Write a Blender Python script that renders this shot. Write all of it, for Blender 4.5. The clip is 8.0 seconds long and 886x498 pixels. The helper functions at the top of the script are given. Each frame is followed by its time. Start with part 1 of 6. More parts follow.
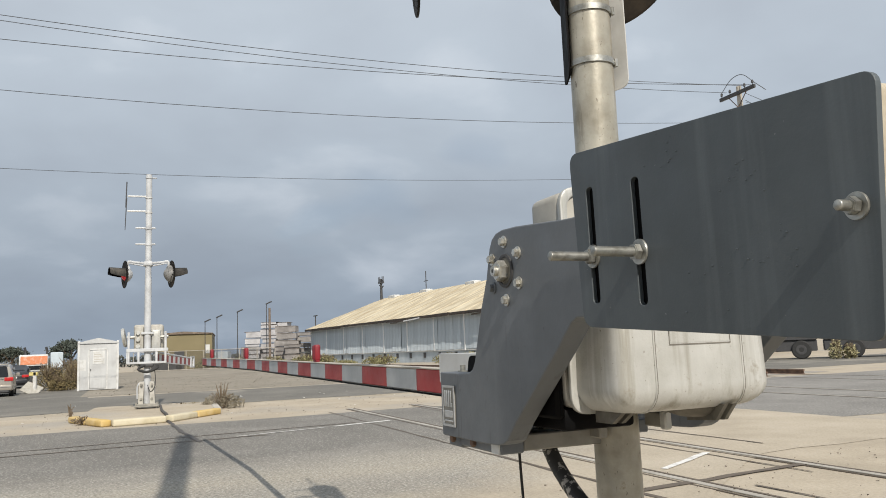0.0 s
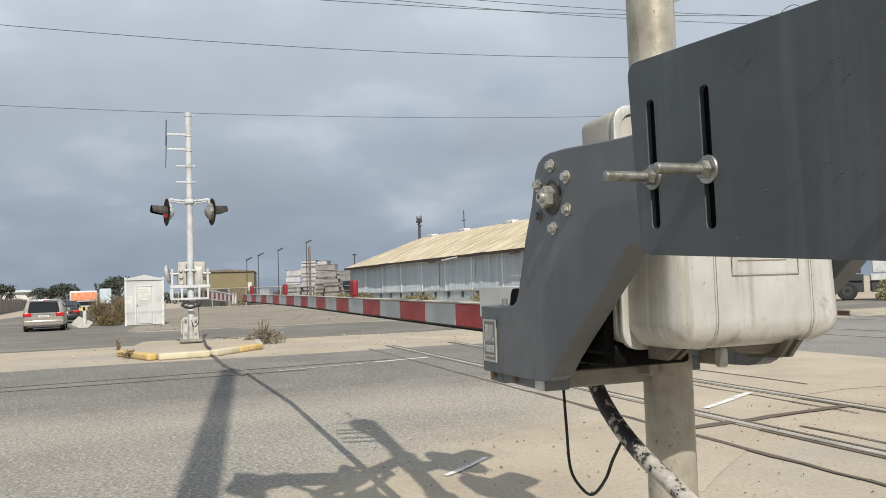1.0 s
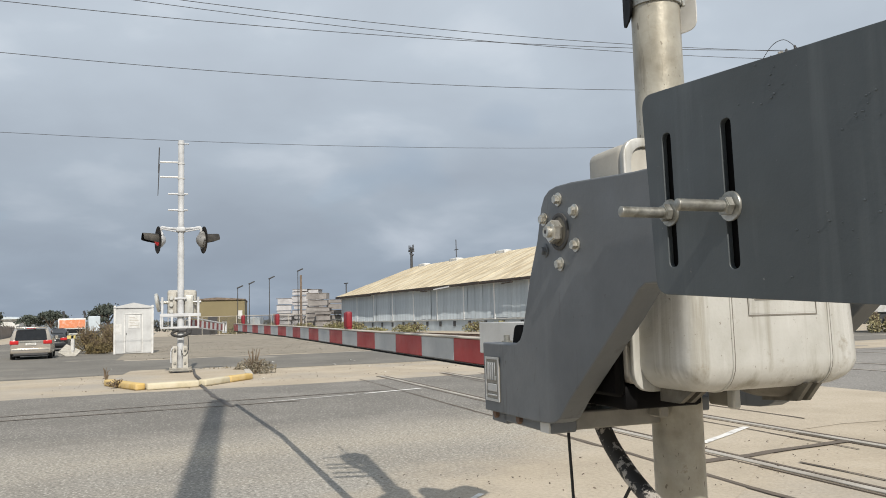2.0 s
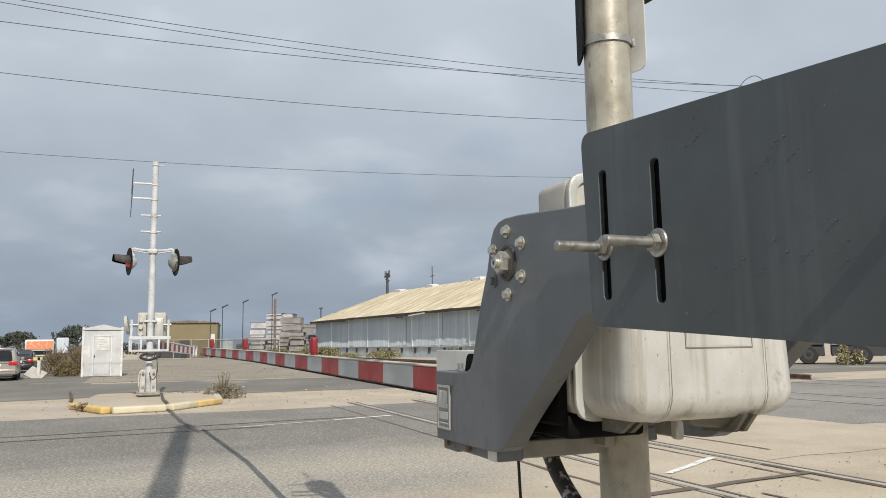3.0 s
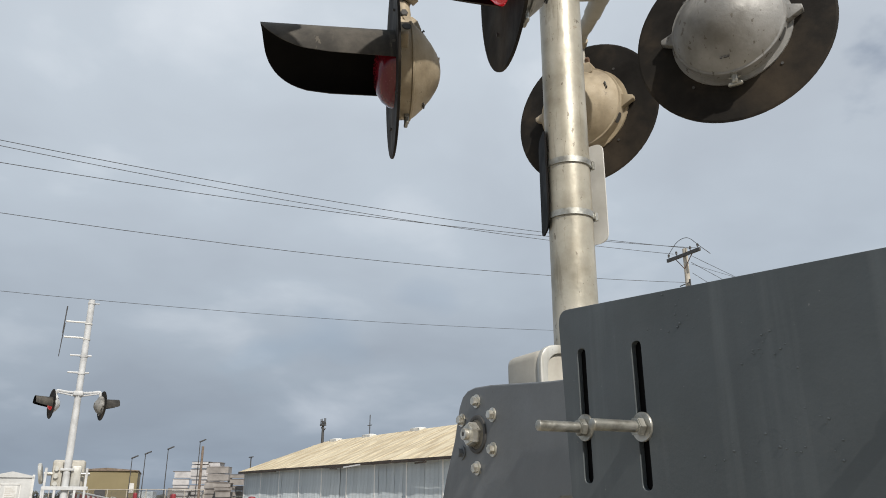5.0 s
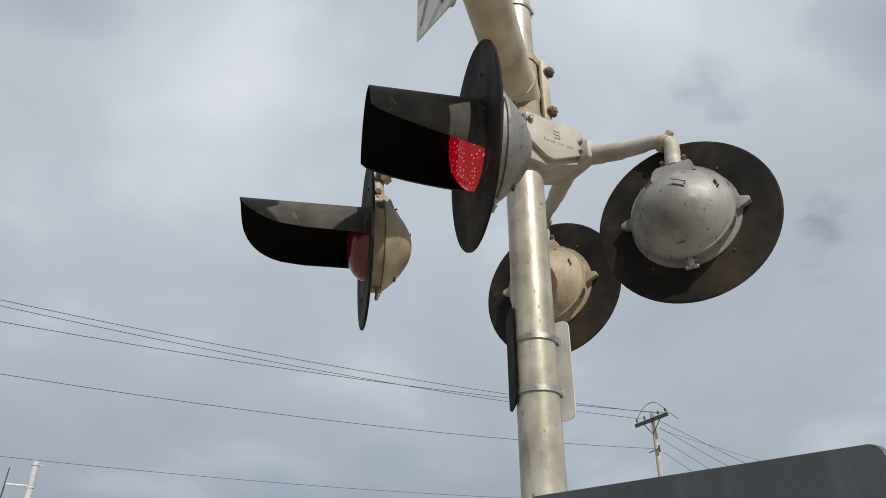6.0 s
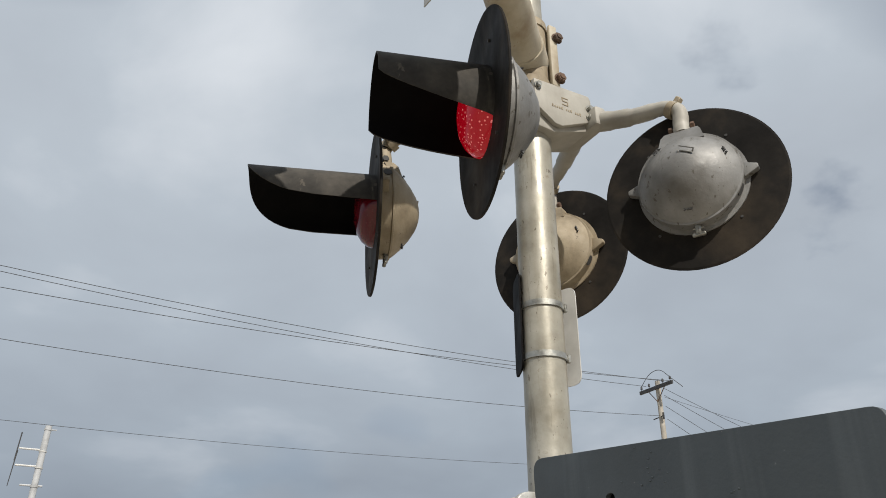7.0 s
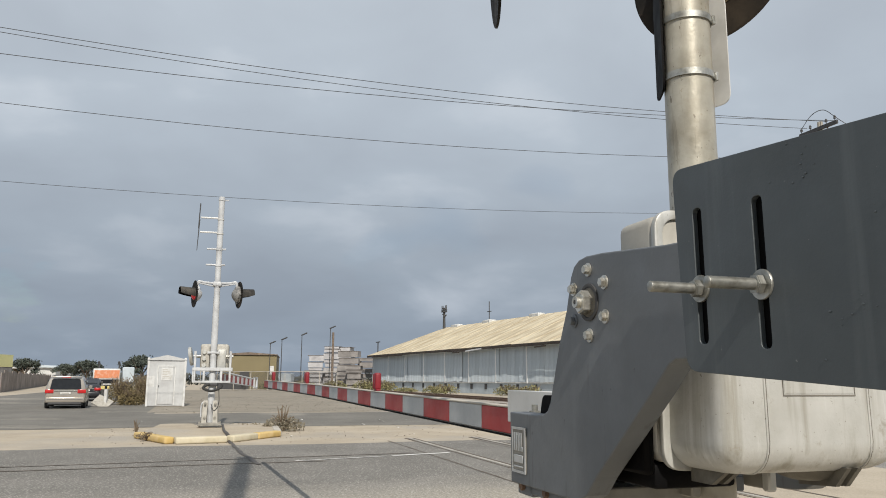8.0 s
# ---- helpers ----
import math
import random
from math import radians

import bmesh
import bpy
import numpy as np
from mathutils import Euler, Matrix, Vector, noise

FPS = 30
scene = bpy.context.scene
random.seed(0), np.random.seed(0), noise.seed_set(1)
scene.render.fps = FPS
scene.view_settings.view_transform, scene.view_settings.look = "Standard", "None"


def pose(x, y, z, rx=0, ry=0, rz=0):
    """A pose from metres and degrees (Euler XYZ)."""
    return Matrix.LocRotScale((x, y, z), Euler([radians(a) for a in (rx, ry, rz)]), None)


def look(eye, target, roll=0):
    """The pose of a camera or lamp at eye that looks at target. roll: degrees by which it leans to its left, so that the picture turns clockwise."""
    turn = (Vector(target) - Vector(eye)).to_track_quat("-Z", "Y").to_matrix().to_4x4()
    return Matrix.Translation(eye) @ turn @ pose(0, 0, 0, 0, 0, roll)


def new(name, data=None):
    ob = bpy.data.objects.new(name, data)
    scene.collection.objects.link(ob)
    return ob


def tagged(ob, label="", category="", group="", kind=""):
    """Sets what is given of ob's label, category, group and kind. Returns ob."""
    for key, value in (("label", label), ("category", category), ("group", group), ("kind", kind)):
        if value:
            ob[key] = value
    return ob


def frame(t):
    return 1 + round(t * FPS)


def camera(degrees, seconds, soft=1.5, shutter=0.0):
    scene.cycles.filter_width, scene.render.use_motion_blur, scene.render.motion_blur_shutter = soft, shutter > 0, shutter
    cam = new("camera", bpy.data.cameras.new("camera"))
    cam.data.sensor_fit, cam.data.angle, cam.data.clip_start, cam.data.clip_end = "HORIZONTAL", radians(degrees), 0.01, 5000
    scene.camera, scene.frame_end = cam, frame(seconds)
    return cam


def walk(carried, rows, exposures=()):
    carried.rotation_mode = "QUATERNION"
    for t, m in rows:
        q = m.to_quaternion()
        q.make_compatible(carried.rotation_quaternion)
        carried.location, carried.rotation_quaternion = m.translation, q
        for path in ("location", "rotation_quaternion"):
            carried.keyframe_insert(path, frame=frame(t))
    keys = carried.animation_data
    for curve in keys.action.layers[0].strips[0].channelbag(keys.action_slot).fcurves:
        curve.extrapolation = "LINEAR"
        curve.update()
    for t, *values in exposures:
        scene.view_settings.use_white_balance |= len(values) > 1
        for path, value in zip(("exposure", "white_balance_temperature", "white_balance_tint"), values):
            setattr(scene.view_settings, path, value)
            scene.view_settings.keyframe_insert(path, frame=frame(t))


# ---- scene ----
cam = camera(60.0, 8.0, 0.95)
PATH = [
    (0, look((-0.163, -0.271, 1.238), (-0.045, 1.709, 1.496), -2.3)),
    (0.5, look((-0.136, -0.22, 1.221), (-0.134, 1.776, 1.346), -1.7)),
    (1, look((-0.167, -0.147, 1.219), (-0.153, 1.85, 1.324), -1.9)),
    (1.5, look((-0.213, -0.069, 1.234), (-0.193, 1.926, 1.37), -1.9)),
    (3, look((-0.131, -0.116, 1.241), (-0.032, 1.866, 1.488), -0.8)),
    (3.5, look((-0.142, -0.104, 1.247), (-0.01, 1.873, 1.518), -0.7)),
    (4, look((-0.182, -0.088, 1.253), (-0.014, 1.88, 1.567), -0.5)),
    (4.5, look((-0.191, -0.087, 1.256), (0.001, 1.865, 1.642), -0.2)),
    (5, look((-0.2, -0.113, 1.288), (0.044, 1.773, 1.907), 0.1)),
    (5.2, look((-0.206, -0.122, 1.305), (0.061, 1.72, 2.038), -0.2)),
    (6.3, look((-0.213, -0.166, 1.314), (0.1, 1.521, 2.342), 0.2)),
    (6.5, look((-0.212, -0.157, 1.314), (0.107, 1.525, 2.348), 0.2)),
    (7, look((-0.218, -0.167, 1.305), (0.075, 1.583, 2.229), 0.4)),
    (7.5, look((-0.216, -0.117, 1.276), (-0.096, 1.779, 1.902), 0.9)),
    (8, look((-0.18, -0.083, 1.252), (-0.229, 1.888, 1.59), 0.3)),
]
walk(cam, PATH, [(0.0, 0.08), (1.0, 0.11), (3.5, 0.09), (4.5, 0.09), (5.2, 0.03), (6.5, -0.18), (7.0, -0.15), (8.0, -0.03)])

# ---- light ----
SUN_EL, SUN_AZ = radians(40.5), Vector((0.241, -0.9705, 0.0))
world = bpy.data.worlds.new("world")
scene.world = world
world.use_nodes = True
wn, wl = world.node_tree.nodes, world.node_tree.links
wn.clear()
w_out = wn.new("ShaderNodeOutputWorld")
w_bg = wn.new("ShaderNodeBackground")
w_sky = wn.new("ShaderNodeTexSky")
w_sky.sky_type, w_sky.sun_disc = "NISHITA", False
w_sky.sun_elevation, w_sky.sun_rotation = SUN_EL, math.atan2(SUN_AZ.x, SUN_AZ.y)
w_sky.dust_density = 2.0
w_co = wn.new("ShaderNodeTexCoord")
w_sep = wn.new("ShaderNodeSeparateXYZ")
wl.new(w_co.outputs["Generated"], w_sep.inputs[0])
# the cloud deck: directions are projected on a flat layer, so that clouds crowd towards the horizon
w_add = wn.new("ShaderNodeMath"); w_add.operation = "ADD"; w_add.inputs[1].default_value = 0.30
w_abs = wn.new("ShaderNodeMath"); w_abs.operation = "ABSOLUTE"
wl.new(w_sep.outputs[2], w_abs.inputs[0]); wl.new(w_abs.outputs[0], w_add.inputs[0])
w_div = wn.new("ShaderNodeVectorMath"); w_div.operation = "DIVIDE"
w_cmb = wn.new("ShaderNodeCombineXYZ")
for i in range(3):
    wl.new(w_add.outputs[0], w_cmb.inputs[i])
wl.new(w_co.outputs["Generated"], w_div.inputs[0]); wl.new(w_cmb.outputs[0], w_div.inputs[1])
w_n1 = wn.new("ShaderNodeTexNoise"); w_n1.inputs["Scale"].default_value = 2.0; w_n1.inputs["Detail"].default_value = 6.0; w_n1.inputs["Roughness"].default_value = 0.47; w_n1.inputs["Distortion"].default_value = 0.2
w_n2 = wn.new("ShaderNodeTexNoise"); w_n2.inputs["Scale"].default_value = 1.3; w_n2.inputs["Detail"].default_value = 2.5
wl.new(w_div.outputs[0], w_n1.inputs["Vector"]); wl.new(w_div.outputs[0], w_n2.inputs["Vector"])
w_n3 = wn.new("ShaderNodeTexNoise"); w_n3.inputs["Scale"].default_value = 9.0; w_n3.inputs["Detail"].default_value = 4.0
wl.new(w_div.outputs[0], w_n3.inputs["Vector"])
GAPS = (((0.43, 0.646, 0.631), 0.55), ((0.572, 0.68, 0.459), 0.6), ((-0.521, 0.848, 0.103), 0.5))  # directions of small blue gaps in the deck, and how wide they are
w_r1 = wn.new("ShaderNodeValToRGB")
w_r1.color_ramp.elements[0].position, w_r1.color_ramp.elements[0].color = 0.34, (0.43, 0.478, 0.540, 1)
w_r1.color_ramp.elements[1].position, w_r1.color_ramp.elements[1].color = 0.72, (0.675, 0.72, 0.775, 1)
w_m = w_r1.color_ramp.elements.new(0.54); w_m.color = (0.488, 0.545, 0.61, 1)
wl.new(w_n1.outputs["Fac"], w_r1.inputs[0])
# the deck is thicker and darker far away, near the horizon
w_r2 = wn.new("ShaderNodeValToRGB")
e = w_r2.color_ramp.elements
e[0].position, e[0].color = 0.0, (0.545, 0.592, 0.655, 1)
e[1].position, e[1].color = 0.55, (1.14, 1.13, 1.12, 1)
e2 = e.new(0.14); e2.color = (0.725, 0.755, 0.79, 1)
e3 = e.new(0.30); e3.color = (0.97, 0.985, 1.0, 1)
wl.new(w_sep.outputs[2], w_r2.inputs[0])
w_mul = wn.new("ShaderNodeMixRGB"); w_mul.blend_type = "MULTIPLY"; w_mul.inputs[0].default_value = 1.0
wl.new(w_r1.outputs[0], w_mul.inputs[1]); wl.new(w_r2.outputs[0], w_mul.inputs[2])
# blue gaps
w_scale = wn.new("ShaderNodeMixRGB"); w_scale.blend_type = "MULTIPLY"; w_scale.inputs[0].default_value = 1.0
w_scale.inputs[2].default_value = (0.085, 0.085, 0.085, 1)
wl.new(w_sky.outputs[0], w_scale.inputs[1])
w_gap = wn.new("ShaderNodeMapRange"); w_gap.inputs["From Min"].default_value, w_gap.inputs["From Max"].default_value = 0.40, 0.28
w_gap.inputs["To Max"].default_value = 0.6
wl.new(w_n2.outputs["Fac"], w_gap.inputs["Value"])
w_nrm = wn.new("ShaderNodeVectorMath"); w_nrm.operation = "NORMALIZE"
wl.new(w_co.outputs["Generated"], w_nrm.inputs[0])
gap_sum = w_gap.outputs[0]
for way, wide in GAPS:
    w_dot = wn.new("ShaderNodeVectorMath"); w_dot.operation = "DOT_PRODUCT"; w_dot.inputs[1].default_value = Vector(way).normalized()
    wl.new(w_nrm.outputs[0], w_dot.inputs[0])
    w_wob = wn.new("ShaderNodeMath"); w_wob.operation = "MULTIPLY_ADD"; w_wob.inputs[1].default_value = -0.012 * wide
    wl.new(w_n3.outputs["Fac"], w_wob.inputs[0]); wl.new(w_dot.outputs["Value"], w_wob.inputs[2])
    w_hole = wn.new("ShaderNodeMapRange"); w_hole.interpolation_type = "SMOOTHSTEP"
    w_hole.inputs["From Min"].default_value, w_hole.inputs["From Max"].default_value = 1.0 - 0.0085 * wide, 1.0 - 0.0042 * wide
    w_hole.inputs["To Max"].default_value = 0.55
    wl.new(w_wob.outputs[0], w_hole.inputs["Value"])
    w_max = wn.new("ShaderNodeMath"); w_max.operation = "MAXIMUM"
    wl.new(gap_sum, w_max.inputs[0]); wl.new(w_hole.outputs[0], w_max.inputs[1])
    gap_sum = w_max.outputs[0]
w_mix = wn.new("ShaderNodeMixRGB")
wl.new(gap_sum, w_mix.inputs[0]); wl.new(w_mul.outputs[0], w_mix.inputs[1]); wl.new(w_scale.outputs[0], w_mix.inputs[2])
wl.new(w_mix.outputs[0], w_bg.inputs[0]); w_bg.inputs[1].default_value = 1.0
wl.new(w_bg.outputs[0], w_out.inputs[0])

sun_data = bpy.data.lights.new("sun", "SUN")
sun_data.energy, sun_data.angle, sun_data.color = 4.4, radians(0.45), (1.0, 0.93, 0.83)
sun = new("sun", sun_data)
sun.matrix_world = look((SUN_AZ.x * 50, SUN_AZ.y * 50, 50 * math.tan(SUN_EL)), (0, 0, 0))


# ---- materials ----
class Nodes:
    def __init__(self, name):
        self.m = bpy.data.materials.new(name)
        self.m.use_nodes = True
        self.n, self.l = self.m.node_tree.nodes, self.m.node_tree.links
        self.b = self.n["Principled BSDF"]
        self.co = self.n.new("ShaderNodeTexCoord")

    def noise(self, scale, detail=4.0, rough=0.55, stretch=None, kind="Object"):
        t = self.n.new("ShaderNodeTexNoise")
        t.inputs["Scale"].default_value, t.inputs["Detail"].default_value, t.inputs["Roughness"].default_value = scale, detail, rough
        src = self.co.outputs[kind]
        if stretch:
            mp = self.n.new("ShaderNodeMapping")
            mp.inputs["Scale"].default_value = stretch
            self.l.new(src, mp.inputs[0]); src = mp.outputs[0]
        self.l.new(src, t.inputs["Vector"])
        return t.outputs["Fac"]

    def ramp(self, fac, stops):
        r = self.n.new("ShaderNodeValToRGB")
        el = r.color_ramp.elements
        while len(el) < len(stops):
            el.new(0.5)
        for q, (p, c) in zip(el, stops):
            q.position, q.color = p, ((*c, 1) if len(c) == 3 else c)
        self.l.new(fac, r.inputs[0])
        return r.outputs[0]

    def mix(self, fac, a, b, mode="MIX"):
        x = self.n.new("ShaderNodeMixRGB")
        x.blend_type = mode
        for sock, v in zip(x.inputs, (fac, a, b)):
            if isinstance(v, (int, float)):
                sock.default_value = v
            elif isinstance(v, tuple):
                sock.default_value = (*v, 1)
            else:
                self.l.new(v, sock)
        return x.outputs[0]

    def rng(self, fac, a, b, c, d):
        r = self.n.new("ShaderNodeMapRange")
        for k, v in zip(("From Min", "From Max", "To Min", "To Max"), (a, b, c, d)):
            r.inputs[k].default_value = v
        self.l.new(fac, r.inputs["Value"])
        return r.outputs[0]

    def color(self, c):
        if isinstance(c, tuple):
            self.b.inputs["Base Color"].default_value = (*c, 1)
        else:
            self.l.new(c, self.b.inputs["Base Color"])

    def rough(self, r):
        if isinstance(r, (int, float)):
            self.b.inputs["Roughness"].default_value = r
        else:
            self.l.new(r, self.b.inputs["Roughness"])

    def bump(self, h, strength=0.3, dist=0.01):
        k = self.n.new("ShaderNodeBump")
        k.inputs["Strength"].default_value, k.inputs["Distance"].default_value = strength, dist
        self.l.new(h, k.inputs["Height"])
        self.l.new(k.outputs[0], self.b.inputs["Normal"])

    def metal(self, v):
        self.b.inputs["Metallic"].default_value = v


def worn(name, base, dark, light, scale=3.0, rough=0.55, metal=0.0, streak=True, bump=0.15, grain=90.0, rust=None, fleck=None):
    k = Nodes(name)
    col = k.ramp(k.noise(scale, 6.0, 0.6), [(0.3, dark), (0.5, base), (0.72, light)])
    if streak:
        s = k.noise(9.0, 5.0, 0.6, (1.0, 1.0, 0.10))
        col = k.mix(k.rng(s, 0.55, 0.75, 0.0, 0.45), col, dark)
        s2 = k.noise(14.0, 3.0, 0.5, (1.0, 1.0, 0.06))
        col = k.mix(k.rng(s2, 0.62, 0.78, 0.0, 0.35), col, light)
    if rust:
        col = k.mix(k.rng(k.noise(scale * 4, 8.0, 0.7), 0.62, 0.70, 0.0, 0.8), col, rust)
    if fleck:
        tone, size, lo = fleck
        col = k.mix(k.rng(k.noise(size, 3.0, 0.65, (1.0, 1.0, 0.55)), lo, lo + 0.035, 0.0, 0.85), col, tone)
        col = k.mix(k.rng(k.noise(size * 0.5, 6.0, 0.7, (1.0, 1.0, 0.12)), 0.60, 0.66, 0.0, 0.4), col, tone)
    g = k.noise(grain, 3.0, 0.6)
    col = k.mix(k.rng(g, 0.3, 0.7, 0.0, 0.12), col, dark)
    k.color(col)
    k.rough(k.rng(k.noise(scale * 3, 4.0), 0.3, 0.7, rough - 0.1, rough + 0.12))
    k.metal(metal)
    k.bump(g, bump, 0.002)
    return k.m


def plain(name, c, rough=0.6, metal=0.0, vary=0.15, scale=8.0):
    k = Nodes(name)
    d = tuple(v * (1 - vary) for v in c)
    li = tuple(min(1.0, v * (1 + vary)) for v in c)
    k.color(k.ramp(k.noise(scale, 5.0), [(0.3, d), (0.7, li)]))
    k.rough(rough)
    k.metal(metal)
    return k.m


M = {}
M["mast"] = worn("mast_aluminium", (0.40, 0.38, 0.32), (0.26, 0.24, 0.19), (0.52, 0.50, 0.44), 7.0, 0.40, 0.3, True, 0.25, 90.0, (0.26, 0.22, 0.16), ((0.14, 0.12, 0.09), 60.0, 0.65))
pt = Nodes("streaked_grey_paint")
pc = pt.ramp(pt.noise(2.6, 7.0, 0.62), [(0.3, (0.054, 0.064, 0.070)), (0.5, (0.066, 0.078, 0.085)), (0.72, (0.086, 0.100, 0.108))])
pc = pt.mix(pt.rng(pt.noise(11.0, 5.0, 0.6, (1.0, 1.0, 0.07)), 0.52, 0.68, 0.0, 0.6), pc, (0.125, 0.142, 0.150))
pc = pt.mix(pt.rng(pt.noise(24.0, 4.0, 0.6, (1.0, 1.0, 0.05)), 0.60, 0.74, 0.0, 0.4), pc, (0.050, 0.058, 0.063))
pc = pt.mix(pt.rng(pt.noise(5.0, 8.0, 0.7), 0.62, 0.70, 0.0, 0.35), pc, (0.14, 0.14, 0.132))
pc = pt.mix(pt.rng(pt.noise(70.0, 3.0, 0.65), 0.70, 0.73, 0.0, 0.8), pc, (0.19, 0.195, 0.195))
pt.color(pc)
pt.rough(pt.rng(pt.noise(9.0, 6.0), 0.3, 0.7, 0.38, 0.60))
pt.bump(pt.mix(0.5, pt.noise(30.0, 4.0, 0.6), pt.noise(170.0, 3.0, 0.6)), 0.22, 0.002)
M["plate"] = pt.m
M["bracket"] = worn("grey_bracket_paint", (0.128, 0.140, 0.152), (0.104, 0.114, 0.124), (0.165, 0.179, 0.193), 2.5, 0.5, 0.0, True, 0.25, 60.0, None, ((0.06, 0.06, 0.06), 40.0, 0.70))
bx = Nodes("streaked_box_aluminium")
bc = bx.ramp(bx.noise(4.0, 7.0, 0.62), [(0.3, (0.34, 0.335, 0.30)), (0.5, (0.45, 0.452, 0.43)), (0.72, (0.55, 0.555, 0.535))])
bc = bx.mix(bx.rng(bx.noise(16.0, 6.0, 0.62, (1.0, 1.0, 0.05)), 0.49, 0.64, 0.0, 0.85), bc, (0.27, 0.255, 0.21))
bc = bx.mix(bx.rng(bx.noise(30.0, 4.0, 0.6, (1.0, 1.0, 0.04)), 0.56, 0.70, 0.0, 0.55), bc, (0.62, 0.625, 0.61))
bc = bx.mix(bx.rng(bx.noise(9.0, 9.0, 0.75), 0.60, 0.68, 0.0, 0.55), bc, (0.25, 0.215, 0.16))
bc = bx.mix(bx.rng(bx.noise(75.0, 4.0, 0.7), 0.66, 0.71, 0.0, 0.8), bc, (0.16, 0.14, 0.11))
bx.color(bc)
bx.rough(bx.rng(bx.noise(14.0, 5.0), 0.3, 0.7, 0.36, 0.56))
bx.metal(0.2)
bx.bump(bx.noise(150.0, 3.0, 0.6), 0.3, 0.002)
M["box"] = bx.m
# lugs and boss below the cover are much darker than the box
M["darkcast"] = worn("dark_brown_casting", (0.12, 0.112, 0.092), (0.06, 0.055, 0.045), (0.20, 0.185, 0.155), 14.0, 0.7, 0.1, False, 0.3)
M["joint"] = plain("dirty_joint", (0.16, 0.15, 0.13), 0.8)
M["steel"] = worn("zinc_steel", (0.36, 0.362, 0.335), (0.19, 0.182, 0.158), (0.52, 0.522, 0.50), 30.0, 0.42, 0.75, False, 0.1, 200.0)
M["zinc"] = worn("bright_zinc", (0.60, 0.59, 0.54), (0.34, 0.31, 0.25), (0.74, 0.73, 0.70), 40.0, 0.36, 0.8, False, 0.1, 200.0)
M["cream"] = worn("cream_rusty_paint", (0.45, 0.405, 0.315), (0.32, 0.26, 0.18), (0.54, 0.50, 0.41), 8.0, 0.6, 0.0, True, 0.2, 80.0, (0.25, 0.13, 0.06))
# black paint, also given to faces and parts blackened to imitate shade
M["black"] = worn("black_paint_and_shade", (0.0035, 0.0035, 0.004), (0.0022, 0.0022, 0.0022), (0.007, 0.0065, 0.0065), 3.0, 0.62, 0.0, False, 0.15)
# hood's outer tone: weathered black, lightened for the sun on it
M["hood"] = worn("weathered_sunlit_hood", (0.048, 0.046, 0.043), (0.014, 0.014, 0.014), (0.12, 0.11, 0.095), 4.0, 0.62, 0.0, False, 0.2, 90.0, None, ((0.11, 0.10, 0.085), 26.0, 0.66))
# brown patches stand for weathering and sunlit bits, the dark base for shade
M["disc"] = worn("weathered_disc_lit_patches", (0.020, 0.0185, 0.0172), (0.007, 0.0066, 0.0064), (0.056, 0.045, 0.034), 3.6, 0.65, 0.0, False, 0.2)
M["silver"] = worn("silver_housing", (0.225, 0.225, 0.22), (0.14, 0.135, 0.125), (0.31, 0.31, 0.305), 7.0, 0.52, 0.3, True, 0.5, 60.0, None, ((0.10, 0.09, 0.075), 50.0, 0.63))
M["tan"] = worn("dusty_tan_housing", (0.34, 0.285, 0.20), (0.21, 0.17, 0.115), (0.43, 0.37, 0.28), 9.0, 0.65, 0.1, True, 0.5, 60.0, (0.10, 0.08, 0.06))
M["white"] = worn("white_paint", (0.58, 0.585, 0.575), (0.42, 0.415, 0.39), (0.68, 0.685, 0.675), 3.0, 0.5, 0.0, True, 0.1)
M["tan2"] = worn("pale_grey_cast", (0.38, 0.365, 0.325), (0.28, 0.265, 0.23), (0.46, 0.445, 0.40), 6.0, 0.6, 0.0, True, 0.15)
M["footgrey"] = worn("grey_cast_foot", (0.27, 0.26, 0.23), (0.18, 0.17, 0.15), (0.36, 0.34, 0.30), 6.0, 0.7, 0.1, True, 0.2)
M["farwhite"] = worn("weathered_white_mast", (0.47, 0.485, 0.50), (0.34, 0.345, 0.35), (0.56, 0.575, 0.59), 4.0, 0.5, 0.0, True, 0.1)
M["maroon"] = plain("faded_maroon_sheeting", (0.20, 0.06, 0.06), 0.6)
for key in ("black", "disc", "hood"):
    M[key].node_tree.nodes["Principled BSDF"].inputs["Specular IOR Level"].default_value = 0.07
M["bar"] = plain("dark_bar", (0.05, 0.05, 0.05), 0.7)
M["fadedblack"] = plain("faded_black_sheeting", (0.16, 0.165, 0.17), 0.7)
# white sign sheet with the shade on its face mixed into the grey
M["signgrey"] = worn("weathered_shaded_sign_sheet", (0.42, 0.43, 0.43), (0.30, 0.305, 0.30), (0.50, 0.51, 0.51), 3.0, 0.6, 0.0, True, 0.1)
M["logo"] = worn("cast_label", (0.50, 0.51, 0.51), (0.38, 0.39, 0.39), (0.60, 0.61, 0.61), 20.0, 0.45, 0.4, False, 0.2)
M["red"] = worn("red_sheeting", (0.36, 0.035, 0.035), (0.28, 0.03, 0.03), (0.44, 0.06, 0.055), 4.0, 0.5, 0.0, True, 0.1)
M["greysheet"] = worn("grey_reflective_sheeting", (0.43, 0.45, 0.46), (0.33, 0.35, 0.36), (0.52, 0.54, 0.55), 4.0, 0.45, 0.0, True, 0.1)
M["redlamp"] = plain("red_lamp_plastic", (0.20, 0.010, 0.018), 0.5)
M["rubber"] = plain("rubber", (0.022, 0.022, 0.022), 0.75)
M["rust"] = worn("rusty_steel", (0.16, 0.10, 0.07), (0.07, 0.05, 0.04), (0.26, 0.17, 0.11), 5.0, 0.75, 0.2, False, 0.2)
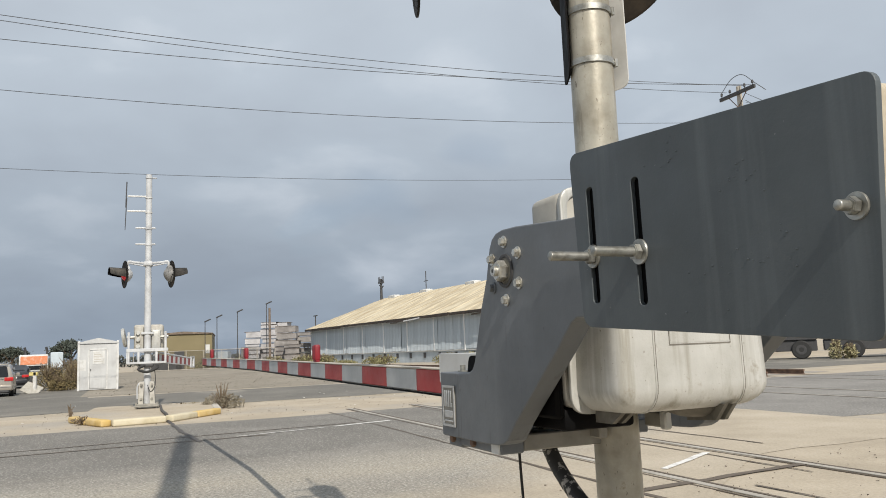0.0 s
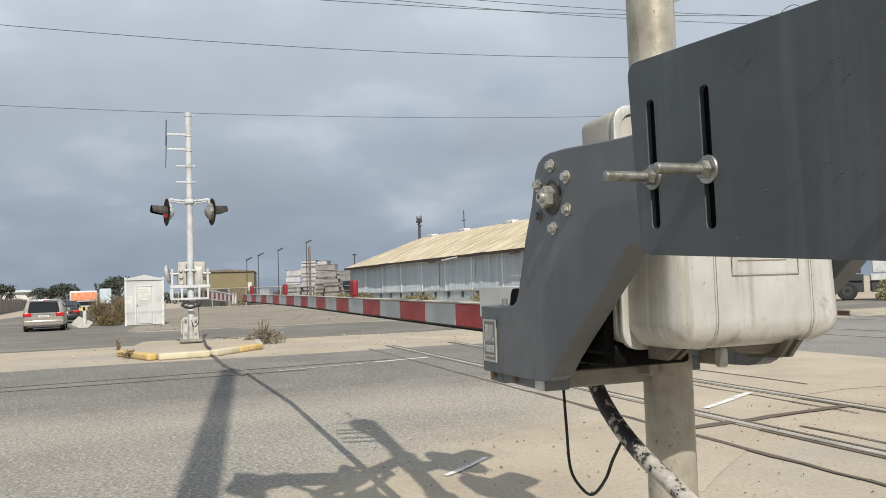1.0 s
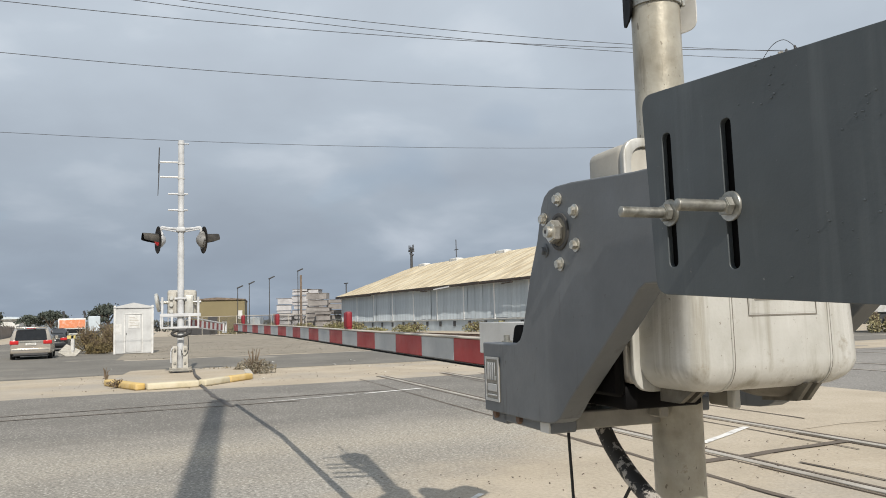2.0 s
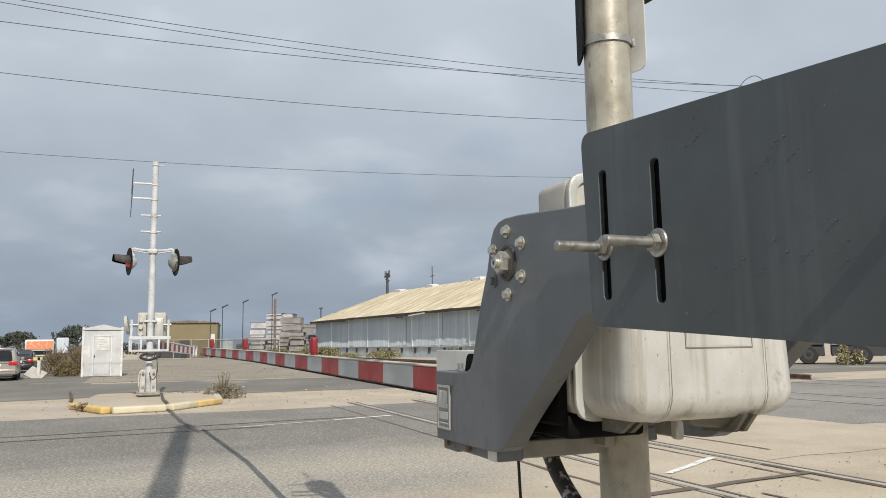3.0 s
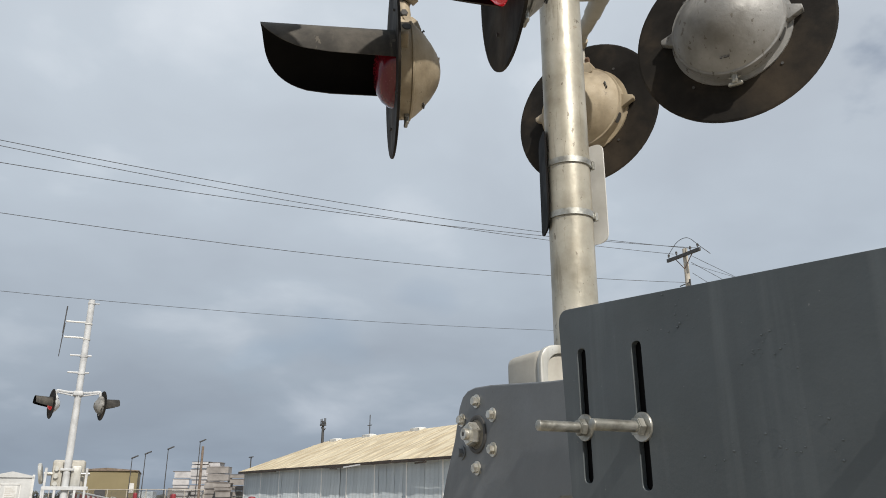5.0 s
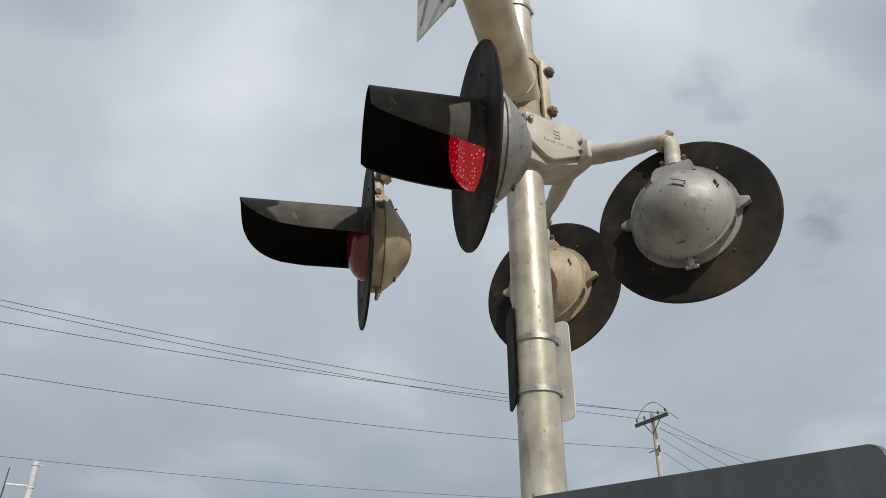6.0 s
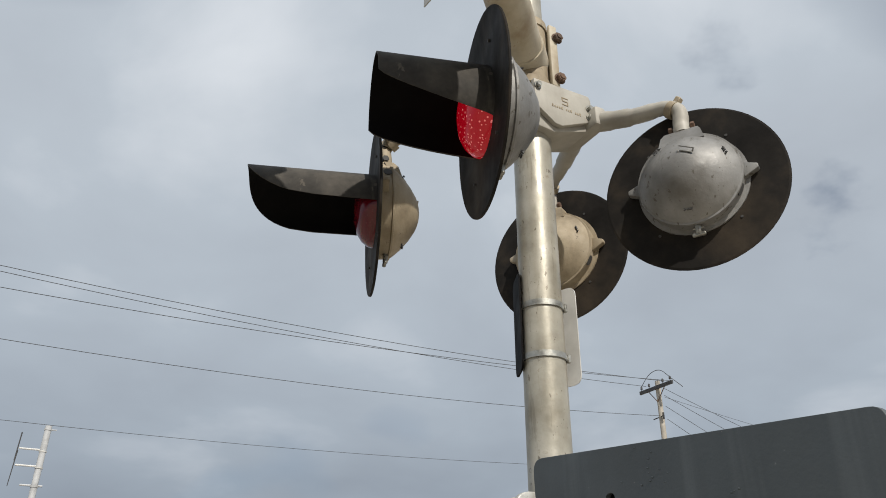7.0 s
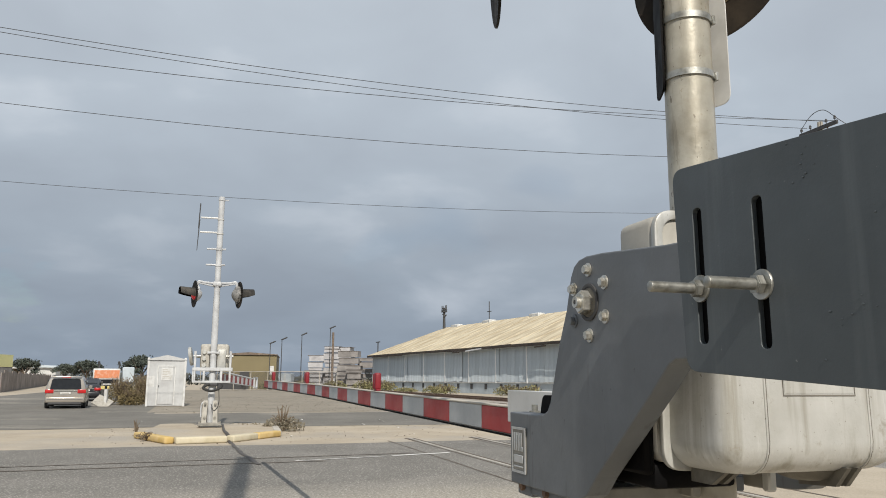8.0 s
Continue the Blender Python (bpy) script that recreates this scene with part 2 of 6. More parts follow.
M["dustyrail"] = worn("dusty_rail_head", (0.40, 0.37, 0.32), (0.26, 0.23, 0.19), (0.50, 0.47, 0.42), 1.6, 0.7, 0.15, False, 0.2, 40.0)
M["groove"] = plain("flangeway_dirt", (0.115, 0.093, 0.072), 0.9)
M["seal"] = plain("crack_sealant", (0.075, 0.068, 0.062), 0.7, 0, 0.3)
M["yellow"] = worn("faded_yellow_kerb_paint", (0.52, 0.36, 0.115), (0.38, 0.28, 0.15), (0.60, 0.46, 0.24), 3.0, 0.8, 0.0, False, 0.4, 40.0, (0.4, 0.36, 0.3))
M["palekerb"] = worn("worn_pale_kerb_paint", (0.50, 0.445, 0.31), (0.38, 0.335, 0.24), (0.58, 0.53, 0.41), 3.0, 0.8, 0.0, False, 0.4, 40.0)
M["concrete"] = worn("concrete", (0.40, 0.37, 0.32), (0.30, 0.28, 0.24), (0.48, 0.45, 0.40), 2.0, 0.85, 0.0, False, 0.4, 50.0)
M["linepaint"] = worn("road_paint", (0.70, 0.69, 0.66), (0.35, 0.33, 0.3), (0.7, 0.69, 0.66), 6.0, 0.7, 0.0, False, 0.3, 60.0)
M["siding"] = worn("pale_metal_siding", (0.50, 0.56, 0.60), (0.37, 0.42, 0.455), (0.62, 0.67, 0.70), 0.45, 0.6, 0.0, True, 0.2, 20.0)
M["postwhite"] = worn("white_wall_post", (0.72, 0.73, 0.73), (0.55, 0.56, 0.56), (0.78, 0.79, 0.79), 1.0, 0.6, 0.0, True, 0.1, 20.0)
M["siding2"] = worn("patched_metal_siding", (0.43, 0.485, 0.525), (0.30, 0.34, 0.375), (0.55, 0.60, 0.635), 0.5, 0.6, 0.0, True, 0.2, 20.0)
M["eave"] = worn("tarred_eave_board", (0.045, 0.034, 0.028), (0.025, 0.02, 0.017), (0.085, 0.065, 0.052), 1.5, 0.8, 0.0, False, 0.2, 8.0)
rf = Nodes("weathered_tan_roofing")
rf.color(rf.mix(rf.rng(rf.noise(0.9, 7.0, 0.7, (1.8, 0.3, 0.3)), 0.44, 0.58, 0.0, 0.85), rf.ramp(rf.noise(0.3, 6.0), [(0.3, (0.50, 0.43, 0.30)), (0.7, (0.64, 0.57, 0.42))]), (0.36, 0.29, 0.19)))
rf.rough(0.9)
M["roof"] = rf.m
M["tanwall"] = worn("tan_steel_wall", (0.19, 0.158, 0.082), (0.165, 0.137, 0.07), (0.22, 0.185, 0.10), 0.2, 0.6, 0.0, False, 0.1, 10.0)
M["darkglass"] = plain("dark_car_glass", (0.02, 0.022, 0.025), 0.08)
M["darkglass"].node_tree.nodes["Principled BSDF"].inputs["Specular IOR Level"].default_value = 0.3
M["vanpaint"] = plain("beige_silver_car_paint", (0.46, 0.42, 0.365), 0.22, 0.55, 0.06, 2.0)
M["darkpaint"] = plain("dark_car_paint", (0.03, 0.032, 0.036), 0.3, 0.2, 0.1, 2.0)
M["orange"] = worn("faded_orange_paint", (0.62, 0.20, 0.08), (0.55, 0.30, 0.2), (0.7, 0.5, 0.4), 2.0, 0.6, 0.0, False, 0.1, 20.0)
M["taillight"] = plain("tail_light", (0.45, 0.02, 0.02), 0.2)
M["wood"] = worn("weathered_wood", (0.17, 0.13, 0.10), (0.09, 0.07, 0.055), (0.26, 0.21, 0.17), 3.0, 0.85, 0.0, True, 0.4, 40.0)
M["darkpole"] = plain("dark_pole", (0.05, 0.05, 0.052), 0.6)
M["wire"] = plain("cable", (0.04, 0.04, 0.042), 0.6)
M["leafdark"] = plain("dark_foliage", (0.045, 0.055, 0.042), 0.7, 0, 0.5, 1.5)
M["leafdry"] = plain("dry_brush", (0.165, 0.13, 0.06), 0.8, 0, 0.45, 3.0)
M["leafgrey"] = plain("grey_green_brush", (0.20, 0.175, 0.125), 0.8, 0, 0.5, 6.0)
M["scrubgrey"] = plain("dull_far_scrub", (0.085, 0.090, 0.080), 0.9, 0, 0.5, 0.4)
M["leafgreen"] = plain("yellow_green_weeds", (0.215, 0.20, 0.095), 0.8, 0, 0.45, 3.0)
M["twig"] = plain("dry_twig", (0.16, 0.12, 0.08), 0.8, 0, 0.3, 5.0)
M["fencewood"] = worn("dull_fence_boards", (0.24, 0.205, 0.18), (0.15, 0.125, 0.11), (0.33, 0.29, 0.26), 0.5, 0.85, 0.0, False, 0.2, 5.0)
M["crateA"] = worn("bleached_pallet_wood", (0.25, 0.235, 0.225), (0.14, 0.13, 0.125), (0.36, 0.34, 0.325), 0.6, 0.85, 0.0, False, 0.2, 5.0)
M["crateB"] = worn("pale_plastic_crate", (0.43, 0.425, 0.435), (0.27, 0.265, 0.27), (0.58, 0.575, 0.58), 0.6, 0.6, 0.0, False, 0.2, 5.0)
M["yellowpale"] = plain("faded_pale_yellow", (0.62, 0.60, 0.30), 0.6)
M["weedpale"] = plain("pale_weed", (0.30, 0.27, 0.15), 0.8, 0, 0.4, 4.0)
M["yellowpaint"] = plain("yellow_paint", (0.6, 0.5, 0.2), 0.5)
M["panel"] = worn("shed_panel", (0.47, 0.48, 0.48), (0.37, 0.37, 0.37), (0.55, 0.56, 0.56), 1.2, 0.55, 0.0, True, 0.1, 20.0)


def red_lens(name, lit):
    k = Nodes(name)
    v = k.n.new("ShaderNodeTexVoronoi")
    v.inputs["Scale"].default_value = 95.0
    k.l.new(k.co.outputs["Object"], v.inputs["Vector"])
    dot = k.rng(v.outputs["Distance"], 0.18, 0.28, 1.0, 0.0)
    k.color(k.mix(dot, (0.10, 0.004, 0.010), (0.30, 0.05, 0.06) if lit else (0.13, 0.012, 0.02)))
    k.rough(0.15)
    if lit:
        k.l.new(k.mix(dot, (0.45, 0.0, 0.008), (1.0, 0.25, 0.22)), k.b.inputs["Emission Color"])
        k.b.inputs["Emission Strength"].default_value = 0.55
    return k.m


M["lens_lit"] = red_lens("lit_red_lens", True)
M["lens_off"] = red_lens("unlit_red_lens", False)


def ground_mat(name, stops, fine, scale, patch=None, patch_at=(0.5, 0.62), bump=0.5, dark=0.30):
    k = Nodes(name)
    col = k.ramp(k.noise(scale, 8.0, 0.62), stops)
    if patch:
        p = k.noise(0.22, 7.0, 0.62, (1.0, 1.0, 1.0))
        col = k.mix(k.rng(p, patch_at[0], patch_at[1], 0.0, 0.85), col, patch)
    g = k.noise(fine, 4.0, 0.75)
    v = k.n.new("ShaderNodeTexVoronoi"); v.inputs["Scale"].default_value = fine * 0.8
    k.l.new(k.co.outputs["Object"], v.inputs["Vector"])
    col = k.mix(k.rng(g, 0.42, 0.62, 0.0, dark), col, (0.05, 0.048, 0.045))
    col = k.mix(k.rng(v.outputs["Distance"], 0.05, 0.30, dark, 0.0), col, (0.62, 0.59, 0.54))
    k.color(col)
    k.rough(0.9)
    k.bump(g, bump, 0.01)
    return k.m


M["sand"] = ground_mat("sandy_ground", [(0.3, (0.345, 0.292, 0.218)), (0.5, (0.42, 0.357, 0.269)), (0.72, (0.485, 0.42, 0.327))], 30.0, 0.8, (0.35, 0.32, 0.275), (0.50, 0.64), 0.5, 0.2)
M["asphalt"] = ground_mat("worn_asphalt", [(0.3, (0.190, 0.179, 0.163)), (0.5, (0.245, 0.232, 0.212)), (0.72, (0.318, 0.302, 0.277))], 26.0, 0.5, (0.38, 0.35, 0.30), (0.56, 0.68), 0.8, 0.5)
near = Nodes("sand_strewn_asphalt")
nsep = near.n.new("ShaderNodeSeparateXYZ")
near.l.new(near.co.outputs["Object"], nsep.inputs[0])
nm = near.n.new("ShaderNodeMath"); nm.operation = "MULTIPLY_ADD"; nm.inputs[1].default_value = 0.74
near.l.new(nsep.outputs[1], nm.inputs[0]); near.l.new(nsep.outputs[0], nm.inputs[2])
nn = near.n.new("ShaderNodeMath"); nn.operation = "MULTIPLY_ADD"; nn.inputs[1].default_value = 3.2
near.l.new(near.noise(0.7, 8.0, 0.65), nn.inputs[0]); near.l.new(nm.outputs[0], nn.inputs[2])
cover_sand = near.rng(nn.outputs[0], -2.9, -1.4, 0.0, 1.0)
tar = near.ramp(near.noise(0.5, 8.0, 0.62), [(0.3, (0.235, 0.221, 0.195)), (0.5, (0.30, 0.283, 0.250)), (0.72, (0.385, 0.364, 0.322))])
worn_half = near.n.new("ShaderNodeMath"); worn_half.operation = "MULTIPLY_ADD"; worn_half.inputs[1].default_value = 3.0
near.l.new(near.noise(0.6, 6.0, 0.6, (1.0, 0.25, 1.0)), worn_half.inputs[0]); near.l.new(nsep.outputs[0], worn_half.inputs[2])
lane = near.rng(worn_half.outputs[0], -7.6, -5.6, 0.0, 1.0)
tar = near.mix(lane, near.ramp(near.noise(0.5, 8.0, 0.62), [(0.3, (0.152, 0.143, 0.127)), (0.5, (0.188, 0.177, 0.158)), (0.72, (0.245, 0.231, 0.207))]), tar)
dustiness = near.rng(near.noise(0.35, 6.0, 0.6, (1.0, 0.22, 1.0)), 0.42, 0.66, 0.0, 0.75)
dusty = near.n.new("ShaderNodeMath"); dusty.operation = "MULTIPLY"
near.l.new(dustiness, dusty.inputs[0]); near.l.new(lane, dusty.inputs[1])
tar = near.mix(dusty.outputs[0], tar, (0.43, 0.385, 0.31))
tg = near.noise(30.0, 5.0, 0.8)
tv = near.n.new("ShaderNodeTexVoronoi"); tv.inputs["Scale"].default_value = 29.0
near.l.new(near.co.outputs["Object"], tv.inputs["Vector"])
tar = near.mix(near.rng(tg, 0.45, 0.60, 0.0, 0.62), tar, (0.075, 0.07, 0.062))
tar = near.mix(near.rng(tv.outputs["Distance"], 0.05, 0.34, 0.8, 0.0), tar, (0.64, 0.61, 0.55))
dust = near.ramp(near.noise(0.8, 8.0, 0.62), [(0.3, (0.37, 0.315, 0.238)), (0.5, (0.445, 0.382, 0.292)), (0.72, (0.51, 0.445, 0.35))])
dust = near.mix(near.rng(near.noise(30.0, 4.0, 0.75), 0.42, 0.62, 0.0, 0.2), dust, (0.05, 0.048, 0.045))
near.color(near.mix(cover_sand, tar, dust))
near.rough(0.9)
near.bump(tg, 0.8, 0.012)
M["asphaltnear"] = near.m
M["asphaltdark"] = ground_mat("darker_asphalt", [(0.3, (0.122, 0.114, 0.098)), (0.5, (0.155, 0.145, 0.125)), (0.72, (0.20, 0.187, 0.162))], 30.0, 0.4, (0.34, 0.31, 0.26), (0.56, 0.68))
M["dirt"] = ground_mat("brown_dirt", [(0.3, (0.19, 0.166, 0.128)), (0.5, (0.25, 0.220, 0.172)), (0.72, (0.315, 0.279, 0.222))], 12.0, 0.35, (0.275, 0.238, 0.185), (0.48, 0.6), 0.6, 0.3)
M["ballast"] = ground_mat("ballast_gravel", [(0.3, (0.24, 0.21, 0.18)), (0.5, (0.33, 0.30, 0.26)), (0.72, (0.42, 0.38, 0.33))], 14.0, 1.0)

# ---- mesh tools ----
XA, YA = Vector((0.325, -0.946, 0)).normalized(), Vector((0.946, 0.325, 0)).normalized()
ORIGIN = Vector((0.218, 1.2, 0))


def site(a, b, z=0.0):
    """World place from the crossing's own axes: a runs along the rails, b along the road."""
    return ORIGIN + XA * a + YA * b + Vector((0, 0, z))


def site_pose(a, b, z=0.0, turn=0.0):
    m = Matrix((XA, YA, (0, 0, 1))).transposed().to_4x4()
    return Matrix.Translation(site(a, b, z)) @ m @ Matrix.Rotation(radians(turn), 4, "Z")


def empty(name, m, label, category, group="", kind=""):
    ob = new(name)
    ob.empty_display_size = 0.1
    ob.matrix_world = m
    return tagged(ob, label, category, group, kind)


def mesh_of(name, bm, material, smooth=None):
    me = bpy.data.meshes.new(name)
    bmesh.ops.recalc_face_normals(bm, faces=bm.faces)
    if smooth is not None:
        for f in bm.faces:
            f.smooth = True
        for ed in bm.edges:
            if len(ed.link_faces) == 2 and ed.calc_face_angle(0.0) > radians(smooth):
                ed.smooth = False
    bm.to_mesh(me)
    bm.free()
    me.materials.append(material)
    return me


def part(name, bm, material, parent, label="", smooth=38, m=None):
    me = bm if isinstance(bm, bpy.types.Mesh) else mesh_of(name, bm, material, smooth)
    ob = new(name, me)
    ob.parent = parent
    if m is not None:
        ob.matrix_basis = m
    if label:
        tagged(ob, label)
    return ob


def thing(name, bm, material, m, label, category, group="", kind="", smooth=38):
    me = bm if isinstance(bm, bpy.types.Mesh) else mesh_of(name, bm, material, smooth)
    ob = new(name, me)
    ob.matrix_world = m
    return tagged(ob, label, category, group, kind)


def join(*bms):
    out = bmesh.new()
    for b in bms:
        me = bpy.data.meshes.new("tmp")
        b.to_mesh(me)
        b.free()
        out.from_mesh(me)
        bpy.data.meshes.remove(me)
    return out


def box(x0, x1, y0, y1, z0, z1, bevel=0.0, seg=2):
    bm = bmesh.new()
    bmesh.ops.create_cube(bm, size=1.0)
    for v in bm.verts:
        v.co = Vector(((x0 + x1) / 2 + v.co.x * (x1 - x0), (y0 + y1) / 2 + v.co.y * (y1 - y0), (z0 + z1) / 2 + v.co.z * (z1 - z0)))
    if bevel > 0:
        bmesh.ops.bevel(bm, geom=list(bm.edges), offset=bevel, segments=seg, profile=0.5, affect="EDGES", clamp_overlap=True)
    return bm


def moved(bm, m):
    bmesh.ops.transform(bm, matrix=m, verts=bm.verts)
    return bm


def rod(p, q, r0, r1=None, n=12, caps=True):
    p, q = Vector(p), Vector(q)
    bm = bmesh.new()
    r1 = r0 if r1 is None else r1
    bmesh.ops.create_cone(bm, cap_ends=caps, segments=n, radius1=r0, radius2=r1, depth=(q - p).length)
    m = Matrix.Translation((p + q) / 2) @ (q - p).to_track_quat("Z", "Y").to_matrix().to_4x4()
    return moved(bm, m)


def smooth_path(pts, steps=6):
    pts = [Vector(p) for p in pts]
    out = []
    for i in range(len(pts) - 1):
        p0, p1, p2, p3 = pts[max(i - 1, 0)], pts[i], pts[i + 1], pts[min(i + 2, len(pts) - 1)]
        for s in range(steps):
            t = s / steps
            out.append(0.5 * ((2 * p1) + (p2 - p0) * t + (2 * p0 - 5 * p1 + 4 * p2 - p3) * t * t + (3 * p1 - p0 - 3 * p2 + p3) * t ** 3))
    return out + [pts[-1]]


def tube(pts, r, n=8, steps=6):
    path = smooth_path(pts, steps) if steps else [Vector(p) for p in pts]
    bm = bmesh.new()
    rings, up = [], Vector((0.3, 0.2, 1)).normalized()
    for i, p in enumerate(path):
        d = (path[min(i + 1, len(path) - 1)] - path[max(i - 1, 0)]).normalized()
        side = d.cross(up)
        if side.length < 1e-3:
            side = d.cross(Vector((1, 0, 0)))
        side.normalize()
        up2 = side.cross(d)
        rr = r[min(i * len(r) // len(path), len(r) - 1)] if isinstance(r, (list, tuple)) else r
        rings.append([bm.verts.new(p + (side * math.cos(2 * math.pi * k / n) + up2 * math.sin(2 * math.pi * k / n)) * rr) for k in range(n)])
    for a, b in zip(rings, rings[1:]):
        for k in range(n):
            bm.faces.new((a[k], a[(k + 1) % n], b[(k + 1) % n], b[k]))
    bm.faces.new(rings[0][::-1]); bm.faces.new(rings[-1])
    return bm


def lathe(profile, n=32, axis="Z"):
    """Turns (radius, height) pairs round an axis."""
    bm = bmesh.new()
    rings = []
    for r, h in profile:
        if r < 1e-5:
            rings.append([bm.verts.new((0, 0, h))])
        else:
            rings.append([bm.verts.new((r * math.cos(2 * math.pi * k / n), r * math.sin(2 * math.pi * k / n), h)) for k in range(n)])
    for a, b in zip(rings, rings[1:]):
        for k in range(n):
            if len(a) == 1 and len(b) == 1:
                continue
            if len(a) == 1:
                bm.faces.new((a[0], b[k], b[(k + 1) % n]))
            elif len(b) == 1:
                bm.faces.new((a[k], a[(k + 1) % n], b[0]))
            else:
                bm.faces.new((a[k], a[(k + 1) % n], b[(k + 1) % n], b[k]))
    if axis == "Y":
        moved(bm, Matrix.Rotation(radians(-90), 4, "X"))
    return bm


def prism(outline, y0, y1, holes=(), bevel=0.0):
    """An (x, z) outline with holes, as a slab from y0 to y1."""
    bm = bmesh.new()
    edges = []
    for loop in (outline, *holes):
        vs = [bm.verts.new((x, y0, z)) for x, z in loop]
        edges += [bm.edges.new((vs[i], vs[(i + 1) % len(vs)])) for i in range(len(vs))]
    bmesh.ops.triangle_fill(bm, use_beauty=True, use_dissolve=False, edges=edges)
    got = bmesh.ops.extrude_face_region(bm, geom=list(bm.faces))
    bmesh.ops.translate(bm, verts=[v for v in got["geom"] if isinstance(v, bmesh.types.BMVert)], vec=(0, y1 - y0, 0))
    if bevel > 0:
        bmesh.ops.recalc_face_normals(bm, faces=bm.faces)
        sharp = [ed for ed in bm.edges if len(ed.link_faces) == 2 and ed.calc_face_angle(0.0) > radians(60)]
        bmesh.ops.bevel(bm, geom=sharp, offset=bevel, segments=2, profile=0.5, affect="EDGES", clamp_overlap=True)
    return bm


def rounded(points, radius, n=5):
    """Rounds the corners of an outline; radius: one for all or one a corner."""
    out, k = [], len(points)
    for i, p in enumerate(points):
        r = radius[i] if isinstance(radius, (list, tuple)) else radius
        p, a, b = Vector(p), Vector(points[i - 1]), Vector(points[(i + 1) % k])
        if r <= 0:
            out.append((p.x, p.y))
            continue
        s = p + (a - p).normalized() * min(r, (a - p).length / 2.1)
        q = p + (b - p).normalized() * min(r, (b - p).length / 2.1)
        for j in range(n + 1):
            t = j / n
            c = s * (1 - t) ** 2 + p * 2 * t * (1 - t) + q * t * t
            out.append((c.x, c.y))
    return out


def slab(points, z0, z1):
    """A flat (x, y) outline as a slab."""
    return moved(prism(points, -z1, -z0), Matrix.Rotation(radians(-90), 4, "X") @ Matrix.Diagonal((1, 1, 1, 1)))


def hexnut(r, h, axis="Y"):
    bm = bmesh.new()
    bmesh.ops.create_cone(bm, cap_ends=True, segments=6, radius1=r, radius2=r, depth=h)
    sharp = [ed for ed in bm.edges if abs(ed.verts[0].co.z - ed.verts[1].co.z) < 1e-6]
    bmesh.ops.bevel(bm, geom=sharp, offset=r * 0.1, segments=2, affect="EDGES")
    if axis != "Z":
        moved(bm, Matrix.Rotation(radians(90), 4, "X" if axis == "Y" else "Y"))
    return bm


def at_(x, y, z):
    return Matrix.Translation((x, y, z))

def loft(sections):
    """Closed rings of equal length joined into a skin with ends."""
    bm = bmesh.new()
    rings = [[bm.verts.new(p) for p in s] for s in sections]
    for a, b in zip(rings, rings[1:]):
        for k in range(len(a)):
            bm.faces.new((a[k], a[(k + 1) % len(a)], b[(k + 1) % len(b)], b[k]))
    bm.faces.new(rings[0][::-1]); bm.faces.new(rings[-1])
    return bm


# ---- ground, roads, rails ----
SITE = site_pose(0, 0)


def wavy_strip(a0, a1, b0, b1, jit, seed, step=0.6):
    """A flat sheet between two wavering edges a0 and a1, from b0 to b1."""
    bm = bmesh.new()
    n = max(2, int((b1 - b0) / step))
    prev = None
    for i in range(n + 1):
        b = b0 + (b1 - b0) * i / n
        w0 = noise.noise((b * 0.35, seed, 0)) * jit + noise.noise((b * 1.7, seed, 3)) * jit * 0.3
        w1 = noise.noise((b * 0.3, seed + 9, 0)) * jit + noise.noise((b * 1.9, seed, 7)) * jit * 0.3
        fa0 = a0(b) if callable(a0) else a0
        fa1 = a1(b) if callable(a1) else a1
        row = [bm.verts.new((fa0 + w0, b, 0)), bm.verts.new(((fa0 + fa1) / 2, b, 0)), bm.verts.new((fa1 + w1, b, 0))]
        if prev:
            for k in range(2):
                bm.faces.new((prev[k], prev[k + 1], row[k + 1], row[k]))
        prev = row
    return bm


gb = bmesh.new()
for x, y in ((-2400, -2400), (2400, -2400), (2400, 2400), (-2400, 2400)):
    gb.verts.new((x, y, 0))
gb.faces.new(gb.verts)
thing("ground", gb, M["sand"], Matrix(), "dusty pale sandy ground with scattered grit", "ground", kind="structure", smooth=None)


def near_edge(b):
    return -1.2 - 0.74 * max(0.0, min(b, 5.5))


thing("road", wavy_strip(-14.6, near_edge, -60, 9.0, 0.35, 3.0), M["asphaltnear"], SITE @ at_(0, 0, 0.004), "worn grey asphalt road with sandy edges", "road", kind="structure", smooth=None)
thing("road", wavy_strip(-16.5, -7.2, 9.0, 120, 0.3, 5.0, 1.5), M["asphalt"], SITE @ at_(0, 0, 0.004), "worn grey asphalt road beyond the rails", "road", kind="structure", smooth=None)
thing("road", wavy_strip(-29.5, -20.6, -120, 120, 0.5, 6.0, 1.0), M["asphaltdark"], SITE @ at_(0, 0, 0.005), "darker dusty asphalt lane behind the island", "road", kind="structure", smooth=None)
thing("dirt_lot", wavy_strip(-95, -30.2, -2.5, 10.6, 0.9, 12.0, 0.8), M["dirt"], SITE @ at_(0, 0, 0.007), "brown stony dirt lot beside the rails", "ground", kind="structure", smooth=None)
thing("dirt_track", wavy_strip(-150, -29.2, -14, -2.2, 0.8, 8.0, 1.0), M["asphaltdark"], SITE @ at_(0, 0, 0.006), "dusty grey side street", "road", kind="structure", smooth=None)
thing("ballast_bed", wavy_strip(-220, -17.5, 10.8, 20.4, 0.4, 2.0, 0.6), M["ballast"], SITE @ at_(0, 0, 0.008), "gravel ballast beside the rails", "ballast", kind="structure", smooth=None)


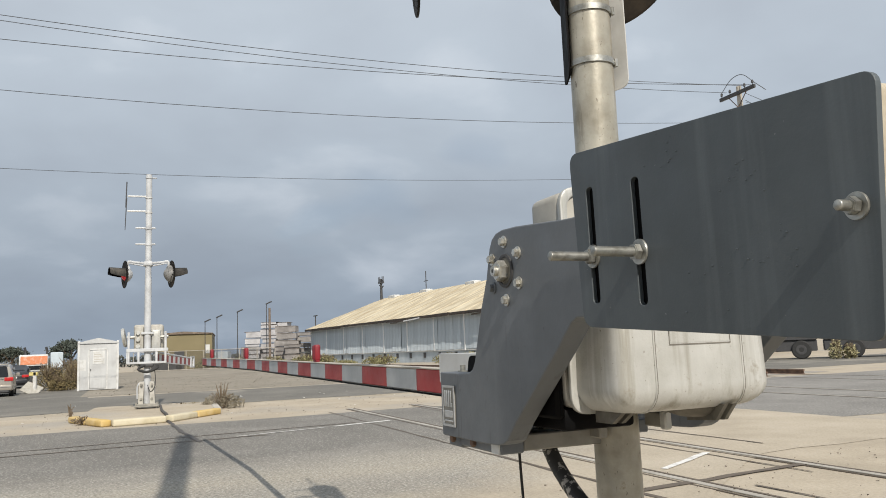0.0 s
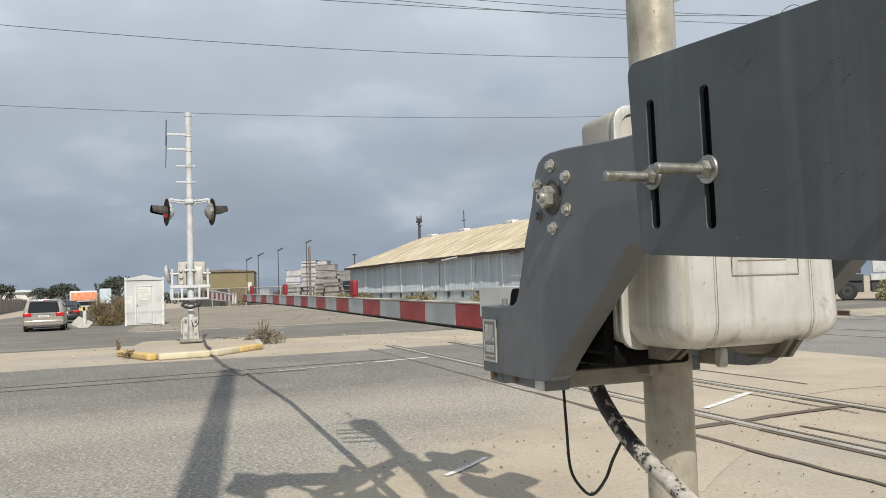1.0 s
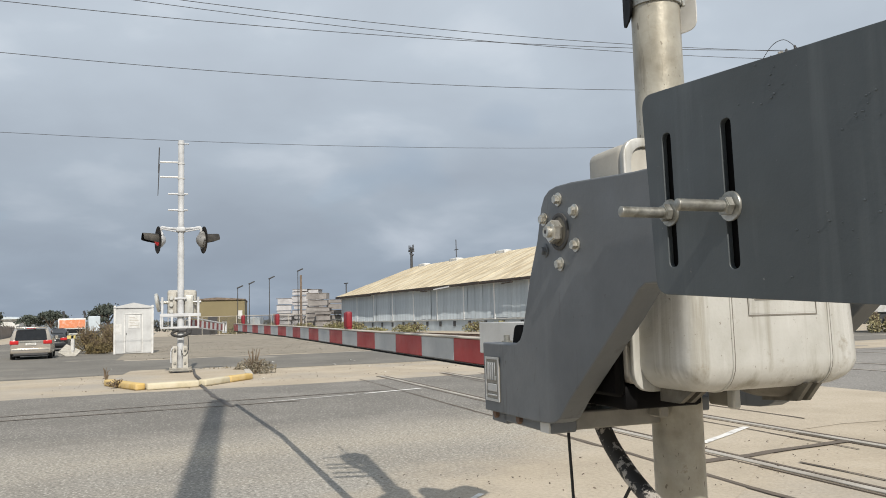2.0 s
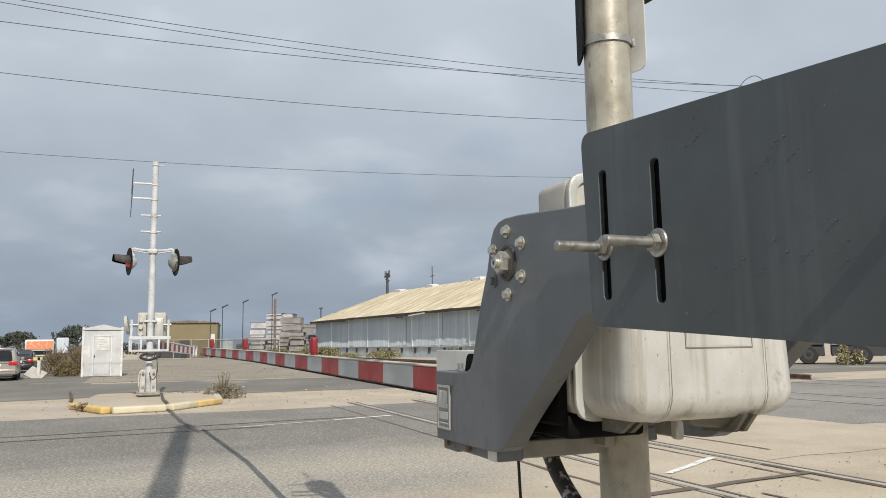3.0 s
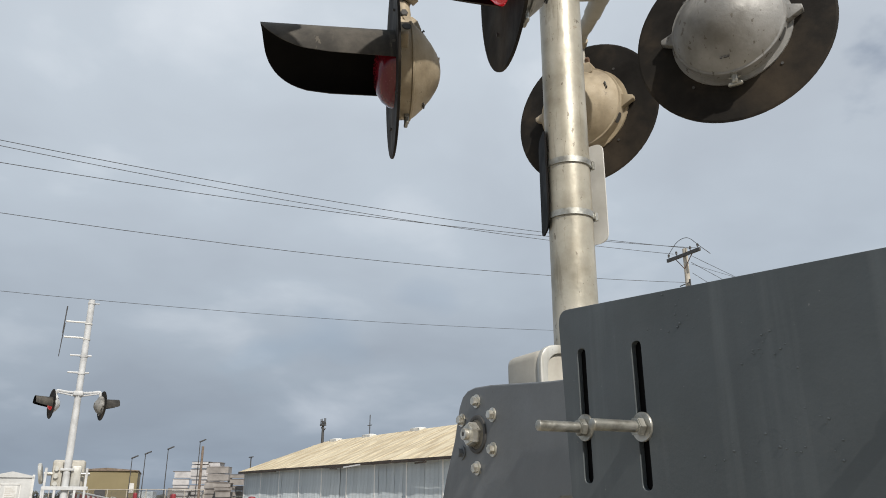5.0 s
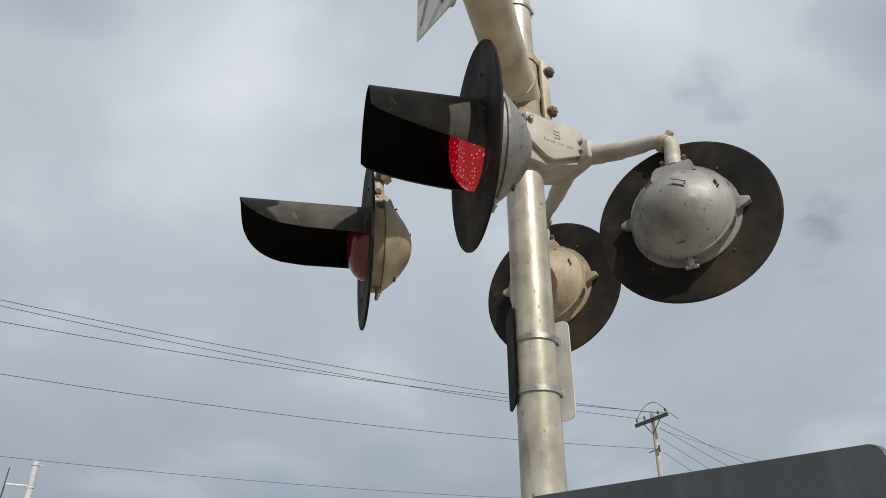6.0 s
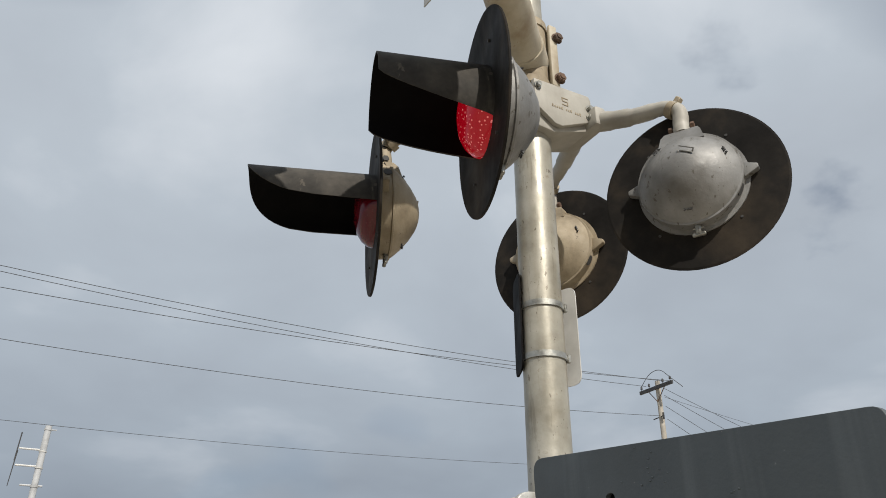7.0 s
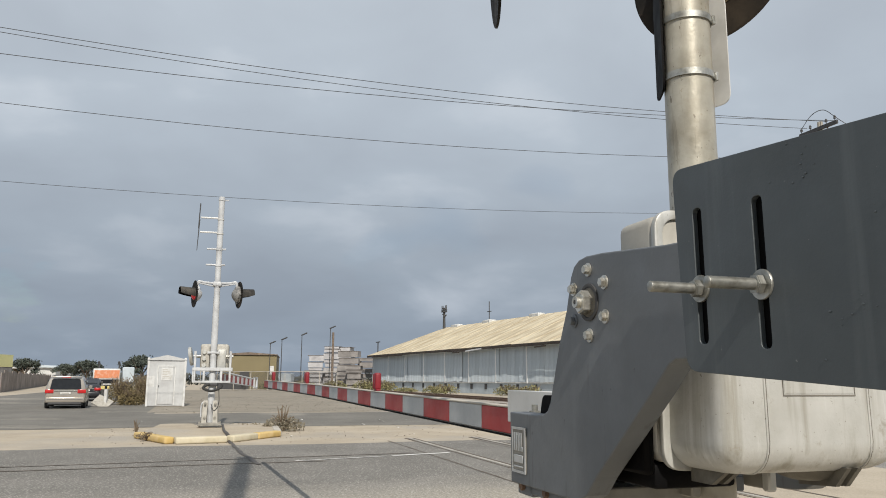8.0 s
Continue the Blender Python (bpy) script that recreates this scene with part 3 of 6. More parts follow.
def line_mark(a0, b0, a1, b1, w, material, name, label, category, z=0.011, rag=0.25, seed=1):
    rnd = random.Random(seed)
    p, q = Vector((a0, b0, 0)), Vector((a1, b1, 0))
    d = (q - p).normalized()
    s = Vector((-d.y, d.x, 0))
    n = max(3, int((q - p).length / 0.25))
    bm = bmesh.new()
    prev = None
    for i in range(n + 1):
        c = p + (q - p) * i / n + s * rnd.uniform(-1, 1) * w * rag
        k = w * rnd.uniform(1 - rag, 1 + rag) / 2
        row = [bm.verts.new(c + s * k), bm.verts.new(c - s * k)]
        if prev:
            bm.faces.new((prev[0], prev[1], row[1], row[0]))
        prev = row
    return thing(name, bm, material, SITE @ at_(0, 0, z), label, category, kind="structure", smooth=None)


line_mark(-11.35, 0.75, -11.75, 2.3, 0.05, M["linepaint"], "road_line", "worn white painted road line", "road marking", rag=0.3, seed=2)
line_mark(-11.78, 2.4, -12.1, 3.5, 0.11, M["linepaint"], "road_line", "worn white painted road line", "road marking", rag=0.12, seed=3)
line_mark(-5.0, 3.95, -5.6, 5.0, 0.08, M["linepaint"], "road_line", "short white painted line by the rails", "road marking", rag=0.1, seed=4)
line_mark(-4.22, 3.1, -4.48, 5.25, 0.10, M["groove"], "tar_joint", "dark sealed joint across the crossing slab", "road marking", rag=0.15, seed=5)
# sealed crack that runs from the island across the road
crack = [(-20.6, -0.12), (-15.6, -0.08), (-13.2, 0.0), (-10.95, 0.15)]
for i, (p, q) in enumerate(zip(crack, crack[1:])):
    if i == 0:
        continue
    line_mark(*p, *q, 0.075, M["seal"], "sealed_crack", "dark tar-sealed crack in the asphalt", "road crack", 0.013, 0.22, 20 + i)
for i, (p, q) in enumerate((((-11.7, -30), (-11.53, -3.2)), ((-10.9, -30), (-10.97, -3.1)), ((-11.53, -3.2), (-12.2, 2.9)), ((-10.97, -3.1), (-11.25, 1.2)))):
    line_mark(*p, *q, 0.06, M["groove"], "tyre_mark", "thin dark line along the asphalt", "road marking", 0.010, 0.2, 40 + i)
# metal patch of worn paint in the sand
line_mark(-3.64, 0.84, -4.0, 1.3, 0.04, M["linepaint"], "road_line", "flaked remnant of white road paint", "road marking", 0.012, 0.5, 60)


def rail(b, end, label):
    """A rail along the crossing's a axis: its head lies flush between a flange groove and a narrow joint."""
    ob = empty("rail", site_pose(0, b), label, "rail", "rails in the crossing", "structure")
    part("rail_head", box(end, 70, -0.040, 0.040, 0.002, 0.012, 0.003, 1), M["dustyrail"], ob, "dusty worn rail head")
    part("flangeway", box(end, 70, 0.070, 0.105, 0.0, 0.009), M["groove"], ob, "dirt-filled flange groove")
    part("flangeway", box(end, 70, -0.100, -0.078, 0.0, 0.009), M["groove"], ob, "dark joint beside the rail")
    if b > 9:
        part("open_rail", prism([(-0.035, 0.16), (0.035, 0.16), (0.035, 0.12), (0.01, 0.11), (0.01, 0.03), (0.07, 0.0), (-0.07, 0.0), (-0.01, 0.03), (-0.01, 0.11), (-0.035, 0.12)], -end, 200), M["rust"], ob, "rusty rail on ballast", m=Matrix.Rotation(radians(90), 4, "Z"))
    return ob


for b in (3.72, 5.20):
    rail(b, -15.6, "steel rail set flush in the crossing")
for b in (12.2, 13.7, 17.2, 18.7):
    rail(b, -17.0, "steel rail that leaves the crossing on ballast")
# edges of the crossing slabs, partly filled with sand
for i, (a0, b0, a1, b1, w) in enumerate(((-15.0, 3.10, -7.2, 3.06, 0.03), (-7.2, 3.06, -1.6, 3.05, 0.055), (-1.6, 3.05, 6.0, 3.02, 0.04), (-15.0, 4.98, -4.1, 4.90, 0.03), (-15.0, 5.82, -5.8, 5.98, 0.045), (-3.9, 4.02, 3.0, 4.16, 0.035))):
    line_mark(a0, b0, a1, b1, w, M["groove"], "slab_joint", "dirt-filled joint along the crossing slabs", "road joint", 0.009, 0.3, 90 + i)

# loose stones and grit
rnd = random.Random(4)


def pebbles(count, a0, a1, b0, b1, size, seed):
    r = random.Random(seed)
    bm = bmesh.new()
    for _ in range(count):
        s = size * r.uniform(0.4, 1.3)
        p = Vector((r.uniform(a0, a1), r.uniform(b0, b1), s * 0.3))
        vs = [bm.verts.new(p + Vector((r.uniform(-1, 1) * s, r.uniform(-1, 1) * s, r.uniform(-.4, .8) * s))) for _ in range(4)]
        for f in ((0, 1, 2), (0, 2, 3), (0, 3, 1), (1, 3, 2)):
            bm.faces.new([vs[k] for k in f])
    return bm


thing("gravel", pebbles(1600, -5.0, 4, 0.5, 8, 0.012, 5), M["groove"], SITE @ at_(0, 0, 0.006), "small dark stones and grit scattered over sand", "gravel", kind="stuff", smooth=None)
thing("gravel", pebbles(2200, -60, -30, -2.4, 10, 0.028, 6), M["groove"], SITE, "grey broken stones on the dirt lot", "gravel", kind="stuff", smooth=None)
thing("gravel", pebbles(500, -21, -15, -3, 9, 0.018, 7), M["groove"], SITE, "scattered grit on the sandy strip", "gravel", kind="stuff", smooth=None)
thing("litter", pebbles(26, -24, -15, -6, 8, 0.045, 8), M["linepaint"], SITE, "scraps of pale litter on the sand", "litter", kind="stuff", smooth=None)

# ---- island ----
isl = empty("traffic_island", site_pose(-17.6, -0.6), "raised concrete island with a worn yellow kerb", "traffic island", "", "structure")
io = [(0.55, -1.25), (2.35, -0.55), (2.15, 0.45), (0.75, 1.55), (-2.6, 1.75), (-2.9, -1.0)]
part("island_top", slab(rounded(io, [0.3, 0.35, 0.2, 0.3, 0.4, 0.4]), 0.0, 0.115), M["sand"], isl, "sand-covered concrete top")


def kerb(p, q, w, material, label):
    p, q = Vector((*p, 0)), Vector((*q, 0))
    d = q - p
    m = Matrix.Translation(p) @ Matrix.Rotation(math.atan2(d.y, d.x), 4, "Z")
    part("kerb_stone", box(0.01, d.length - 0.01, -w, 0.02, 0.0, 0.135, 0.035, 3), material, isl, label, m=m)


kerb(io[0], (1.5, -0.88), 0.18, M["yellow"], "broken yellow kerb end")
kerb((1.5, -0.88), io[1], 0.18, M["yellow"], "chipped yellow kerb stone")
kerb(io[1], io[2], 0.18, M["palekerb"], "kerb stone with pale worn paint")
kerb(io[2], (1.45, 1.0), 0.18, M["palekerb"], "kerb stone with pale worn paint")
kerb((1.45, 1.0), io[3], 0.18, M["yellow"], "yellow kerb stone")
kerb(io[3], io[4], 0.15, M["concrete"], "plain concrete kerb")

thing("ground_cable", tube([(-19.3, -0.10, 0.125), (-17.2, -0.14, 0.125), (-15.75, -0.12, 0.145), (-15.52, -0.10, 0.10), (-15.46, -0.09, 0.02), (-15.2, -0.08, 0.012)], 0.032, 8, 5), M["seal"], SITE, "dark tarred cable running over the island kerb", "cable")

# ---- signal lights ----


def visor_mesh(top, low, cut, sweep):
    """A hood along -y of length top. Its side edges start at the angle low beside the lens and rise to cut at the tip;
    sweep is the share of the length over which the tip curves up."""
    bm = bmesh.new()
    R, rows, n, m = 0.124, [], 44, 8
    hl, hc = math.sin(radians(low)), math.sin(radians(cut))
    for wall in (0.0, 0.004):
        grid = []
        for i in range(n + 1):
            ang = radians(low + (180.0 - 2 * low) * i / n)
            h = math.sin(ang)
            if sweep:
                u = max(0.0, min(1.0, (h - hl) / (1.0 - hl)))
                length = top * (1.0 - sweep + sweep * math.sqrt(1.0 - (1.0 - u) ** 2))
            else:
                u = max(0.0, min(1.0, (h - hl) / (hc - hl)))
                length = top * (0.06 + 0.94 * (1.0 - (1.0 - u) ** 1.5))
            col = []
            for j in range(m + 1):
                t = j / m
                rr = (R + wall) * (1.0 + 0.03 * t)
                col.append(bm.verts.new((rr * math.cos(ang), -length * t, rr * math.sin(ang) + 0.008 * t)))
            grid.append(col)
        rows.append(grid)
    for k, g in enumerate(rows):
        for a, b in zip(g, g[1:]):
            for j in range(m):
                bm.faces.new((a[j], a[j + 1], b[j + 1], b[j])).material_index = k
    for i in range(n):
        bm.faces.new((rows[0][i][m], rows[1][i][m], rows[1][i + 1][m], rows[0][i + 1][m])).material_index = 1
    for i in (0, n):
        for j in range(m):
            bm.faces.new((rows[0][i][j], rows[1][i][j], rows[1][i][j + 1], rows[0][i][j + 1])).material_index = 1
    return bm


# one hood, two tones: inner wall black for shade, outer wall lighter for sun
VISORS = {}
for key, args in (("square", (0.292, -38, 2, 0.0)), ("plain", (0.30, -30, 0, 0.0)), ("swept", (0.418, -10, 0, 0.52))):
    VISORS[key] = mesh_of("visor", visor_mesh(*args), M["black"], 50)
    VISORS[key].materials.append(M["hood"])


def dome_depth(r):
    """Depth of the cast housing behind the disc at radius r: a cone with a rounded tip on a short drum."""
    pts = ((0.0, 0.152), (0.03, 0.149), (0.06, 0.138), (0.09, 0.119), (0.12, 0.094), (0.145, 0.068))
    for (r0, y0), (r1, y1) in zip(pts, pts[1:]):
        if r <= r1:
            return y0 + (y1 - y0) * (r - r0) / (r1 - r0)
    return 0.055


def on_dome(r, turn):
    """A pose on the housing's skin, r from its axis, turned about it; z points outwards from the axis, y away from the lens."""
    slope = math.atan2(dome_depth(max(0.0, r - 0.008)) - dome_depth(r + 0.008), 0.016)
    return Matrix.Rotation(radians(turn), 4, "Y") @ at_(0, dome_depth(r), r) @ Matrix.Rotation(-slope, 4, "X")


def signal_light(parent, m, housing, lens, r=0.28, hood="plain"):
    """A lamp that faces -y: housing with its disc, visor, lens, latch, hinge lugs and cast marks."""
    s = r / 0.28
    m = m @ Matrix.Scale(s, 4)
    prof = [(0.0, 0.152), (0.016, 0.1515), (0.03, 0.149), (0.045, 0.1445), (0.06, 0.138), (0.09, 0.119), (0.12, 0.094), (0.138, 0.075), (0.147, 0.064), (0.152, 0.056), (0.158, 0.055), (0.159, 0.049), (0.154, 0.046), (0.156, 0.014), (0.170, 0.012), (0.170, 0.005), (0.0, 0.005)]
    ob = part("signal_light", lathe(prof, 44, "Y"), housing, parent, "round cast signal lamp housing", 30, m)
    # neck: a tapered cast saddle on top of the dome, with a thin web down its edge
    neck = loft([[(-w, y0, z), (w, y0, z), (w, y1, z), (-w, y1, z)] for w, y0, y1, z in ((0.070, 0.012, 0.088, 0.112), (0.062, 0.012, 0.078, 0.150), (0.052, 0.014, 0.062, 0.172), (0.030, 0.016, 0.052, 0.180))])
    part("neck", neck, housing, ob, "cast neck of the lamp")
    part("web", prism([(0.030, 0.168), (0.052, 0.166), (0.104, 0.092), (0.060, 0.100)], -0.062, -0.056), housing, ob, "thin cast web", m=Matrix.Rotation(radians(90), 4, "Z"))
    for k in (84, -92):
        ear = prism([(-0.030, 0.150), (0.026, 0.150), (0.010, 0.196), (-0.004, 0.198)], 0.010, 0.034, (), 0.003)
        part("hinge_lug", moved(ear, Matrix.Rotation(radians(k), 4, "Y")), housing, ob, "pointed cast lug")
        pocket = [(0.020 * math.cos(q * math.pi / 8), 0.014 * math.sin(q * math.pi / 8)) for q in range(16)]
        part("cast_pocket", moved(prism(pocket, -0.002, 0.0015), at_(0, 0, 0) @ Matrix.Rotation(radians(k - 26), 4, "Y") @ at_(0, 0.034, 0.1545) @ Matrix.Rotation(radians(-90), 4, "X")), M["bar"], ob, "dark oval pocket in the casting")
    disc = [(0.118, 0.0), (0.200, -0.001), (0.279, -0.006), (0.281, -0.004), (0.281, 0.001), (0.275, 0.003), (0.200, 0.005), (0.118, 0.007), (0.118, 0.0)]
    part("backing_disc", lathe(disc, 64, "Y"), M["disc"], ob, "weathered black round backing disc", 12)
    for k in (40, 140, 220, 320):
        part("disc_screw", moved(rod((0, -0.006, 0), (0, 0.008, 0), 0.0045, n=8), Matrix.Rotation(radians(k), 4, "Y") @ at_(0, 0, 0.19)), M["bar"], ob)
    part("visor", VISORS[hood], None, ob, "long black hood over the lens")
    part("lens", lathe([(0.0, -0.066), (0.04, -0.063), (0.075, -0.053), (0.100, -0.036), (0.116, -0.014), (0.120, 0.004), (0.0, 0.004)], 40, "Y"), lens, ob, "domed red lens")
    part("latch", join(box(-0.008, 0.008, 0.030, 0.046, -0.186, -0.140, 0.003, 1), box(-0.020, 0.020, 0.030, 0.042, -0.192, -0.180, 0.003, 1), rod((-0.016, 0.036, -0.166), (0.016, 0.036, -0.166), 0.004, n=8)), M["steel"], ob, "small zinc latch")
    for k in (38, -72, 176):
        f = on_dome(0.124, k)
        part("cast_mark", join(moved(box(-0.013, -0.008, -0.002, 0.002, -0.009, 0.009), f), moved(box(-0.003, 0.012, -0.002, 0.002, 0.004, 0.008), f), moved(box(-0.002, 0.003, -0.002, 0.002, -0.009, 0.002), f), moved(box(0.007, 0.012, -0.002, 0.002, -0.009, 0.002), f)), M["bar"], ob, "small dark cast marks")
    # raised maker's mark: an open oblong with a line of small bars under it
    f = on_dome(0.040, -28)
    part("raised_mark", join(*[moved(box(x0, x1, -0.001, 0.0035, z0, z1, 0.001, 1), f) for x0, x1, z0, z1 in ((-0.024, 0.024, 0.014, 0.018), (-0.024, -0.019, 0.004, 0.014), (-0.018, 0.018, 0.001, 0.005), (0.019, 0.024, -0.010, 0.002), (-0.024, 0.024, -0.014, -0.010))]), housing, ob, "raised cast mark")
    part("raised_line", join(*[moved(box(-0.045 + 0.0085 * i, -0.045 + 0.0085 * i + 0.0055, -0.001, 0.003, -0.034, -0.027 + 0.003 * (i % 3 == 0), 0.0008, 1), f) for i in range(11) if i not in (2, 7)]), housing, ob, "line of small raised bars")
    return ob


def clamp_ring(r, z0, z1, n=36):
    return lathe([(r, z0), (r + 0.004, z0), (r + 0.004, z1), (r, z1)], n)


# the near signal: mast with lamps facing both ways along the road
MAST_A, MAST_B, MAST_R = -0.593, 0.430, 0.0635
sig = empty("crossing_signal", site_pose(MAST_A, MAST_B), "tall pale aluminium crossing signal mast with four red lamps", "railway signal", "crossing signals")
part("mast", lathe([(MAST_R, 0.0), (MAST_R, 2.8), (MAST_R * 0.985, 4.55), (MAST_R * 0.985, 4.6), (0.0, 4.6)], 40), M["mast"], sig, "scuffed cream-silver tubular mast")
part("mast_foot", join(box(-0.2, 0.2, -0.2, 0.2, 0.0, 0.025, 0.01), lathe([(0.12, 0.02), (0.11, 0.12), (0.075, 0.2), (0.066, 0.22)], 28)), M["cream"], sig, "cast base plate")
for z in (2.057, 2.217, 3.60, 3.86):
    part("strap", clamp_ring(MAST_R + 0.001, z - 0.009, z + 0.009), M["steel"], sig, "thin steel strap")
    part("strap_screw", join(box(MAST_R * 0.62, MAST_R * 0.62 + 0.012, MAST_R * 0.78, MAST_R * 0.78 + 0.010, z - 0.014, z + 0.012, 0.002, 1)), M["steel"], sig)
part("strap_sign", prism(rounded([(-0.02, 1.985), (0.080, 1.985), (0.080, 2.295), (-0.02, 2.295)], 0.03), 0.066, 0.070), M["white"], sig, "small pale sign plate seen from behind", m=Matrix.Rotation(radians(18), 4, "Z"))
part("strap_sign", prism(rounded([(-0.075, 2.02), (0.03, 2.02), (0.03, 2.33), (-0.075, 2.33)], 0.03), -0.072, -0.067), M["black"], sig, "small dark sign plate strapped to the mast", m=Matrix.Rotation(radians(-24), 4, "Z"))
LAMPS = (  # a, b, z from the mast, facing (degrees clockwise from north), hood, housing, lens
    (0.372, -0.427, 2.544, -90.8, "square", "silver", "lens_lit"),
    (-0.287, -0.446, 2.575, -90.1, "swept", "tan", "lens_off"),
    (0.365, 0.328, 2.558, 40.8, "plain", "silver", "lens_off"),
    (-0.340, 0.345, 2.640, 42.4, "plain", "tan", "lens_lit"))
SITE_TURN = math.degrees(math.atan2(XA.y, XA.x))
LAMP_R, JZ = 0.275, 2.93
for la, lb_, lz, az, hood, hm, lm in LAMPS:
    place = at_(la, lb_, lz) @ Matrix.Rotation(radians(180 - az - SITE_TURN), 4, "Z") @ Matrix.Rotation(radians(2.6 if lb_ < 0 else 0.0), 4, "X")
    signal_light(sig, place, M[hm], M[lm], LAMP_R, hood)
    foot = place @ Vector((0, 0.036, 0.172))
    sx, sy = math.copysign(1, la), math.copysign(1, lb_)
    root = Vector((0.04 * sx + 0.05, 0.19 * sy, JZ - 0.005))
    elbow = Vector((foot.x, foot.y, foot.z + 0.085))
    mid = root.lerp(elbow, 0.55)
    near_elbow = root.lerp(elbow, 0.86) + Vector((0, 0, 0.022))
    arm_mat = M["tan2"] if sy > 0 else M["tan"]
    part("lamp_arm", tube([root, root.lerp(mid, 0.5), mid + Vector((0, 0, 0.006)), near_elbow, elbow + Vector((0, 0, 0.002)), foot + Vector((0, 0, 0.035)), foot], [0.034, 0.031, 0.027, 0.024, 0.024, 0.025, 0.027], 14, 6), arm_mat, sig, "bent cast lamp arm")
    part("arm_flange", moved(rod((0, 0, -0.014), (0, 0, 0.014), 0.040, 0.036, 18), Matrix.Translation(root) @ (mid - root).to_track_quat("Z", "Y").to_matrix().to_4x4()), arm_mat, sig, "bolted arm flange")
    d = (elbow - near_elbow).normalized()
    part("arm_collar", moved(join(rod((0, 0, -0.012), (0, 0, 0.012), 0.029, n=18), box(-0.012, 0.012, 0.024, 0.046, -0.010, 0.010, 0.003, 1), box(0.018, 0.040, -0.010, 0.010, -0.010, 0.010, 0.003, 1)), Matrix.Translation(near_elbow.lerp(elbow, 0.55)) @ d.to_track_quat("Z", "Y").to_matrix().to_4x4()), M["tan"], sig, "clamped arm collar")
    part("neck_bolt", join(moved(hexnut(0.012, 0.012, "X"), at_(0.034, 0, 0)), moved(hexnut(0.012, 0.012, "X"), at_(-0.034, 0, 0)), rod((-0.036, 0, 0), (0.036, 0, 0), 0.006, n=8)), M["rust"] if sy > 0 else M["bar"], sig, "dark neck bolt", m=Matrix.Translation(foot + Vector((0, 0, 0.022))) @ Matrix.Rotation(radians(180 - az - SITE_TURN), 4, "Z"))
# junction casting at the crossing of the arms: a cover plate on a deeper body
jp = [(-0.060, JZ + 0.080), (0.172, JZ + 0.088), (0.180, JZ + 0.070), (0.180, JZ - 0.018), (0.150, JZ - 0.034), (0.048, JZ - 0.082), (0.020, JZ - 0.080), (-0.056, JZ - 0.026)]
jc = [(y * 0.96 + 0.002, JZ + (z - JZ) * 0.94) for y, z in jp]
TURN90 = Matrix.Rotation(radians(90), 4, "Z")
jb = part("junction_box", moved(prism([(-0.075, JZ - 0.09), (0.03, JZ - 0.10), (0.19, JZ - 0.045), (0.19, JZ + 0.05), (-0.075, JZ + 0.07)], -0.092, 0.05, bevel=0.006), TURN90), M["tan2"], sig, "cast junction box on the mast")
part("cover_plate", moved(prism(jp, -0.112, -0.093, bevel=0.004), TURN90), M["tan2"], jb, "flat cover plate with raised marks")
part("gasket", moved(prism(jc, -0.0935, -0.091), TURN90), M["joint"], jb)
for y, z in ((-0.046, JZ + 0.052), (0.168, JZ + 0.030), (0.166, JZ - 0.008)):
    part("cover_screw", moved(join(rod((0.110, 0, 0), (0.116, 0, 0), 0.014, n=16), moved(hexnut(0.0105, 0.012, "X"), at_(0.121, 0, 0))), at_(0, y, z)), M["steel"], jb, "cover screw with washer")
for y0, y1, z0, z1 in ((0.052, 0.078, 0.036, 0.040), (0.052, 0.056, 0.026, 0.036), (0.054, 0.076, 0.022, 0.026), (0.074, 0.078, 0.012, 0.022), (0.052, 0.078, 0.008, 0.012)):
    part("raised_mark", box(0.1112, 0.1140, y0, y1, JZ + z0, JZ + z1, 0.0008, 1), M["tan"], jb)
for i in range(13):
    if i not in (5, 9):
        part("letter_bar", box(0.1112, 0.1135, 0.010 + 0.0095 * i, 0.0155 + 0.0095 * i, JZ - 0.014, JZ - 0.0055 + 0.003 * (i % 4 == 0), 0.0006, 1), M["tan"], jb)
for s_ in (-1, 1):
    part("arm_block", box(-0.05, 0.15, 0.188 * s_ - 0.026, 0.188 * s_ + 0.026, JZ - 0.052, JZ + 0.028, 0.014, 2), M["tan2"], sig, "cast block that carries two arms")
# clamp and the horizontal pipe that carries a further pair of lamps
PZ = 3.17
pd = Vector((-0.451, -0.893, 0))
pl = Vector((pd.dot(XA), pd.dot(YA), 0)).normalized()
base = Vector((0, 0, PZ))
part("pipe_arm", join(rod(base + pl * 0.03, base + pl * 1.05, 0.072, n=32), rod(base + pl * 0.0, base + pl * 0.10, 0.078, n=32)), M["cream"], sig, "thick horizontal pipe arm")
cl = part("pipe_clamp", join(clamp_ring(MAST_R + 0.004, PZ - 0.13, PZ + 0.17), clamp_ring(MAST_R + 0.009, PZ - 0.13, PZ - 0.10), clamp_ring(MAST_R + 0.009, PZ + 0.14, PZ + 0.17)), M["tan"], sig, "cast pipe clamp round the mast")
part("clamp_ear", box(0.030, 0.050, 0.058, 0.092, PZ - 0.12, PZ + 0.16, 0.006, 2), M["tan"], cl, "upright clamp flange")
part("clamp_ear", box(0.058, 0.076, 0.050, 0.084, PZ - 0.12, PZ + 0.16, 0.006, 2), M["cream"], cl, "upright clamp flange")
for z in (PZ - 0.085, PZ + 0.10):
    part("clamp_bolt", join(rod((0.0, 0.080, z), (0.098, 0.080, z), 0.010, n=12), moved(hexnut(0.019, 0.016, "X"), at_(0.086, 0.080, z)), rod((0.004, 0.084, z), (0.030, 0.084, z), 0.026, n=18), rod((0.077, 0.080, z), (0.080, 0.080, z), 0.022, n=18)), M["rust"], cl, "rusty clamp bolt with boss")
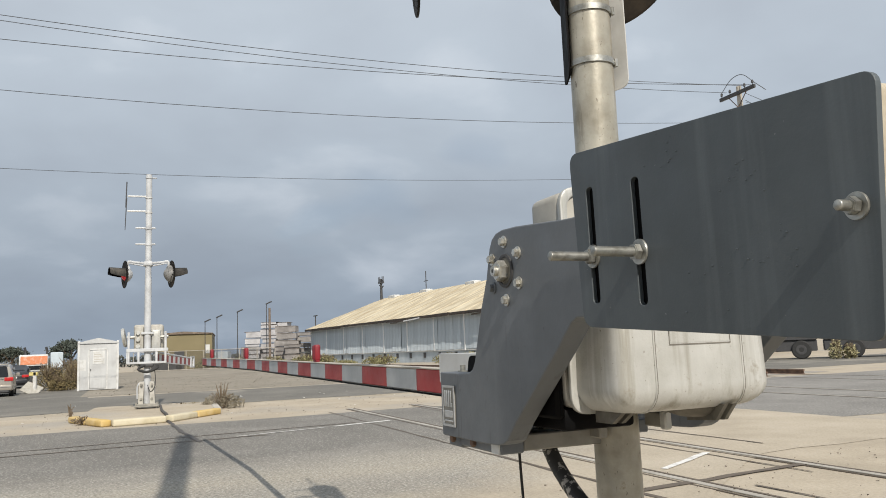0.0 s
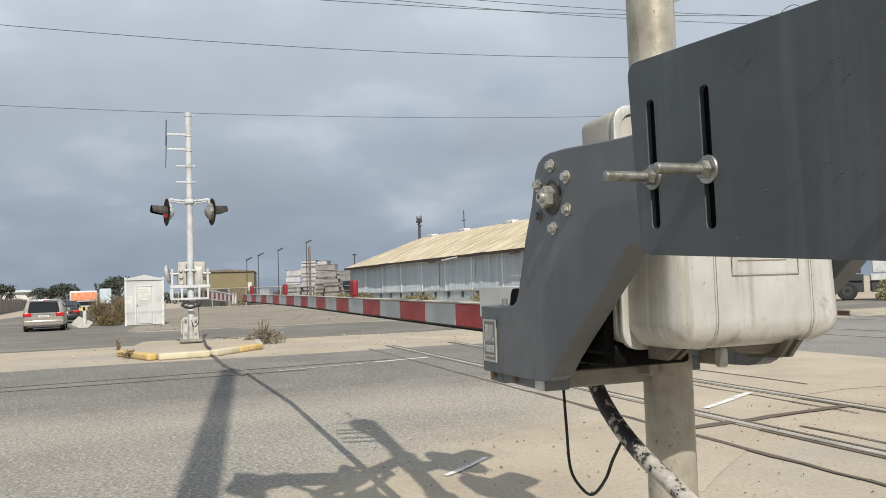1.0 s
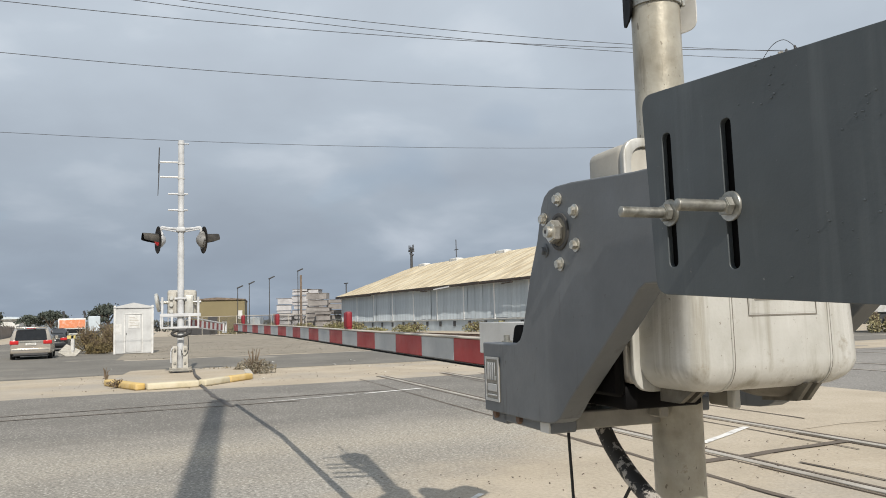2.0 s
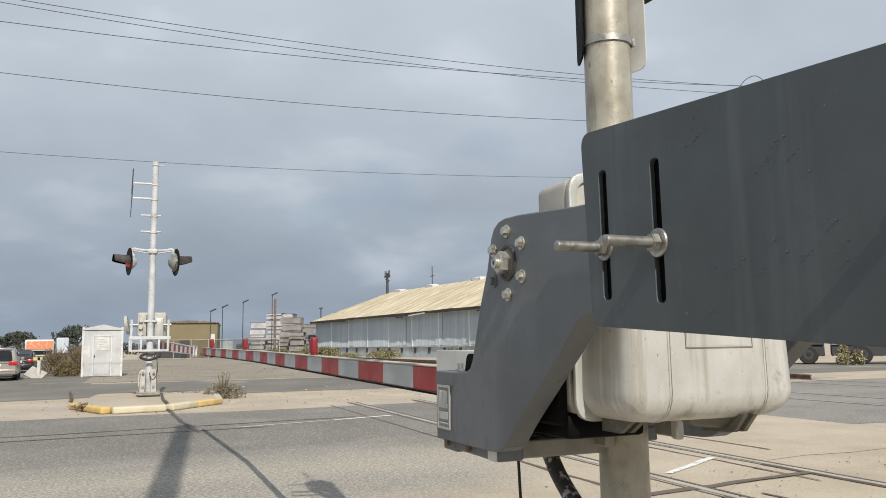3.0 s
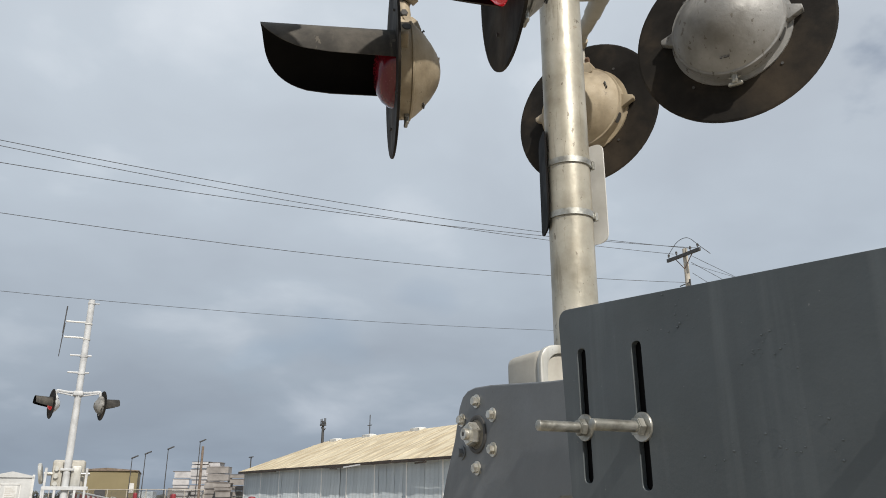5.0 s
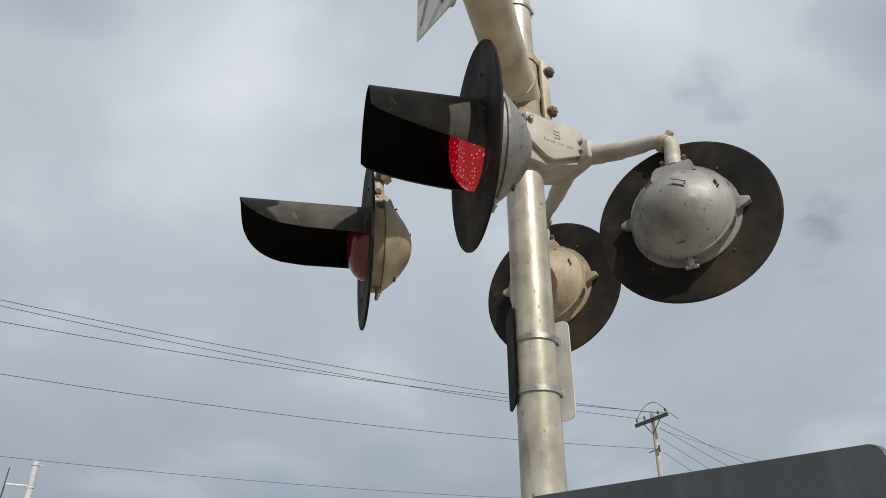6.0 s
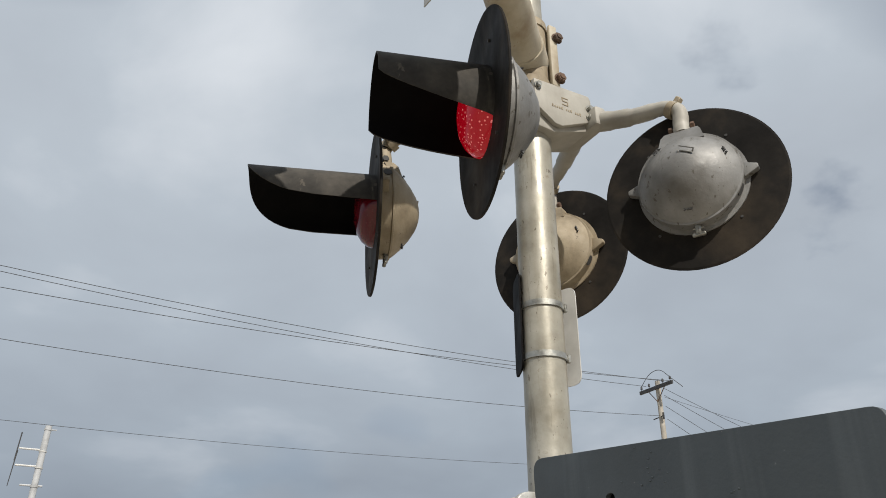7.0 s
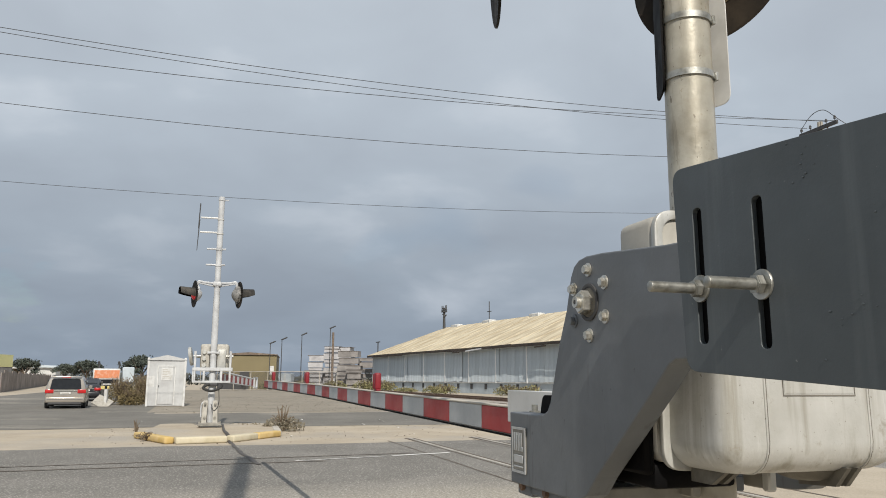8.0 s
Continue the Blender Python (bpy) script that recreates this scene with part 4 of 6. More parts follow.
for wx, wy, wz, reach in ((0.03, 0.963, 2.95, 0.96), (-0.478, 1.026, 3.35, 1.03)):
    rel = Vector((wx, wy, 0)) - site(MAST_A, MAST_B)
    c = Vector((rel.dot(XA), rel.dot(YA), wz))
    signal_light(sig, at_(*c) @ Matrix.Rotation(radians(180 - 54 - SITE_TURN), 4, "Z"), M["tan"], M["lens_off"], LAMP_R)
    hd = base + pl * reach
    part("lamp_arm", tube([hd, hd * 0.5 + c * 0.5 + Vector((0, 0, 0.19)), c + Vector((0, 0, 0.30)), c + Vector((0, 0, 0.165))], 0.024, 10, 6), M["tan"], sig, "bent cast lamp arm")
part("bell", join(moved(lathe([(0.0, 0.11), (0.05, 0.105), (0.09, 0.08), (0.115, 0.03), (0.12, 0.0), (0.0, 0.0)], 28), at_(0, -0.07, 4.60)), rod((0, -0.05, 4.52), (0, -0.05, 4.61), 0.05, n=14), rod((0, -0.16, 4.63), (0, -0.36, 4.63), 0.012, n=8)), M["silver"], sig, "round crossing bell on the mast head")
# sign under the crossbuck
sgn = part("tracks_sign", prism([(-0.47, 3.80), (0.47, 3.80), (0.47, 4.10), (-0.47, 4.10)], -0.090, -0.084), M["signgrey"], sig, "weathered white metal sign greyed for shade, with faded black letters", m=at_(-0.115, 0, 0.09) @ Matrix.Rotation(radians(6), 4, "Z"))


def lettering(parent, text, size, m, material, label=""):
    cu = bpy.data.curves.new("lettering", "FONT")
    cu.body, cu.size, cu.extrude = text, size, 0.001
    ob = new("lettering_source", cu)
    me = bpy.data.meshes.new_from_object(ob.evaluated_get(bpy.context.evaluated_depsgraph_get()))
    bpy.data.objects.remove(ob)
    bpy.data.curves.remove(cu)
    me.materials.clear()
    me.materials.append(material)
    o2 = new("lettering", me)
    o2.parent = parent
    o2.matrix_basis = m
    if label:
        tagged(o2, label)
    return o2


lettering(sgn, "TRACKS", 0.235, at_(-0.33, -0.093, 3.87) @ Matrix.Rotation(radians(90), 4, "X"), M["fadedblack"], "faded black letters")
part("stroke", moved(box(-0.01, 0.01, -0.094, -0.0905, -0.085, 0.085), at_(-0.40, 0, 3.95) @ Matrix.Rotation(radians(20), 4, "Y")), M["fadedblack"], sgn)
for rot in (42, -42):
    part("crossbuck_blade", prism(rounded([(-0.11, -0.6), (0.11, -0.6), (0.11, 0.6), (-0.11, 0.6)], 0.02), -0.09 if rot > 0 else -0.098, -0.084 if rot > 0 else -0.092), M["white"], sig, "white crossbuck blade", m=at_(0, 0, 4.42) @ Matrix.Rotation(radians(rot), 4, "Y"))


def antenna(parent, x, z0, r, side=-1.0):
    for z in (z0, z0 - 0.37):
        part("antenna_arm", join(rod((x, 0, z), (x + side * 0.42, 0, z), 0.022, n=8), clamp_ring(r + 0.002, z - 0.05, z - 0.02)), M["white"], parent, "white antenna arm")
    part("antenna_rod", join(rod((x + side * 0.44, 0, z0 + 0.36), (x + side * 0.46, 0, z0 - 0.28), 0.014, 0.012, 8), rod((x + side * 0.44, 0, z0 - 0.05), (x + side * 0.47, 0, z0 - 0.84), 0.014, 0.008, 8)), M["darkpole"], parent, "dark whip antenna")


for z in (3.78, 3.93, 4.12, 4.26):
    part("stub_arm", rod((0.0, 0.0, z), (-0.10, -0.34, z), 0.02, n=8), M["white"], sig, "short stub arm")

# ---- near gate mechanism ----
gate = empty("gate_mechanism", site_pose(0, 0), "grey crossing gate mechanism with pale metal box on the mast", "gate mechanism", "crossing gates")

slot1 = rounded([(-0.0090, 1.313), (0.0155, 1.313), (0.0120, 1.543), (-0.0120, 1.543)], 0.0115, 5)
slot2 = rounded([(0.1375, 1.300), (0.1610, 1.300), (0.1580, 1.531), (0.1345, 1.531)], 0.0115, 5)
outline = rounded([(-0.047, 1.27), (0.61, 1.225), (0.637, 1.557), (-0.066, 1.625)], [0.03, 0.02, 0.022, 0.03], 6)
cw = part("counterweight_plate", prism(outline, 0.0, 0.010, [slot1, slot2], 0.0018), M["plate"], gate, "slotted dark grey counterweight plate with streaks", None)
# added black sheet: imitates the shade seen through the slots, hides the lit box
part("slot_shade_sheet", box(-0.045, 0.195, 0.0102, 0.020, 1.29, 1.575, 0.002, 1), M["black"], cw, "added black sheet for the shade seen through the slots")
part("counterweight", prism(rounded([(0.22, 1.268), (0.612, 1.235), (0.632, 1.545), (0.24, 1.580)], 0.015), 0.0105, 0.034), M["cream"], cw, "cream rusty weight slab")


def threaded_rod(a, z, length, r=0.0092):
    pro = []
    n = int(length / 0.0022)
    for i in range(n):
        y = i * 0.0022
        pro += [(r, y), (r * 0.93, y + 0.0011)]
    return moved(lathe([(0.0, 0.0), *pro, (r * 0.8, n * 0.0022), (0.0, n * 0.0022)], 14, "Y"), at_(a, 0.0, z) @ Matrix.Rotation(math.pi, 4, "Z"))


for a, z, ln, k in ((0.002, 1.405, 0.099, 1.0), (0.149, 1.395, 0.099, 1.0), (0.592, 1.394, 0.036, 0.78)):
    part("threaded_rod", threaded_rod(a, z, ln, 0.0092 * k), M["steel"], cw, "galvanised threaded rod", 60)
    part("washer", moved(lathe([(0.009 * k, 0), (0.0225 * k, 0), (0.023 * k, 0.001), (0.023 * k, 0.0035), (0.009 * k, 0.0035)], 28, "Y"), at_(a, -0.0036, z)), M["steel"], cw)
    part("nut", moved(hexnut(0.0150 * k, 0.013), at_(a, -0.0105, z) @ Matrix.Rotation(radians(20 + 90 * a), 4, "Y")), M["steel"], cw, "hex nut")
rnd = random.Random(11)
chips = bmesh.new()
for _ in range(75):
    c = rnd.choice(((0.32, 1.33), (0.38, 1.48), (0.30, 1.32), (0.45, 1.36), (0.10, 1.45), (0.25, 1.55), (0.39, 1.49)))
    p = Vector((c[0] + rnd.gauss(0, 0.03), -0.0008, c[1] + rnd.gauss(0, 0.02)))
    if p.x < 0.17 and p.x > -0.02:
        continue
    s = rnd.uniform(0.0006, 0.0022)
    vs = [bmesh.ops.create_icosphere(chips, subdivisions=1, radius=s, matrix=Matrix.Translation(p) @ Matrix.Diagonal((1.4, 0.34, 1, 1)))]
tagged(part("blistered_paint", chips, M["plate"], cw, "small paint blisters and chips", 60), kind="stuff")

side = [(0.02, 1.500), (-0.162, 1.509), (-0.399, 1.531), (-0.47, 1.534), (-0.505, 1.530), (-0.53, 1.518), (-0.547, 1.495), (-0.573, 1.419), (-0.616, 1.339), (-0.672, 1.200), (-0.688, 1.180), (-0.712, 1.170), (-0.764, 1.167), (-0.93, 1.168), (-0.926, 0.982), (-0.62, 0.984), (-0.549, 0.987), (-0.52, 0.992), (-0.495, 1.003), (-0.448, 1.048), (-0.222, 1.229), (-0.185, 1.262), (-0.160, 1.283), (-0.139, 1.292), (0.02, 1.293)]
SIDE = mesh_of("side_arm", prism(side, 0.040, 0.095, bevel=0.004), M["bracket"], None)
sa = part("side_arm", SIDE, None, gate, "thick grey painted cast side arm")
part("side_arm", SIDE, None, gate, "thick grey painted cast side arm", m=at_(0, 0.612, 0))
part("counterweight_plate", prism([(-0.047, 1.27), (0.61, 1.225), (0.637, 1.557), (-0.066, 1.625)], 0.735, 0.751, (), 0.0025), M["plate"], gate, "dark grey counterweight plate on the far side")
HUB = (-0.458, 1.427)
# dark ring and disc imitate the shaded recess round the hub nut
part("hub_recess", moved(lathe([(0.034, -0.0006), (0.034, -0.0030), (0.040, -0.0040), (0.0425, -0.0030), (0.0425, 0.001)], 40, "Y"), at_(HUB[0], 0.039, HUB[1])), M["bar"], sa, "dark ring of the hub recess")
part("hub_hole_disc", moved(lathe([(0.0, -0.003), (0.032, -0.003), (0.0335, -0.0015), (0.0335, 0.001), (0.0, 0.001)], 36, "Y"), at_(HUB[0], 0.039, HUB[1])), M["darkcast"], sa, "dark disc imitating the hole round the nut")
part("hub_nut", moved(hexnut(0.027, 0.024), at_(HUB[0] - 0.004, 0.027, HUB[1]) @ Matrix.Rotation(radians(12), 4, "Y")), M["zinc"], sa, "large hex hub nut")
part("hub_stud", moved(join(rod((0, 0.02, 0), (0, -0.012, 0), 0.0135, 0.013, 18)), at_(HUB[0] - 0.006, 0.018, HUB[1])), M["zinc"], sa, "stud end with centre hole")
part("stud_hole", moved(rod((0, -0.0125, 0), (0, -0.0115, 0), 0.005, n=10), at_(HUB[0] - 0.006, 0.018, HUB[1])), M["bar"], sa)
for k in range(6):
    ang = radians(90 - 60 * k)
    p = (HUB[0] + 0.083 * math.cos(ang), HUB[1] + 0.074 * math.sin(ang))
    mat = M["bracket"] if k == 4 else M["zinc"]
    bo = part("flange_bolt", moved(hexnut(0.0105, 0.010), at_(p[0], 0.0315, p[1]) @ Matrix.Rotation(radians(25 * k), 4, "Y")), mat, sa, "zinc flange bolt" if k != 4 else "grey painted flange bolt")
    part("washer", moved(lathe([(0.006, 0), (0.0155, 0), (0.0155, 0.003), (0.006, 0.003)], 22, "Y"), at_(p[0], 0.0365, p[1])), mat, bo)
# cast label with illegible raised lettering
lab = part("cast_label", box(-0.905, -0.817, 0.0365, 0.040, 1.012, 1.130, 0.002, 1), M["footgrey"], sa, "small cast metal maker's label")
part("raised_rim", join(box(-0.905, -0.899, 0.034, 0.0365, 1.012, 1.130), box(-0.823, -0.817, 0.034, 0.0365, 1.012, 1.130), box(-0.899, -0.823, 0.034, 0.0365, 1.124, 1.130), box(-0.899, -0.823, 0.034, 0.0365, 1.012, 1.018)), M["logo"], lab, "pale raised rim")
for x0, x1, z0, z1 in ((-0.892, -0.882, 1.068, 1.116), (-0.876, -0.868, 1.068, 1.116), (-0.862, -0.853, 1.068, 1.116), (-0.847, -0.832, 1.068, 1.080), (-0.847, -0.840, 1.080, 1.116), (-0.892, -0.832, 1.038, 1.058), (-0.892, -0.832, 1.026, 1.030)):
    part("raised_bar", box(x0, x1, 0.034, 0.0372, z0, z1, 0.001, 1), M["logo"], lab)
# arm root: pale channel with a bolt, dark channels below
part("arm_saddle", join(box(-0.92, -0.66, 0.10, 0.34, 1.118, 1.130), box(-1.35, -0.70, 0.205, 0.217, 1.118, 1.222, 0.003, 1)), M["white"], gate, "white arm saddle plate")
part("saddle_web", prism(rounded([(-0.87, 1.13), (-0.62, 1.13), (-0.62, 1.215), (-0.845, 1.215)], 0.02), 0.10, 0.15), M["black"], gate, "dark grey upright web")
part("saddle_bolt", join(rod((-0.985, 0.14, 1.12), (-0.985, 0.14, 1.185), 0.009), moved(hexnut(0.018, 0.016, "Z"), at_(-0.985, 0.14, 1.160)), rod((-0.985, 0.14, 1.146), (-0.985, 0.14, 1.150), 0.022)), M["steel"], gate, "saddle bolt with nut")
part("lower_channel", join(box(-0.925, -0.83, 0.06, 0.12, 0.952, 1.0, 0.003, 1), box(-0.845, -0.575, 0.06, 0.13, 0.958, 0.99, 0.004, 1), box(-0.80, -0.70, 0.12, 0.62, 0.965, 1.005, 0.004, 1)), M["bracket"], gate, "dark grey lower channel")
part("base_beam", box(-0.655, -0.578, 0.128, 0.46, 0.962, 1.006, 0.004, 1), M["footgrey"], gate, "grey beam between channel and mast")
part("tape_patch", box(-0.622, -0.578, 0.055, 0.0595, 0.959, 0.984), M["white"], gate, "small white tape patch")
for x in (-0.885, -0.74):
    part("channel_bolt", moved(hexnut(0.012, 0.012), at_(x, 0.056, 0.975)), M["rust"], gate)

# the mechanism box: deep body with a lip, rounded cover with two seams
# body takes a darker tone than the lip to imitate its shaded side
part("box_body", box(-0.485, -0.335, 0.132, 0.60, 1.085, 1.612, 0.022, 4), M["tan2"], gate, "rounded aluminium box body, darkened as if shaded", 40)
QUARTER = Matrix(((0, -1, 0, 0), (1, 0, 0, 0), (0, 0, 1, 0), (0, 0, 0, 1)))
lip = rounded([(0.132, 1.070), (0.612, 1.070), (0.612, 1.622), (0.132, 1.622)], 0.048, 8)
inner = rounded([(0.152, 1.090), (0.592, 1.090), (0.592, 1.603), (0.152, 1.603)], 0.040, 8)
part("box_lip", moved(prism(lip, 0.328, 0.345, [inner], bevel=0.003), QUARTER), M["box"], gate, "raised rim round the box door")
CZ, CR = 1.076, 0.062


def cover_inset(h):
    return CR - math.sqrt(max(0.0, CR * CR - (CR - min(h, CR)) ** 2))


def cover():
    rings = []
    for h in (0.0, 0.002, 0.006, 0.012, 0.020, 0.030, 0.042, 0.052, CR, 0.20, 0.34, 0.42):
        d = cover_inset(h)
        t = 0.012 * h / 0.42
        plan = rounded([(-0.34, 0.146 + d + t), (-0.150 - d - t, 0.146 + d + t), (-0.150 - d - t, 0.594 - d * 1.1 - t), (-0.34, 0.594 - d * 1.1 - t)], [0.0005, 0.040, 0.062, 0.0005], 7)
        rings.append([(x, y, CZ + h) for x, y in plan])
    return loft(rings)


cv = part("box_cover", cover(), M["box"], gate, "rounded cover with weathered streaks", 40)
for b in (0.242, 0.490):
    path = [(-0.1495 - 0.012 * (h / 0.42) - cover_inset(h), b + 0.02 * h, CZ + h) for h in (0.40, 0.3, 0.2, 0.1, CR, 0.045, 0.03, 0.018, 0.009, 0.003, 0.0)] + [(-0.30, b, CZ - 0.0005)]
    part("seam_rib", tube(path, 0.0024, 8, 0), M["box"], cv, "thin vertical seam", 60)
    part("seam_gap", tube([(p[0] + 0.0002, p[1] + 0.0032, p[2]) for p in path], 0.0013, 6, 0), M["joint"], cv)
FX = -0.1545
part("label_recess", join(box(FX - 0.002, FX + 0.0018, 0.288, 0.463, 1.226, 1.2285), box(FX - 0.004, FX + 0.0012, 0.288, 0.2895, 1.2285, 1.30), box(FX - 0.004, FX + 0.0012, 0.4615, 0.463, 1.2285, 1.30), box(FX - 0.004, FX + 0.0014, 0.305, 0.43, 1.257, 1.2595)), M["joint"], cv, "embossed frame on the cover")
part("label_panel", box(FX - 0.004, FX + 0.0006, 0.292, 0.459, 1.231, 1.30), M["box"], cv, "raised panel on the cover")
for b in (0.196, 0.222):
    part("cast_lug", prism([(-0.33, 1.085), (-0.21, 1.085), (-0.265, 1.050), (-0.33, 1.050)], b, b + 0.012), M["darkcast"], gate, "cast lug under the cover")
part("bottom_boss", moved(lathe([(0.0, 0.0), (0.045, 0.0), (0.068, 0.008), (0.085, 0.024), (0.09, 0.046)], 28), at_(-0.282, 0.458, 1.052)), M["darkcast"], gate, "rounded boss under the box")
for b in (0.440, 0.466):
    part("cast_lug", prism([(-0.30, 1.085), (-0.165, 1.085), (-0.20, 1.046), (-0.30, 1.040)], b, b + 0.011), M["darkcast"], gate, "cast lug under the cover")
# coloured black to imitate the shadowed void under the side arm
part("blackened_mast_bracket", join(box(-0.70, -0.50, 0.335, 0.525, 1.085, 1.30, 0.02, 2), box(-0.56, -0.44, 0.36, 0.50, 1.085, 1.50, 0.01, 1)), M["black"], gate, "mounting bracket blackened for the shaded void round the mast")
part("cross_bar", box(-0.74, -0.53, 0.335, 0.362, 0.982, 1.036, 0.004, 1), M["footgrey"], gate, "grey cross bar clamped to the mast")
# dark mechanism; its black also fills in the shade between arm and box lip
part("shaded_gear_case", join(box(-0.60, -0.352, 0.104, 0.128, 1.06, 1.46, 0.008, 1), box(-0.70, -0.36, 0.128, 0.33, 1.03, 1.084, 0.01, 2), box(-0.62, -0.462, 0.13, 0.33, 1.084, 1.40, 0.01, 1)), M["black"], gate, "dark drive casing, blackened for the shade behind the side arm")
part("cross_bar", box(-0.55, -0.476, 0.495, 0.515, 1.004, 1.044, 0.004, 1), M["footgrey"], gate)
part("bracket_tab", box(-0.475, -0.448, 0.488, 0.512, 1.000, 1.050, 0.005, 1), M["box"], gate, "pale cast tab")
for x in (-0.73, -0.69):
    part("bracket_bolt", moved(hexnut(0.013, 0.012), at_(x + 0.06, 0.328, 1.008)), M["rust"], gate, "rusty bolt")

# conduit and thin cable
cond = Nodes("worn_conduit_paint")
cz = cond.n.new("ShaderNodeSeparateXYZ")
cond.l.new(cond.co.outputs["Object"], cz.inputs[0])
wear = cond.n.new("ShaderNodeMath"); wear.operation = "ADD"
cond.l.new(cond.noise(34.0, 6.0, 0.7), wear.inputs[0]); cond.l.new(cond.rng(cz.outputs[2], 0.86, 0.76, 0.0, 0.14), wear.inputs[1])
cond.color(cond.ramp(wear.outputs[0], [(0.54, (0.030, 0.029, 0.028)), (0.57, (0.34, 0.32, 0.29)), (0.75, (0.50, 0.47, 0.42))]))
cond.rough(0.6)
part("conduit", tube([(-0.60, 0.27, 1.06), (-0.727, 0.26, 1.024), (-0.687, 0.26, 0.966), (-0.634, 0.26, 0.905), (-0.546, 0.26, 0.842), (-0.44, 0.26, 0.79), (-0.335, 0.26, 0.751), (-0.2, 0.27, 0.66), (-0.08, 0.28, 0.42), (-0.05, 0.28, 0.0)][1:], 0.021, 14, 6), cond.m, gate, "bent steel conduit with flaking black paint")
part("thin_cable", tube([(-0.823, 0.24, 0.96), (-0.821, 0.24, 0.934), (-0.812, 0.24, 0.812), (-0.798, 0.24, 0.705), (-0.738, 0.24, 0.664), (-0.678, 0.24, 0.663), (-0.611, 0.24, 0.718), (-0.574, 0.24, 0.772), (-0.528, 0.245, 0.835)], 0.0042, 8, 6), M["rubber"], gate, "thin black cable hanging in a loop")

# ---- near gate arm ----
ARM_B, ARM_Z, STRIPE = 0.30, 1.058, 0.4064
N_IN, N_OUT = 11, 9
FACE = {}
for key in ("red", "greysheet"):
    FACE[key] = mesh_of("stripe", box(-STRIPE + 0.002, 0.0, -0.026, 0.020, 0.004, 0.094, 0.003, 1), M[key], 30)
first = -1.788 + 0.95
slope = Matrix.Rotation(radians(0.55), 4, "Y")
KINK = first - N_IN * STRIPE
bend = at_(KINK, 0, 0) @ Matrix.Rotation(radians(2.7), 4, "Z") @ at_(-KINK, 0, 0)


arm = part("gate_arm", moved(box(KINK, first + 3 * STRIPE, -0.018, 0.014, 0.0, 0.094), slope), M["concrete"], gate, "lowered gate arm with red and grey stripes, bent outwards", m=at_(-0.95, ARM_B, ARM_Z))
outer = part("outer_length", moved(box(KINK - N_OUT * STRIPE, KINK - 0.004, -0.018, 0.014, 0.0, 0.094), bend @ slope), M["concrete"], arm, "outer length, slightly bent")
for x0, x1, m in ((KINK, first + 3 * STRIPE, slope), (KINK - N_OUT * STRIPE, KINK - 0.004, bend @ slope)):
    part("top_cap", moved(box(x0, x1, -0.030, 0.024, 0.094, 0.101, 0.002, 1), m), M["concrete"], arm, "pale worn top edge")
    part("lower_edge", moved(box(x0, x1, -0.028, 0.022, -0.006, 0.0), m), M["black"], arm, "dark bottom edge")
for i in range(-2, N_IN + N_OUT):
    inner = i < N_IN
    part("stripe", FACE["greysheet" if i % 2 == 0 else "red"], None, arm, "" if i > 1 else ("grey reflective stripe" if i % 2 == 0 else "red reflective stripe"), m=(slope if inner else bend @ slope) @ at_(first - i * STRIPE, 0, 0))
part("splice", moved(box(KINK - 0.10, KINK + 0.10, 0.021, 0.027, 0.012, 0.088, 0.002, 1), slope), M["steel"], arm, "bolted splice plate")
for a in (-3.743, -6.828, -9.2):
    x = a + 0.95
    part("arm_lamp", join(box(-0.030, 0.030, -0.020, 0.020, 0.108, 0.214, 0.012, 3), box(-0.034, -0.004, -0.024, 0.024, 0.114, 0.208, 0.008, 2), box(-0.04, 0.04, -0.014, 0.014, 0.100, 0.112, 0.004, 1)), M["redlamp"], arm, "red plastic arm lamp", m=(slope if x > KINK else bend @ slope) @ at_(x, 0, 0))

# ---- far signal and gate ----
FS = Matrix.Translation((-6.26, 18.75, 0.13)) @ Matrix.Rotation(radians(14), 4, "Z")
far = empty("crossing_signal", FS, "white crossing signal mast with two lamps and antennas on the island", "railway signal", "crossing signals")
part("mast", lathe([(0.078, 0.10), (0.078, 3.0), (0.072, 3.2), (0.072, 5.68), (0.0, 5.68)], 24), M["farwhite"], far, "white tubular mast")
part("mast_cap", join(lathe([(0.085, 5.58), (0.085, 5.62)], 20), rod((0.05, 0, 5.60), (0.18, 0, 5.60), 0.015, n=6)), M["farwhite"], far)
for x in (-0.13, 0.13):
    part("mast_foot", loft([[(x - 0.055, -0.20, z), (x + 0.055, -0.20, z), (x + 0.055, 0.20, z), (x - 0.055, 0.20, z)] if z < 0.2 else [(x * 0.86 - 0.05, -0.14, z), (x * 0.86 + 0.05, -0.14, z), (x * 0.86 + 0.05, 0.14, z), (x * 0.86 - 0.05, 0.14, z)] for z in (0.10, 0.16, 0.62)]), M["tan2"], far, "cast half of the mast foot")
    for z in (0.22, 0.55):
        part("foot_bolt", rod((x * 0.9, -0.23, z), (x * 0.9, -0.13, z), 0.028, n=8), M["footgrey"], far)
part("foot_plate", join(box(-0.27, 0.27, -0.25, 0.25, 0.03, 0.06, 0.006), box(-0.21, 0.21, -0.22, 0.22, 0.06, 0.10, 0.006), *[rod((x, y, 0.0), (x, y, 0.12), 0.022, n=6) for x in (-0.23, 0.23) for y in (-0.2, 0.2)]), M["footgrey"], far, "bolted dark base plate")
